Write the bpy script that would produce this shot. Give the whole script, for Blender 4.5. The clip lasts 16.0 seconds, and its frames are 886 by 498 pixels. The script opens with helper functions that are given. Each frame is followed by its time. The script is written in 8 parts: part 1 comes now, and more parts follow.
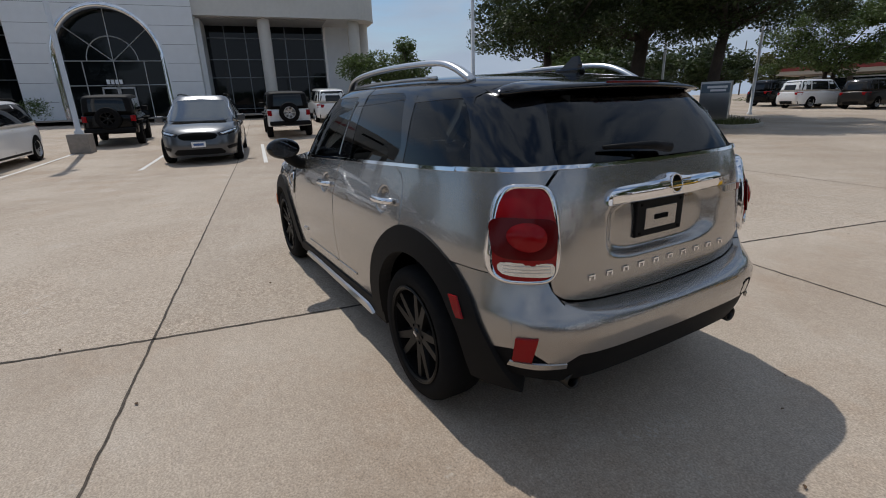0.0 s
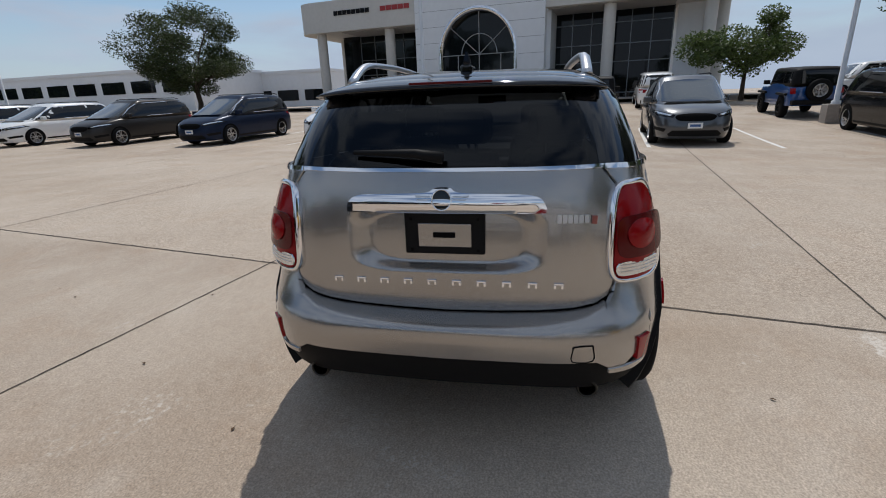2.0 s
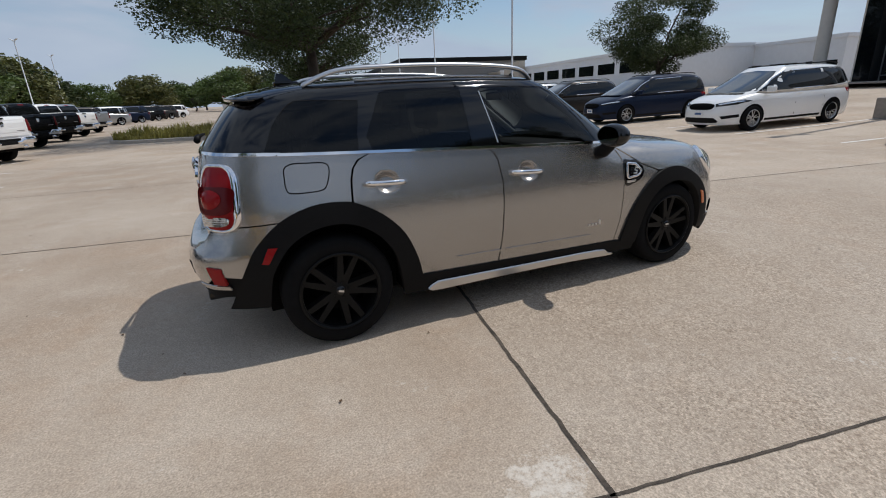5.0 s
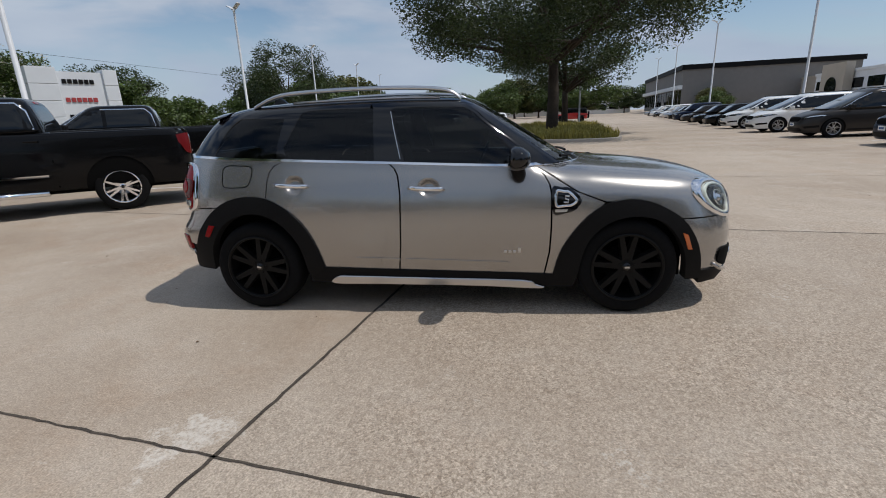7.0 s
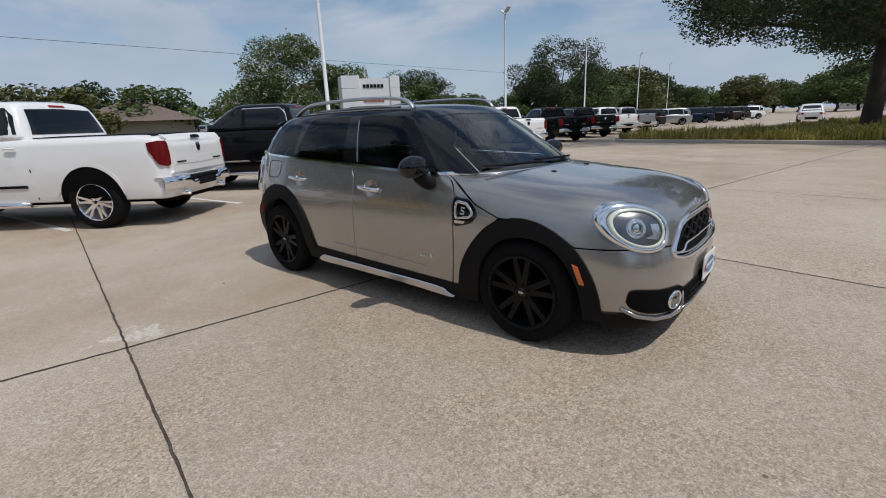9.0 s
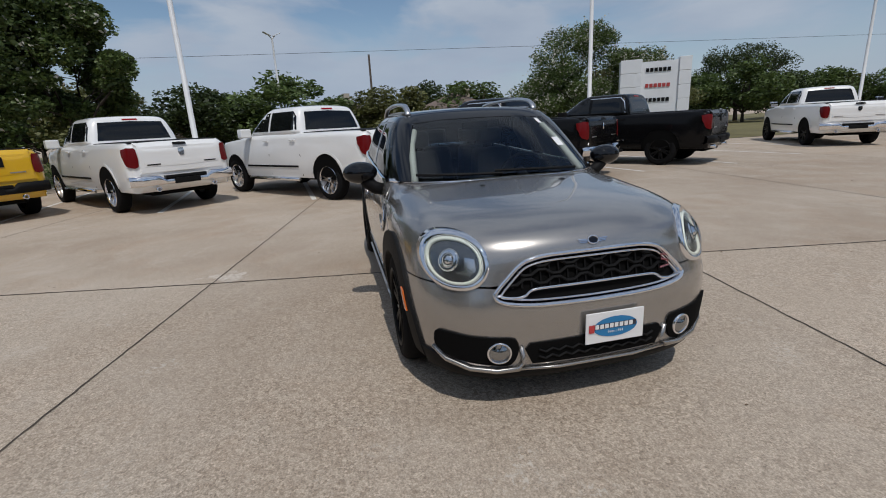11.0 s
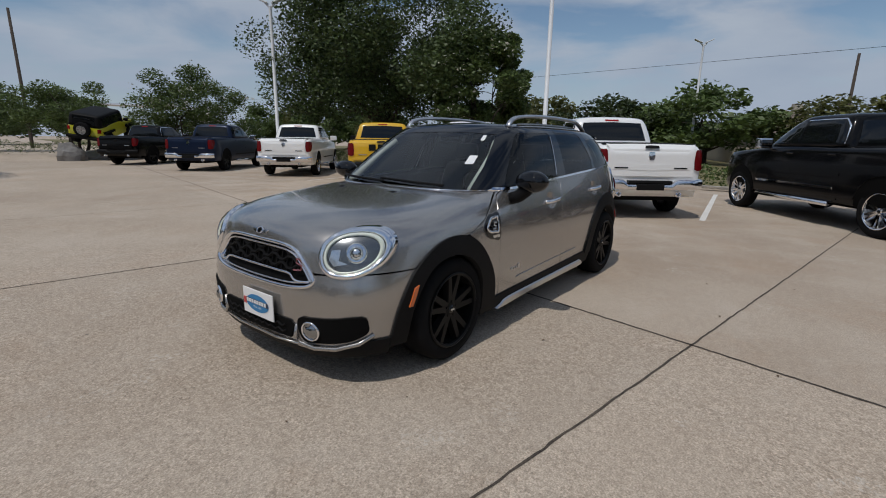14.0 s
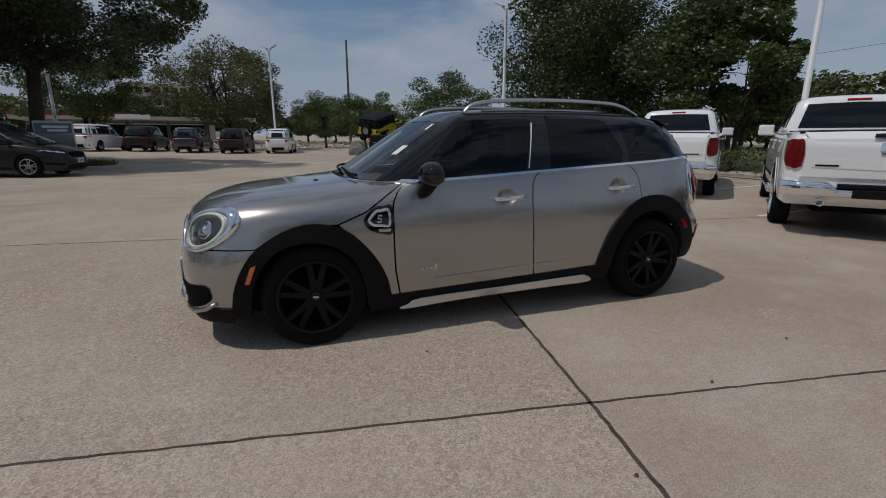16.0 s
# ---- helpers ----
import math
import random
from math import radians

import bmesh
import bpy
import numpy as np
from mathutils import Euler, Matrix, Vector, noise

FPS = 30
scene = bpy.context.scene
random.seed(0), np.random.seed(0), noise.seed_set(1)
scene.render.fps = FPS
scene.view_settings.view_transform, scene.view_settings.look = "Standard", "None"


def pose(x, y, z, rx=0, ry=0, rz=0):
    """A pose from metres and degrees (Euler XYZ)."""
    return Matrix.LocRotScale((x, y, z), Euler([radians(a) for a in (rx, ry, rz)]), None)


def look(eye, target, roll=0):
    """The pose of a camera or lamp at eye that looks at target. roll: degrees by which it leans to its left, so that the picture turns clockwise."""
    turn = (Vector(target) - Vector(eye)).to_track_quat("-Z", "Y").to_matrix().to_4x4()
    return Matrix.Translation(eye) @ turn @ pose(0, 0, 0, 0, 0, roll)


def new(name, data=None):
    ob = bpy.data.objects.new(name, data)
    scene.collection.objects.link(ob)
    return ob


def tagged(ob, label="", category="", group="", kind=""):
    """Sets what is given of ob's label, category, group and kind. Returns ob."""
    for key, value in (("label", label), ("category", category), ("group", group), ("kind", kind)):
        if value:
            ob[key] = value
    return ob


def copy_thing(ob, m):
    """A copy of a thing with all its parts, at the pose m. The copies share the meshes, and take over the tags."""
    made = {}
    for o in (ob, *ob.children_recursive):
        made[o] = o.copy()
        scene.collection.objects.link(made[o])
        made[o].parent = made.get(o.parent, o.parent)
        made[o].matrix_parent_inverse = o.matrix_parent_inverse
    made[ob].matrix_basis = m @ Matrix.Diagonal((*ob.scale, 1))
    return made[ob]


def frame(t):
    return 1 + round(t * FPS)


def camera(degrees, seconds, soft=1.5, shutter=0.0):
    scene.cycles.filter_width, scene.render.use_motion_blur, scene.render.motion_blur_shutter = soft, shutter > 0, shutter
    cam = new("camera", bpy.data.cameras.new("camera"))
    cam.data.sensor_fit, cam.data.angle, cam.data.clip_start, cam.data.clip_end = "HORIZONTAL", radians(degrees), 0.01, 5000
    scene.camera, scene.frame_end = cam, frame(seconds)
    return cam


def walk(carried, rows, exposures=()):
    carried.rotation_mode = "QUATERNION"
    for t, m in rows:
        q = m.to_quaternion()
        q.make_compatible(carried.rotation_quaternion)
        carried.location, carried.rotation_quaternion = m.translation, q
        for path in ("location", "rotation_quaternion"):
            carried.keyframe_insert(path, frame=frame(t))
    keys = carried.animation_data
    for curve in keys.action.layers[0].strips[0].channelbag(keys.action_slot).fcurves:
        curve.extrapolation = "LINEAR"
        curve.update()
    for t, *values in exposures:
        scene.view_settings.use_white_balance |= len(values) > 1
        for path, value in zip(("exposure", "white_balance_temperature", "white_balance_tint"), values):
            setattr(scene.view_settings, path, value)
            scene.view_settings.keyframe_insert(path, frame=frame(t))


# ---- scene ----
cam = camera(87.4, 16.0, 1.0)
PATH = [
    (0, (-3.159, 1.742, 1.393), (-1.502, 0.796, 0.792), -1.8),
    (0.5, (-3.46, 1.274, 1.406), (-1.669, 0.617, 0.805), -1.8),
    (1, (-3.595, 0.757, 1.407), (-1.719, 0.417, 0.803), -1.6),
    (1.5, (-3.695, 0.22, 1.412), (-1.79, 0.23, 0.804), -1.6),
    (2, (-3.601, -0.305, 1.397), (-1.733, 0.056, 0.781), -2.0),
    (2.5, (-3.526, -0.861, 1.398), (-1.751, -0.178, 0.778), -2.1),
    (3, (-3.366, -1.381, 1.385), (-1.718, -0.425, 0.777), -2.0),
    (3.5, (-3.131, -1.941, 1.398), (-1.665, -0.729, 0.779), -2.3),
    (3.7, (-3.0, -2.161, 1.399), (-1.617, -0.855, 0.78), -2.4),
    (5.8, (-0.897, -3.84, 1.402), (-0.498, -1.974, 0.803), -2.7),
    (6, (-0.662, -3.882, 1.384), (-0.354, -1.995, 0.8), -2.7),
    (6.5, (-0.097, -4.007, 1.388), (-0.058, -2.089, 0.825), -2.7),
    (7, (0.484, -4.01, 1.369), (0.233, -2.102, 0.822), -2.3),
    (7.5, (1.089, -3.969, 1.373), (0.576, -2.107, 0.852), -1.8),
    (8, (1.679, -3.839, 1.361), (0.915, -2.064, 0.846), -2.0),
    (8.5, (2.254, -3.613, 1.379), (1.235, -1.974, 0.854), -2.3),
    (9, (2.739, -3.242, 1.379), (1.485, -1.776, 0.85), -2.4),
    (9.2, (2.903, -3.069, 1.395), (1.563, -1.683, 0.861), -2.3),
    (11.3, (4.167, -0.792, 1.407), (2.246, -0.533, 0.915), -3.0),
    (11.5, (4.243, -0.539, 1.406), (2.306, -0.378, 0.937), -2.7),
    (12, (4.28, 0.119, 1.388), (2.332, 0.013, 0.946), -1.9),
    (12.5, (4.235, 0.778, 1.402), (2.324, 0.371, 0.974), -1.2),
    (13, (4.073, 1.391, 1.393), (2.251, 0.686, 0.963), -0.3),
    (13.5, (3.873, 1.994, 1.384), (2.179, 1.024, 0.95), 0.7),
    (14, (3.55, 2.514, 1.361), (2.014, 1.316, 0.909), 0.9),
    (14.5, (3.152, 2.971, 1.357), (1.803, 1.57, 0.89), 0.6),
    (15, (2.65, 3.316, 1.339), (1.521, 1.735, 0.864), 0.4),
    (15.5, (2.119, 3.631, 1.343), (1.229, 1.906, 0.865), 0.2),
    (16, (1.533, 3.771, 1.329), (0.867, 1.946, 0.854), -0.1),
]
walk(cam, [(t, look(eye, target, roll)) for t, eye, target, roll in PATH],
     [(0, -0.25), (0.5, -0.12), (1.5, -0.1), (3.5, -0.05), (7, -0.15), (9.2, -0.15), (11.5, -0.4), (13, -0.45), (14.5, -0.45), (15, -0.42), (15.6, -0.28), (16, -0.75)])
# ---- rest ----

# ---- world and sun ----
SUN_EL = radians(61)
world = bpy.data.worlds.new("world")
scene.world = world
world.use_nodes = True
wn, wl = world.node_tree.nodes, world.node_tree.links
bg = wn["Background"]
sky = wn.new("ShaderNodeTexSky")
sky.sky_type, sky.sun_disc = "NISHITA", False
sky.sun_elevation, sky.sun_rotation = SUN_EL, radians(90)
sky.air_density, sky.dust_density, sky.ozone_density = 1.1, 0.15, 3.0
wtc = wn.new("ShaderNodeTexCoord")
wmap = wn.new("ShaderNodeMapping")
wmap.inputs["Scale"].default_value = (1.0, 1.0, 3.2)
wl.new(wtc.outputs["Generated"], wmap.inputs["Vector"])
wno = wn.new("ShaderNodeTexNoise")
wno.inputs["Scale"].default_value, wno.inputs["Detail"].default_value = 2.6, 8.0
wno.inputs["Roughness"].default_value = 0.52
wno.inputs["Distortion"].default_value = 0.35
wl.new(wmap.outputs["Vector"], wno.inputs["Vector"])
wramp = wn.new("ShaderNodeValToRGB")
wramp.color_ramp.elements[0].position, wramp.color_ramp.elements[1].position = 0.40, 0.54
wl.new(wno.outputs["Fac"], wramp.inputs["Fac"])
wno2 = wn.new("ShaderNodeTexNoise")
wno2.inputs["Scale"].default_value, wno2.inputs["Detail"].default_value = 5.0, 6.0
wl.new(wmap.outputs["Vector"], wno2.inputs["Vector"])
wcol = wn.new("ShaderNodeMix")
wcol.data_type = "RGBA"
wcol.inputs["A"].default_value, wcol.inputs["B"].default_value = (3.0, 3.8, 5.3, 1), (6.4, 7.0, 7.8, 1)
wl.new(wno2.outputs["Fac"], wcol.inputs["Factor"])
wmix = wn.new("ShaderNodeMix")
wmix.data_type = "RGBA"
wfac = wn.new("ShaderNodeMath")
wfac.operation = "MULTIPLY"
wfac.inputs[1].default_value = 0.9
wl.new(wramp.outputs["Color"], wfac.inputs[0])
wl.new(wfac.outputs[0], wmix.inputs["Factor"])
wl.new(sky.outputs["Color"], wmix.inputs["A"])
wl.new(wcol.outputs["Result"], wmix.inputs["B"])
# pale haze along the horizon
wsep = wn.new("ShaderNodeSeparateXYZ")
wl.new(wtc.outputs["Generated"], wsep.inputs[0])
whz = wn.new("ShaderNodeMapRange")
for key, val in (("From Min", 0.0), ("From Max", 0.20), ("To Min", 0.85), ("To Max", 0.0)):
    whz.inputs[key].default_value = val
wl.new(wsep.outputs["Z"], whz.inputs["Value"])
whm = wn.new("ShaderNodeMix")
whm.data_type = "RGBA"
wl.new(whz.outputs[0], whm.inputs["Factor"])
wl.new(wmix.outputs["Result"], whm.inputs["A"])
whm.inputs["B"].default_value = (4.1, 5.0, 6.5, 1)
wl.new(whm.outputs["Result"], bg.inputs["Color"])
bg.inputs["Strength"].default_value = 0.10

sun = new("sun", bpy.data.lights.new("sun", "SUN"))
sun.data.energy, sun.data.angle, sun.data.color = 2.85, radians(0.6), (1.0, 0.965, 0.92)
sun.matrix_world = look((60 * math.cos(SUN_EL), 1.0, 60 * math.sin(SUN_EL)), (0, 0, 0))


# ---- materials ----
def material(name, color, rough=0.5, metal=0.0, coat=0.0, var=0.0, scale=8.0, bump=0.0, bump_scale=60.0, spec=0.5, vary_object=0.0, flake=0.0):
    """A principled material with colour variation at two scales and fine relief."""
    m = bpy.data.materials.new(name)
    m.use_nodes = True
    n, l = m.node_tree.nodes, m.node_tree.links
    p = n["Principled BSDF"]
    p.inputs["Base Color"].default_value = (*color, 1)
    p.inputs["Roughness"].default_value, p.inputs["Metallic"].default_value = rough, metal
    p.inputs["Coat Weight"].default_value, p.inputs["Coat Roughness"].default_value = coat, 0.03
    p.inputs["Specular IOR Level"].default_value = spec
    tc = n.new("ShaderNodeTexCoord")
    if var:
        big, fine = n.new("ShaderNodeTexNoise"), n.new("ShaderNodeTexNoise")
        big.inputs["Scale"].default_value, big.inputs["Detail"].default_value = scale * 0.12, 4
        fine.inputs["Scale"].default_value, fine.inputs["Detail"].default_value = scale, 5
        l.new(tc.outputs["Object"], big.inputs["Vector"])
        l.new(tc.outputs["Object"], fine.inputs["Vector"])
        add = n.new("ShaderNodeMath")
        add.operation = "ADD"
        l.new(big.outputs["Fac"], add.inputs[0])
        l.new(fine.outputs["Fac"], add.inputs[1])
        rng = n.new("ShaderNodeMapRange")
        rng.inputs["From Min"].default_value, rng.inputs["From Max"].default_value = 0.6, 1.4
        rng.inputs["To Min"].default_value, rng.inputs["To Max"].default_value = 1 - var, 1 + var
        l.new(add.outputs[0], rng.inputs["Value"])
        out = rng.outputs[0]
        if vary_object:
            oi = n.new("ShaderNodeObjectInfo")
            r2 = n.new("ShaderNodeMapRange")
            r2.inputs["To Min"].default_value, r2.inputs["To Max"].default_value = 1 - vary_object, 1 + vary_object
            l.new(oi.outputs["Random"], r2.inputs["Value"])
            mu = n.new("ShaderNodeMath")
            mu.operation = "MULTIPLY"
            l.new(out, mu.inputs[0])
            l.new(r2.outputs[0], mu.inputs[1])
            out = mu.outputs[0]
        mul = n.new("ShaderNodeMix")
        mul.data_type, mul.blend_type = "RGBA", "MULTIPLY"
        mul.inputs["Factor"].default_value = 1.0
        mul.inputs["A"].default_value = (*color, 1)
        l.new(out, mul.inputs["B"])
        l.new(mul.outputs["Result"], p.inputs["Base Color"])
    if bump or flake:
        bn = n.new("ShaderNodeTexNoise")
        bn.inputs["Scale"].default_value, bn.inputs["Detail"].default_value = bump_scale, 4
        l.new(tc.outputs["Object"], bn.inputs["Vector"])
        b = n.new("ShaderNodeBump")
        b.inputs["Strength"].default_value, b.inputs["Distance"].default_value = bump or flake, 0.01
        l.new(bn.outputs["Fac"], b.inputs["Height"])
        l.new(b.outputs["Normal"], p.inputs["Normal"])
    return m


def glass(name, tint, rough=0.0, ior=1.45):
    """Tinted glazing: clear coat reflections over a see-through tint."""
    m = bpy.data.materials.new(name)
    m.use_nodes = True
    n, l = m.node_tree.nodes, m.node_tree.links
    n.remove(n["Principled BSDF"])
    tr, gl, fr, mx = n.new("ShaderNodeBsdfTransparent"), n.new("ShaderNodeBsdfGlossy"), n.new("ShaderNodeFresnel"), n.new("ShaderNodeMixShader")
    tr.inputs["Color"].default_value = (*tint, 1)
    gl.inputs["Roughness"].default_value = rough
    fr.inputs["IOR"].default_value = ior
    l.new(fr.outputs[0], mx.inputs[0])
    l.new(tr.outputs[0], mx.inputs[1])
    l.new(gl.outputs[0], mx.inputs[2])
    l.new(mx.outputs[0], n["Material Output"].inputs["Surface"])
    return m


def concrete():
    m = material("concrete_paving", (0.40, 0.345, 0.28), 0.82)
    n, l = m.node_tree.nodes, m.node_tree.links
    p = n["Principled BSDF"]
    tc = n.new("ShaderNodeTexCoord")

    def noise_tex(scale, detail, rough=0.5):
        t = n.new("ShaderNodeTexNoise")
        t.inputs["Scale"].default_value, t.inputs["Detail"].default_value, t.inputs["Roughness"].default_value = scale, detail, rough
        l.new(tc.outputs["Object"], t.inputs["Vector"])
        return t

    def ramp(src, lo, hi, a, b):
        r = n.new("ShaderNodeMapRange")
        for k, v in (("From Min", lo), ("From Max", hi), ("To Min", a), ("To Max", b)):
            r.inputs[k].default_value = v
        l.new(src, r.inputs["Value"])
        return r.outputs[0]

    def mix(fac, a, b, kind="MIX"):
        x = n.new("ShaderNodeMix")
        x.data_type, x.blend_type = "RGBA", kind
        for key, v in (("Factor", fac), ("A", a), ("B", b)):
            if isinstance(v, (tuple, float)):
                x.inputs[key].default_value = v
            else:
                l.new(v, x.inputs[key])
        return x.outputs["Result"]

    stain = noise_tex(0.35, 6, 0.6)
    col = mix(ramp(stain.outputs["Fac"], 0.38, 0.62, 0, 1), (0.465, 0.388, 0.308, 1), (0.348, 0.270, 0.200, 1))
    stain2 = noise_tex(1.7, 6, 0.65)
    col = mix(ramp(stain2.outputs["Fac"], 0.5, 0.75, 0, 0.5), col, (0.535, 0.468, 0.392, 1))
    rust = noise_tex(0.8, 7, 0.7)
    col = mix(ramp(rust.outputs["Fac"], 0.50, 0.68, 0, 0.6), col, (0.375, 0.262, 0.175, 1))
    wear = noise_tex(0.75, 7, 0.72)
    agg, agg2 = n.new("ShaderNodeTexVoronoi"), n.new("ShaderNodeTexVoronoi")
    agg.inputs["Scale"].default_value, agg2.inputs["Scale"].default_value = 70, 125
    for vor in (agg, agg2):
        l.new(tc.outputs["Object"], vor.inputs["Vector"])
    stone = mix(ramp(agg.outputs["Color"], 0.15, 0.85, 0, 1), (0.17, 0.125, 0.085, 1), (0.78, 0.665, 0.535, 1))
    stone = mix(0.45, stone, mix(ramp(agg2.outputs["Color"], 0.2, 0.8, 0, 1), (0.15, 0.11, 0.075, 1), (0.68, 0.575, 0.46, 1)))
    # exposed aggregate where the skin of the slab beyond the long joint has worn off
    sep = n.new("ShaderNodeVectorMath")
    sep.operation = "DOT_PRODUCT"
    l.new(tc.outputs["Object"], sep.inputs[0])
    sep.inputs[1].default_value = (0.9826, -0.1857, 0)
    beyond = ramp(sep.outputs["Value"], -0.30, -0.26, 0.0, 1.0)
    fade = ramp(sep.outputs["Value"], 4.0, 9.0, 0.26, 0.04)
    near = n.new("ShaderNodeMath")
    near.operation = "MULTIPLY"
    l.new(beyond, near.inputs[0])
    l.new(fade, near.inputs[1])
    ad = n.new("ShaderNodeMath")
    ad.operation = "ADD"
    l.new(wear.outputs["Fac"], ad.inputs[0])
    l.new(near.outputs[0], ad.inputs[1])
    col = mix(ramp(ad.outputs[0], 0.56, 0.86, 0.12, 0.60), col, stone)
    grain = noise_tex(110, 4, 0.6)
    col = mix(1.0, col, ramp(grain.outputs["Fac"], 0.3, 0.7, 0.66, 1.34), "MULTIPLY")
    patch = noise_tex(22, 6, 0.7)
    col = mix(1.0, col, ramp(patch.outputs["Fac"], 0.3, 0.7, 0.90, 1.10), "MULTIPLY")
    spots = n.new("ShaderNodeTexVoronoi")
    spots.inputs["Scale"].default_value = 1.6
    l.new(tc.outputs["Object"], spots.inputs["Vector"])
    col = mix(ramp(spots.outputs["Distance"], 0.012, 0.024, 0.75, 0.0), col, (0.07, 0.06, 0.05, 1))
    # lime splashed beside the joint crossing
    lime = n.new("ShaderNodeVectorMath")
    lime.operation = "DISTANCE"
    l.new(tc.outputs["Object"], lime.inputs[0])
    lime.inputs[1].default_value = (-0.95, -2.36, 0)
    blot, crumb = noise_tex(5.5, 8, 0.75), noise_tex(34, 6, 0.7)
    gate_ = n.new("ShaderNodeMath")
    gate_.operation = "ADD"
    l.new(ramp(lime.outputs["Value"], 0.05, 0.50, 0.16, -0.25), gate_.inputs[0])
    l.new(blot.outputs["Fac"], gate_.inputs[1])
    lm = n.new("ShaderNodeMath")
    lm.operation = "MULTIPLY"
    l.new(ramp(gate_.outputs[0], 0.54, 0.62, 0, 1), lm.inputs[0])
    l.new(ramp(crumb.outputs["Fac"], 0.40, 0.56, 0.15, 0.8), lm.inputs[1])
    col = mix(lm.outputs[0], col, (0.66, 0.61, 0.54, 1))
    # pale lime scuffs and dark pitted patches
    scuff, pit = noise_tex(1.1, 8, 0.75), noise_tex(28, 6, 0.7)
    both_ = n.new("ShaderNodeMath")
    both_.operation = "MULTIPLY"
    l.new(ramp(scuff.outputs["Fac"], 0.57, 0.66, 0, 1), both_.inputs[0])
    l.new(ramp(pit.outputs["Fac"], 0.50, 0.60, 0, 0.7), both_.inputs[1])
    col = mix(both_.outputs[0], col, (0.63, 0.58, 0.51, 1))
    dark, pit2 = noise_tex(0.9, 8, 0.72), noise_tex(46, 5, 0.7)
    dk = n.new("ShaderNodeMath")
    dk.operation = "MULTIPLY"
    l.new(ramp(dark.outputs["Fac"], 0.40, 0.33, 0, 1), dk.inputs[0])
    l.new(ramp(pit2.outputs["Fac"], 0.52, 0.62, 0, 0.6), dk.inputs[1])
    col = mix(dk.outputs[0], col, (0.17, 0.14, 0.11, 1))
    # every slab was poured a little differently
    cell = n.new("ShaderNodeMapping")
    cell.inputs["Rotation"].default_value = (0, 0, radians(10))
    l.new(tc.outputs["Object"], cell.inputs["Vector"])
    c2 = n.new("ShaderNodeMapping")
    c2.inputs["Location"].default_value = (0.28 / 30 + 5, -2.03 / 4.6 + 20, 0.5)
    c2.inputs["Scale"].default_value = (1 / 30, 1 / 4.6, 0)
    l.new(cell.outputs["Vector"], c2.inputs["Vector"])
    fl = n.new("ShaderNodeVectorMath")
    fl.operation = "FLOOR"
    l.new(c2.outputs["Vector"], fl.inputs[0])
    wn_ = n.new("ShaderNodeTexWhiteNoise")
    l.new(fl.outputs["Vector"], wn_.inputs["Vector"])
    col = mix(1.0, col, ramp(wn_.outputs["Value"], 0, 1, 0.94, 1.07), "MULTIPLY")
    l.new(col, p.inputs["Base Color"])
    b = n.new("ShaderNodeBump")
    b.inputs["Strength"].default_value, b.inputs["Distance"].default_value = 0.4, 0.004
    l.new(grain.outputs["Fac"], b.inputs["Height"])
    l.new(b.outputs["Normal"], p.inputs["Normal"])
    return m


M_CONC = concrete()
M_TAR = material("joint_sealant", (0.07, 0.055, 0.042), 0.9, var=0.75, scale=45, bump=0.5, bump_scale=60)
M_LINE = material("line_paint", (0.72, 0.70, 0.66), 0.7, var=0.12, scale=25)
M_PAINT = material("warm_silver_paint", (0.375, 0.358, 0.340), 0.27, 0.80, 1.0)
M_FOG = material("fog_reflector", (0.34, 0.35, 0.36), 0.07, 1.0)
M_BLACKP = material("black_gloss_paint", (0.004, 0.004, 0.005), 0.05, 0.0, 0.3, spec=0.4)
M_PLAST = material("black_plastic", (0.008, 0.008, 0.0085), 0.6, var=0.15, scale=40, bump=0.05, bump_scale=400, spec=0.13)
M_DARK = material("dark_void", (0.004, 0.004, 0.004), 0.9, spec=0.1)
M_RUBBER = material("rubber", (0.009, 0.009, 0.0095), 0.85, spec=0.1, var=0.2, scale=30)
M_RIMBLK = material("black_alloy", (0.007, 0.007, 0.007), 0.42, 0.0, 0.0, spec=0.16)
M_CHROME = material("chrome", (0.85, 0.85, 0.87), 0.06, 1.0)
M_SATIN = material("satin_silver", (0.62, 0.62, 0.63), 0.28, 1.0)
M_RED = material("red_lens", (0.27, 0.005, 0.007), 0.16, 0.0, 0.0, spec=0.25)
M_REDDK = material("dark_red_lens", (0.10, 0.003, 0.004), 0.16, 0.0, 0.0, spec=0.25)
M_AMBER = material("amber_lens", (0.62, 0.13, 0.02), 0.15, 0.0, 1.0)
M_CLEARL = material("lamp_reflector", (0.72, 0.74, 0.76), 0.12, 0.9)
M_WHITE = material("white_plate", (0.80, 0.80, 0.80), 0.4)
M_BLUE = material("blue_print", (0.02, 0.19, 0.42), 0.4)
M_CLOTH = material("black_upholstery", (0.085, 0.085, 0.088), 0.8, var=0.2, scale=20)
M_BELTGREY = material("pale_trim", (0.55, 0.57, 0.55), 0.6)
M_TINT = glass("privacy_glass", (0.055, 0.06, 0.063))
M_TINTF = glass("tinted_front_glass", (0.13, 0.145, 0.15))
M_SCREEN = glass("windscreen_glass", (0.74, 0.82, 0.80), 0.0, 1.68)
M_MIRROR = material("mirror_glass_dark", (0.30, 0.31, 0.33), 0.02, 1.0)
M_LENS = glass("clear_lens", (0.92, 0.94, 0.95))


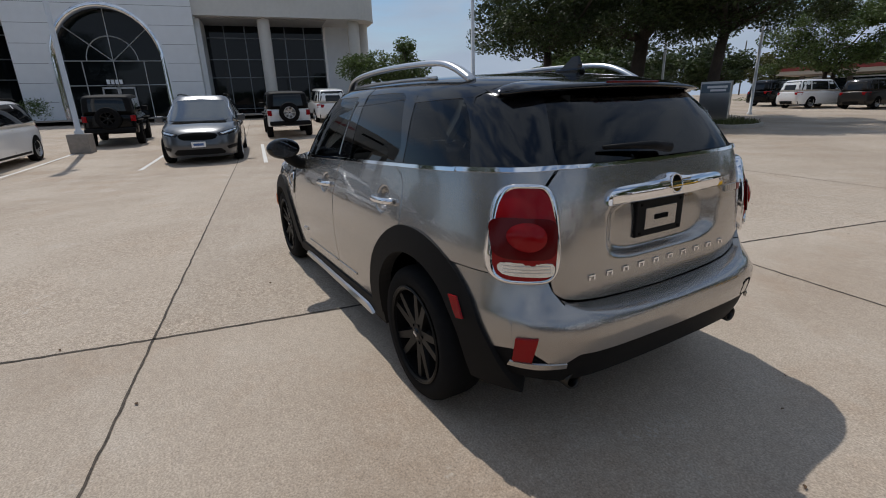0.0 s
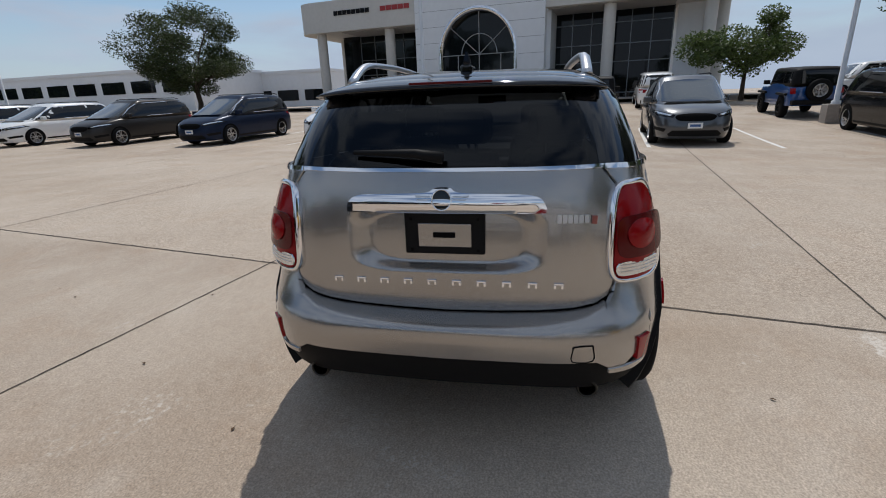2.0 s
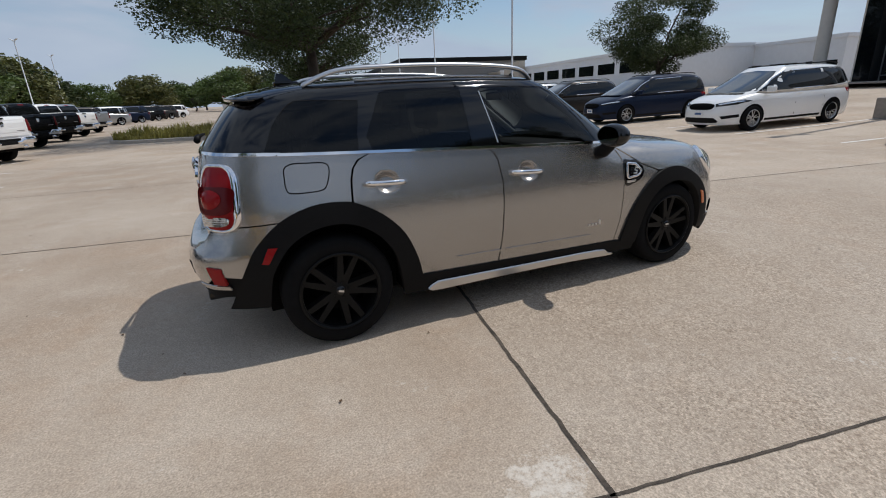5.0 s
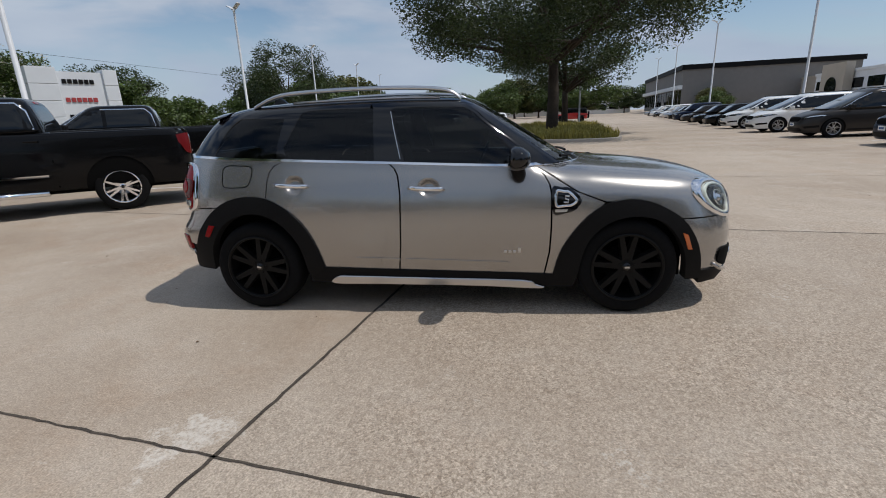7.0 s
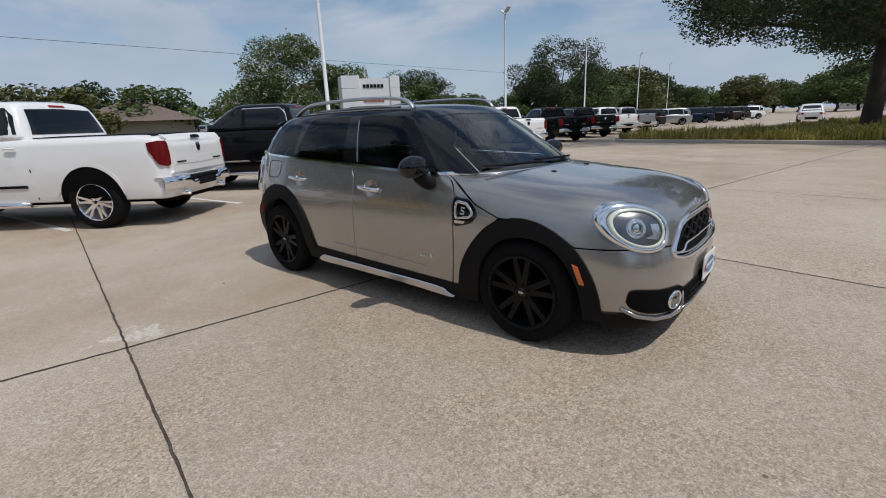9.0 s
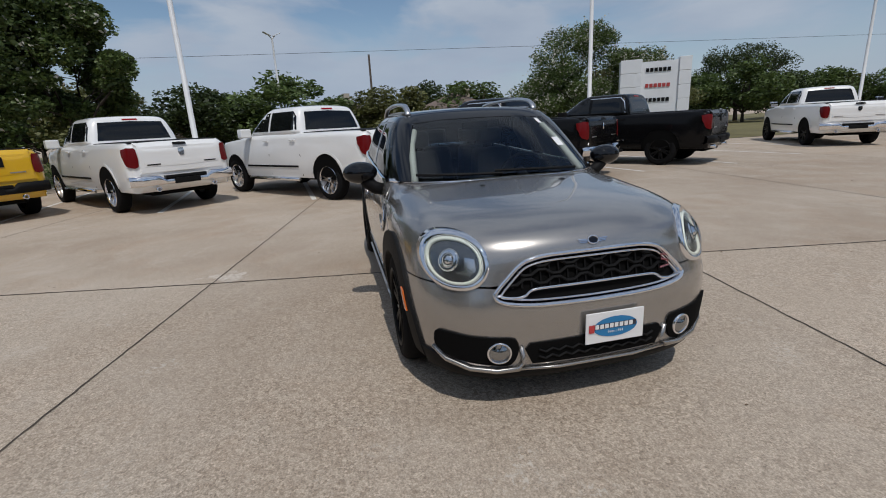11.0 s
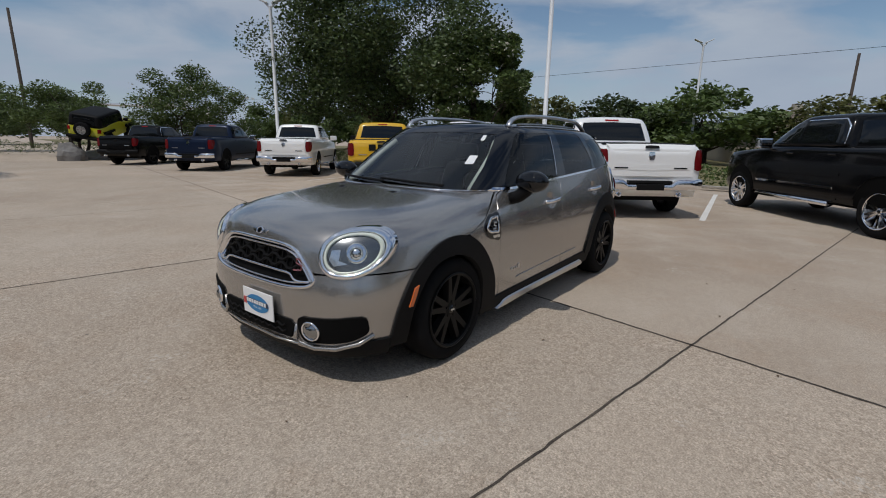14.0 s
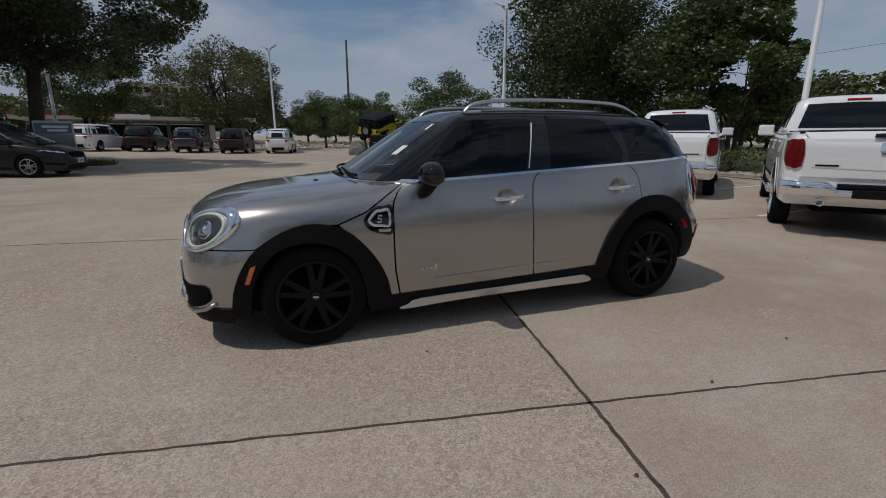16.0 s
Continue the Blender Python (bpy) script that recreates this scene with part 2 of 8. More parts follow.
# ---- mesh helpers ----
def part(name, bm, mat, parent=None, label="", smooth=False):
    """Links a bmesh as one mesh object under a thing or a part."""
    me = bpy.data.meshes.new(name)
    if smooth:
        for f in bm.faces:
            f.smooth = True
    bm.to_mesh(me)
    bm.free()
    me.materials.append(mat)
    ob = new(name, me)
    if parent is not None:
        ob.parent = parent
    if label:
        ob["label"] = label
    return ob


def empty(name, m=None):
    ob = new(name)
    ob.empty_display_size = 0.2
    if m is not None:
        ob.matrix_world = m
    return ob


def add_box(bm, x0, x1, y0, y1, z0, z1, bevel=0.0, m=None):
    r = bmesh.ops.create_cube(bm, size=1.0)
    vs = r["verts"]
    for v in vs:
        v.co = Vector(((x0 + x1) / 2 + v.co.x * (x1 - x0), (y0 + y1) / 2 + v.co.y * (y1 - y0), (z0 + z1) / 2 + v.co.z * (z1 - z0)))
    if bevel:
        es = list({e for v in vs for e in v.link_edges})
        r2 = bmesh.ops.bevel(bm, geom=es, offset=bevel, segments=2, affect="EDGES", profile=0.5)
        vs = list({v for v in r2["verts"]} | {v for v in vs if v.is_valid})
    if m is not None:
        for v in vs:
            v.co = m @ v.co
    return vs


def boxes(name, spec, mat, parent=None, label="", bevel=0.0):
    bm = bmesh.new()
    for s in spec:
        add_box(bm, *s, bevel=bevel)
    return part(name, bm, mat, parent, label)


def lathe(bm, profile, seg=32, axis="y", m=None):
    """Turns (radius, along) points round an axis."""
    rings = []
    for i in range(seg):
        a = 2 * math.pi * i / seg
        ring = []
        for r, h in profile:
            c, s = r * math.cos(a), r * math.sin(a)
            co = Vector((c, h, s)) if axis == "y" else Vector((c, s, h)) if axis == "z" else Vector((h, c, s))
            ring.append(bm.verts.new(m @ co if m is not None else co))
        rings.append(ring)
    for i in range(seg):
        a, b = rings[i], rings[(i + 1) % seg]
        for k in range(len(profile) - 1):
            bm.faces.new((a[k], a[k + 1], b[k + 1], b[k]))
    return rings


def tube(bm, pts, r, seg=8, taper=None, caps=True):
    """A tube along points; taper: end radius."""
    pts = [Vector(p) for p in pts]
    rings = []
    for i, p in enumerate(pts):
        d = (pts[min(i + 1, len(pts) - 1)] - pts[max(i - 1, 0)]).normalized()
        u = d.orthogonal().normalized() if abs(d.z) > 0.95 else d.cross(Vector((0, 0, 1))).normalized()
        w = d.cross(u)
        k = i / max(1, len(pts) - 1)
        rr = r if taper is None else r + (taper - r) * k
        rings.append([bm.verts.new(p + (u * math.cos(2 * math.pi * j / seg) + w * math.sin(2 * math.pi * j / seg)) * rr) for j in range(seg)])
    for a, b in zip(rings, rings[1:]):
        for j in range(seg):
            bm.faces.new((a[j], a[(j + 1) % seg], b[(j + 1) % seg], b[j]))
    if caps:
        bm.faces.new(rings[0][::-1])
        bm.faces.new(rings[-1])


def curve(xs, ys):
    """A smooth function through points (cubic Hermite), for numpy arrays."""
    xs, ys = np.array(xs, float), np.array(ys, float)
    d = np.gradient(ys, xs)

    def f(x):
        x = np.clip(x, xs[0], xs[-1])
        i = np.clip(np.searchsorted(xs, x) - 1, 0, len(xs) - 2)
        h = xs[i + 1] - xs[i]
        t = (x - xs[i]) / h
        return (ys[i] * (2 * t**3 - 3 * t**2 + 1) + h * d[i] * (t**3 - 2 * t**2 + t)
                + ys[i + 1] * (-2 * t**3 + 3 * t**2) + h * d[i + 1] * (t**3 - t**2))
    return f


def spline(pts, k=4, closed=True):
    """Catmull-Rom through 2D points."""
    out, n = [], len(pts)
    for i in range(n if closed else n - 1):
        p = [np.array(pts[j % n] if closed else pts[min(max(j, 0), n - 1)], float) for j in range(i - 1, i + 3)]
        for s in range(k):
            t = s / k
            out.append(tuple(0.5 * (2 * p[1] + (p[2] - p[0]) * t + (2 * p[0] - 5 * p[1] + 4 * p[2] - p[3]) * t * t + (3 * p[1] - p[0] - 3 * p[2] + p[3]) * t**3)))
    if not closed:
        out.append(tuple(pts[-1]))
    return out


def ellipse(cx, cy, rx, ry, n=28, p=2.0, tilt=0.0):
    out = []
    for i in range(n):
        a = 2 * math.pi * i / n
        c, s = math.cos(a), math.sin(a)
        x, y = rx * math.copysign(abs(c) ** (2 / p), c), ry * math.copysign(abs(s) ** (2 / p), s)
        out.append((cx + x * math.cos(tilt) - y * math.sin(tilt), cy + x * math.sin(tilt) + y * math.cos(tilt)))
    return out


def shape(af, ar, bw, top, nf=4.2, nr=5.0, zc=0.55, m=9.0, crown=0.03, yc=0.8, bow=0):
    """A closed car-body form: plan outline at each height, cut by a crowned top. Negative inside."""
    def f(x, y, z):
        fr = x > 0
        a = np.where(fr, af(z), ar(z))
        n = np.where(fr, nf(z) if callable(nf) else nf, nr)
        k = np.where(fr, bow, nr) if bow else n
        q1 = ((np.abs(x) / a) ** n + (np.abs(y) / bw(z)) ** k) ** (2 / (n + k))
        t = top(x) - crown * (y / yc) ** 2
        q2 = np.clip((z - zc) / (t - zc), 0, 9)
        return (q1**m + q2**m) ** (1 / m) - 1
    return f


RANGE = {"y": (0.0, 1.6), "z": (0.6, 2.6), "F": (0.05, 4.5), "R": (-0.05, -4.5)}


def on_form(f, axis, uv, zlo=None):
    """Points of the form over 2D points: side (x, z), top (x, y), front and rear (y, z); and the outward normals."""
    u, v = uv[:, 0], uv[:, 1]
    lo, hi = (np.full(len(u), a) for a in RANGE[axis])
    if axis == "z" and zlo is not None:
        lo[:] = zlo

    def p(w):
        return (u, w, v) if axis == "y" else (u, v, w) if axis == "z" else (w, u, v)
    for _ in range(42):
        mid = (lo + hi) / 2
        inside = f(*p(mid)) < 0
        lo, hi = np.where(inside, mid, lo), np.where(inside, hi, mid)
    x, y, z = p((lo + hi) / 2)
    e = 1e-4
    g = np.stack([f(x + e, y, z) - f(x - e, y, z), f(x, y + e, z) - f(x, y - e, z), f(x, y, z + e) - f(x, y, z - e)], 1)
    g /= np.maximum(np.linalg.norm(g, axis=1, keepdims=True), 1e-9)
    return np.stack([x, y, z], 1), g


def dent_depth(uv, dents):
    """How far shallow pressings sink below the form."""
    o = np.zeros(len(uv))
    for cu, cv, ru, rv, depth, p, w in dents:
        r = ((np.abs(uv[:, 0] - cu) / ru) ** p + (np.abs(uv[:, 1] - cv) / rv) ** p) ** (1 / p)
        k = np.clip((1 - r) / w, 0, 1)
        o -= depth * k * k * (3 - 2 * k)
    return o


def cut_polygon(poly, step, dents=()):
    bm = bmesh.new()
    bm.faces.new([bm.verts.new((a, b, 0)) for a, b in poly])
    pa = np.array(poly)
    for k in (0, 1):
        lo, hi = pa[:, k].min(), pa[:, k].max()
        n = int((hi - lo) / step)
        for i in range(1, n + 1):
            c = lo + (hi - lo) * i / (n + 1)
            no = (1, 0, 0) if k == 0 else (0, 1, 0)
            bmesh.ops.bisect_plane(bm, geom=bm.verts[:] + bm.edges[:] + bm.faces[:], plane_co=Vector(no) * c, plane_no=no, dist=1e-6)
        for d in dents:
            q = 20 if d[2] > 0.2 else 8
            for i in range(-q, q + 1):
                c = d[k] + d[2 + k] * i / q
                if lo < c < hi:
                    no = (1, 0, 0) if k == 0 else (0, 1, 0)
                    bmesh.ops.bisect_plane(bm, geom=bm.verts[:] + bm.edges[:] + bm.faces[:], plane_co=Vector(no) * c, plane_no=no, dist=1e-6)
    return bm


def panel(name, f, patches, mat, parent=None, off=0.0, depth=0.012, step=0.05, label="", bulge=0.0, zlo=None, dents=()):
    """A sheet-metal, glass or lens part that lies on a form. patches: (axis, polygon, side of y); its rim goes inward by depth."""
    V, F, N = [], [], []
    for axis, poly, side in patches:
        bm = cut_polygon(poly, step, dents)
        bm.verts.index_update()
        uv = np.array([(v.co.x, v.co.y) for v in bm.verts])
        P, G = on_form(f, axis, uv, zlo)
        o = np.full(len(P), off)
        if bulge:
            c = uv.mean(0)
            r = (np.abs(uv - c) / np.maximum(np.abs(uv - c).max(0), 1e-6))
            o = off + bulge * np.clip(1 - (r**2).sum(1), 0, 1)
            slope = np.where(((r**2).sum(1) < 1)[:, None], -2 * bulge * (uv - c) / np.maximum(np.abs(uv - c).max(0), 1e-6) ** 2, 0.0)
            zero = np.zeros(len(uv))
            swell = np.stack([slope[:, 0], zero, slope[:, 1]] if axis == "y" else [slope[:, 0], slope[:, 1], zero] if axis == "z" else [zero, slope[:, 0], slope[:, 1]], 1)
        if dents:
            o = o + dent_depth(uv, dents)
            e = 1e-3
            du = (dent_depth(uv + (e, 0), dents) - dent_depth(uv - (e, 0), dents)) / (2 * e)
            dv = (dent_depth(uv + (0, e), dents) - dent_depth(uv - (0, e), dents)) / (2 * e)
            zero = np.zeros(len(uv))
            shift = np.stack([du, zero, dv] if axis == "y" else [du, dv, zero] if axis == "z" else [zero, du, dv], 1)
        P = P + G * o[:, None]
        if dents:
            G = G - shift
            G /= np.linalg.norm(G, axis=1, keepdims=True)
        if bulge:
            G = G - swell
            G /= np.linalg.norm(G, axis=1, keepdims=True)
        flip = np.array([1, side, 1.0])
        P, G = P * flip, G * flip
        base = len(V)
        V += P.tolist()
        for fc in bm.faces:
            idx = [v.index for v in fc.verts]
            a, b, c = P[idx[0]], P[idx[1]], P[idx[-1]]
            q = np.zeros(3)
            for k in range(len(idx)):
                q += np.cross(P[idx[k]], P[idx[(k + 1) % len(idx)]])
            if np.dot(q, G[idx[0]]) < 0:
                idx = idx[::-1]
            F.append([base + i for i in idx])
            N += [G[i].tolist() for i in idx]
        if depth:
            cen = P.mean(0)
            for e in bm.edges:
                if len(e.link_faces) != 1:
                    continue
                i, j = e.verts[0].index, e.verts[1].index
                fi = [v.index for v in e.link_faces[0].verts]
                mid = P[fi].mean(0)
                k0 = len(V)
                V += [P[i].tolist(), P[j].tolist(), (P[j] - G[j] * depth).tolist(), (P[i] - G[i] * depth).tolist()]
                nr = np.cross(P[j] - P[i], G[i])
                idx = [k0, k0 + 1, k0 + 2, k0 + 3]
                if np.dot(nr, (P[i] + P[j]) / 2 - mid) < 0:
                    nr = -nr
                fn = np.cross(P[j] - P[i], -G[j] * depth)
                if np.dot(fn, nr) < 0:
                    idx = idx[::-1]
                nn = nr / max(np.linalg.norm(nr), 1e-9)
                nn = (nn + 0.6 * G[i])
                nn = nn / np.linalg.norm(nn)
                F.append(idx)
                N += [nn.tolist()] * 4
        bm.free()
    me = bpy.data.meshes.new(name)
    me.from_pydata(V, [], F)
    me.polygons.foreach_set("use_smooth", [True] * len(me.polygons))
    me.normals_split_custom_set(N)
    me.materials.append(mat)
    ob = new(name, me)
    if parent is not None:
        ob.parent = parent
    if label:
        ob["label"] = label
    return ob


def both(axis, poly):
    return [(axis, poly, 1), (axis, poly, -1)]


def mirror_poly(half):
    """A left-right symmetric outline from its half with y >= 0."""
    return list(half) + [(-a, b) for a, b in reversed(half) if abs(a) > 1e-6]


def strip(poly, w):
    """A closed band of width w inside an outline, as two joined outlines (a ring cut at one place)."""
    pa = np.array(poly)
    c = pa.mean(0)
    nxt, prv = np.roll(pa, -1, 0), np.roll(pa, 1, 0)
    t = nxt - prv
    nrm = np.stack([-t[:, 1], t[:, 0]], 1)
    nrm /= np.maximum(np.linalg.norm(nrm, axis=1, keepdims=True), 1e-9)
    area = 0.5 * np.sum(pa[:, 0] * nxt[:, 1] - nxt[:, 0] * pa[:, 1])
    return [tuple(p) for p in (pa + nrm * w * (1 if area > 0 else -1))]


def ring_on(name, f, axis, poly, w, mat, parent, side=1, off=0.006, depth=0.01, label="", lift=0.0):
    """A raised ring that follows an outline on a form."""
    inner = strip(poly, w)
    mid = strip(poly, w / 2)
    rows = []
    for pl, o in ((poly, off - depth), (poly, off), (mid, off + lift), (inner, off), (inner, off - depth)):
        P, G = on_form(f, axis, np.array(pl))
        rows.append((P + G * o) * np.array([1, side, 1.0]))
    bm = bmesh.new()
    vs = [[bm.verts.new(p) for p in r] for r in rows]
    n = len(poly)
    for a, b in zip(vs, vs[1:]):
        for i in range(n):
            bm.faces.new((a[i], a[(i + 1) % n], b[(i + 1) % n], b[i]))
    bmesh.ops.recalc_face_normals(bm, faces=bm.faces[:])
    return part(name, bm, mat, parent, label, smooth=True)

# ---- ground ----
LOT = radians(-10)
LU, LV = Vector((math.cos(LOT), math.sin(LOT), 0)), Vector((-math.sin(LOT), math.cos(LOT), 0))


def rise(u):
    """The lot climbs gently towards the showroom."""
    k = min(max((u - 9.0) / 26.0, 0.0), 1.0)
    return 1.05 * k**1.5


def lot(u, v, dz=0.0):
    p = LU * u + LV * v
    return Vector((p.x, p.y, rise(u) + dz))


def ground_z(x, y):
    return rise(x * LU.x + y * LU.y)


bm = bmesh.new()
us = [-900, -400, -200, -100, -60, -30, -15, 0, 9] + [9 + 26 * i / 20 for i in range(1, 21)] + [60, 120, 300, 900]
vs_ = [-900, -400, -200, -100, -60, -40, -20, 0, 20, 40, 60, 100, 200, 400, 900]
gv = [[bm.verts.new(lot(u, v)) for v in vs_] for u in us]
for i in range(len(us) - 1):
    for j in range(len(vs_) - 1):
        bm.faces.new((gv[i][j], gv[i + 1][j], gv[i + 1][j + 1], gv[i][j + 1]))
tagged(part("ground", bm, M_CONC, smooth=True), "tan worn concrete parking lot", "ground", kind="structure")


def ribbon(name, pts, w, mat, wob=0.0, dz=0.004, seed=1, closed_step=0.12):
    """A flat strip laid on the lot, with an uneven edge."""
    rnd = random.Random(seed)
    bm = bmesh.new()
    prev = None
    for a, b in zip(pts, pts[1:]):
        a, b = Vector((*a, 0)), Vector((*b, 0))
        n = max(1, int((b - a).length / closed_step))
        d = (b - a).normalized()
        s = Vector((-d.y, d.x, 0))
        for i in range(n + 1):
            p = a.lerp(b, i / n) + s * rnd.uniform(-wob, wob)
            l = p + s * (w / 2 + rnd.uniform(0, wob))
            r = p - s * (w / 2 + rnd.uniform(0, wob))
            cur = [bm.verts.new((q.x, q.y, ground_z(q.x, q.y) + dz)) for q in (l, r)]
            if prev:
                bm.faces.new((prev[0], prev[1], cur[1], cur[0]))
            prev = cur
    bmesh.ops.recalc_face_normals(bm, faces=bm.faces[:])
    return tagged(part(name, bm, mat), kind="structure")


def along(p, ang, a, b):
    d = Vector((math.cos(radians(ang)), math.sin(radians(ang))))
    return [(p[0] + d.x * a, p[1] + d.y * a), (p[0] + d.x * b, p[1] + d.y * b)]


M_LITTER = material("dry_leaf", (0.11, 0.065, 0.035), 0.9, var=0.5, scale=20)
rnd_l = random.Random(77)
bm = bmesh.new()
for i in range(210):
    x, y, s, a = rnd_l.uniform(-7, 9), rnd_l.uniform(-8, 9), rnd_l.uniform(0.006, 0.019), rnd_l.uniform(0, 6.28)
    z = ground_z(x, y) + 0.004
    c, d = math.cos(a) * s, math.sin(a) * s
    q = [(x - c, y - d, z), (x + d * 0.5, y - c * 0.5, z + s * 0.4), (x + c, y + d, z + s * 0.15), (x - d * 0.5, y + c * 0.5, z + s * 0.3)]
    bm.faces.new([bm.verts.new(p) for p in q])
tagged(part("leaf_litter", bm, M_LITTER), "scattered dry leaves and grit on concrete", "leaf litter", kind="stuff")
J = [along((0.10, 2.04), -9.9, -12, 9), along((0.10, 2.04), -9.9, 9, 34), along((-0.75, -2.47), -9.6, -7, 34), along((2.43, 6.25), -7.0, -14, 32),
     [(-7.2, -33.0), (-2.95, -12.5), (-0.75, -2.47), (0.10, 2.04), (2.09, 11.68), (9.0, 44.0)], along((-1.55, -7.1), -9.6, -6, 32), along((3.4, 10.8), -8.0, -16, 30), along((-2.4, -11.7), -9.6, -6, 34)]
for i, seg in enumerate(J):
    wdt = 0.010 if i not in (4,) else 0.018
    tagged(ribbon("joint", seg, wdt, M_TAR, 0.004, 0.003, 10 + i, 0.06 if i in (0, 2, 4) else 0.3), "dark sealed joint between concrete slabs", "joint")

# ---- the compact crossover that the camera circles ----
BELT = curve([-2.0, -1.72, -1.39, -1.09, -0.33, 0.45, 0.75, 1.0], [1.155, 1.142, 1.126, 1.112, 1.076, 1.04, 1.03, 1.03])
AF = curve([0.15, 0.2, 0.25, 0.3, 0.42, 0.52, 0.58, 0.65, 0.75, 0.85, 1.0, 1.3], [2.08, 2.125, 2.145, 2.15, 2.155, 2.158, 2.15, 2.132, 2.115, 2.10, 2.09, 2.08])
AR_GATE = curve([0.2, 0.55, 0.75, 0.95, 1.05, 1.15, 1.3], [1.96, 1.99, 2.0, 1.998, 1.985, 1.958, 1.90])
AR_BUMP = curve([0.15, 0.3, 0.4, 0.5, 0.575, 0.6, 0.625, 0.66, 0.72, 0.8, 1.0], [1.96, 2.05, 2.095, 2.115, 2.122, 2.115, 2.09, 2.06, 2.025, 2.0, 1.99])
BW = curve([0.15, 0.3, 0.45, 0.6, 0.75, 0.85, 0.93, 1.03, 1.1, 1.2], [0.83, 0.862, 0.882, 0.89, 0.886, 0.873, 0.853, 0.825, 0.806, 0.78])
TOPB = curve([-2.3, 0.4, 0.55, 0.7, 0.85, 1.08, 1.32, 1.57, 1.82, 2.07, 2.25], [1.6, 1.6, 1.34, 1.13, 1.062, 1.038, 1.014, 0.994, 0.968, 0.925, 0.89])
NF = curve([0.15, 0.25, 0.45, 0.62, 0.75, 0.88, 1.1], [10.0, 10.5, 10.5, 9.5, 7.6, 6.4, 6.0])
fB = shape(AF, AR_GATE, BW, TOPB, NF, 6.2, bow=3.1)
fP = shape(AF, AR_BUMP, BW, TOPB, NF, 5.7, bow=3.1)
AGF = curve([0.9, 1.02, 1.46, 1.56, 1.7], [1.24, 1.05, 0.35, 0.19, 0.0])
AGR = curve([0.9, 1.15, 1.3, 1.43, 1.56, 1.7], [2.04, 1.958, 1.85, 1.745, 1.64, 1.53])
BG = curve([0.9, 1.08, 1.2, 1.3, 1.4, 1.46, 1.56, 1.7], [0.84, 0.806, 0.770, 0.733, 0.690, 0.660, 0.600, 0.50])
TOPG = curve([-2.2, -1.7, -1.2, -0.6, 0.0, 0.3, 0.6, 1.2], [1.46, 1.497, 1.528, 1.54, 1.53, 1.508, 1.47, 1.40])
fG = shape(AGF, AGR, BG, TOPG, 4.0, 6.0, zc=0.9, m=14.0, crown=0.025, yc=0.6)

crossover = tagged(empty("crossover_car"), "warm silver compact crossover with black roof and roof rails", "car")

ARCH_R = spline([(-1.93, 0.30), (-1.845, 0.50), (-1.755, 0.655), (-1.61, 0.787), (-1.445, 0.853), (-1.29, 0.862), (-1.18, 0.838), (-1.04, 0.757), (-0.92, 0.63), (-0.845, 0.46), (-0.812, 0.315)], 3, False)
ARCH_RI = spline([(-1.725, 0.30), (-1.69, 0.49), (-1.60, 0.628), (-1.50, 0.70), (-1.39, 0.735), (-1.27, 0.736), (-1.16, 0.697), (-1.06, 0.616), (-0.98, 0.49), (-0.945, 0.30)], 3, False)
ARCH_F = spline([(0.838, 0.27), (0.876, 0.43), (0.95, 0.57), (1.065, 0.705), (1.18, 0.777), (1.34, 0.803), (1.50, 0.765), (1.66, 0.668), (1.755, 0.545), (1.81, 0.40), (1.83, 0.24)], 3, False)
ARCH_FI = spline([(1.0, 0.24), (1.03, 0.42), (1.078, 0.543), (1.19, 0.647), (1.345, 0.690), (1.51, 0.663), (1.62, 0.575), (1.70, 0.425), (1.725, 0.24)], 3, False)


def arch_between(arch, xa, xb):
    return [p for p in arch if xa <= p[0] <= xb]


YS = 0.76
ys_z = lambda xs, f=fB: on_form(f, "z", np.array([(x, YS) for x in xs]), 0.55)[0][:, 2]
ys_x = lambda zs, f, ax: on_form(f, ax, np.array([(YS, z) for z in zs]))[0][:, 0]

# doors
rear_edge = [(-1.07, 1.105), (-1.135, 1.075), (-1.172, 1.035), (-1.192, 0.97), (-1.20, 0.90), (-1.204, 0.85)]
front_edge_r = [(-0.258, 0.318), (-0.236, 0.50), (-0.226, 0.70), (-0.222, 0.86), (-0.238, 0.99), (-0.262, 1.04), (-0.296, 1.068)]
rear_door_poly = rear_edge + [p for p in ARCH_R if p[0] > -1.19] + front_edge_r
front_door_poly = [(-0.284, 1.068), (-0.25, 1.04), (-0.226, 0.99), (-0.211, 0.86), (-0.215, 0.70), (-0.225, 0.50), (-0.246, 0.317),
                   (0.775, 0.286), (0.805, 0.45), (0.813, 0.62), (0.812, 0.85), (0.80, 0.91), (0.77, 0.965), (0.735, 1.0), (0.69, 1.022)]
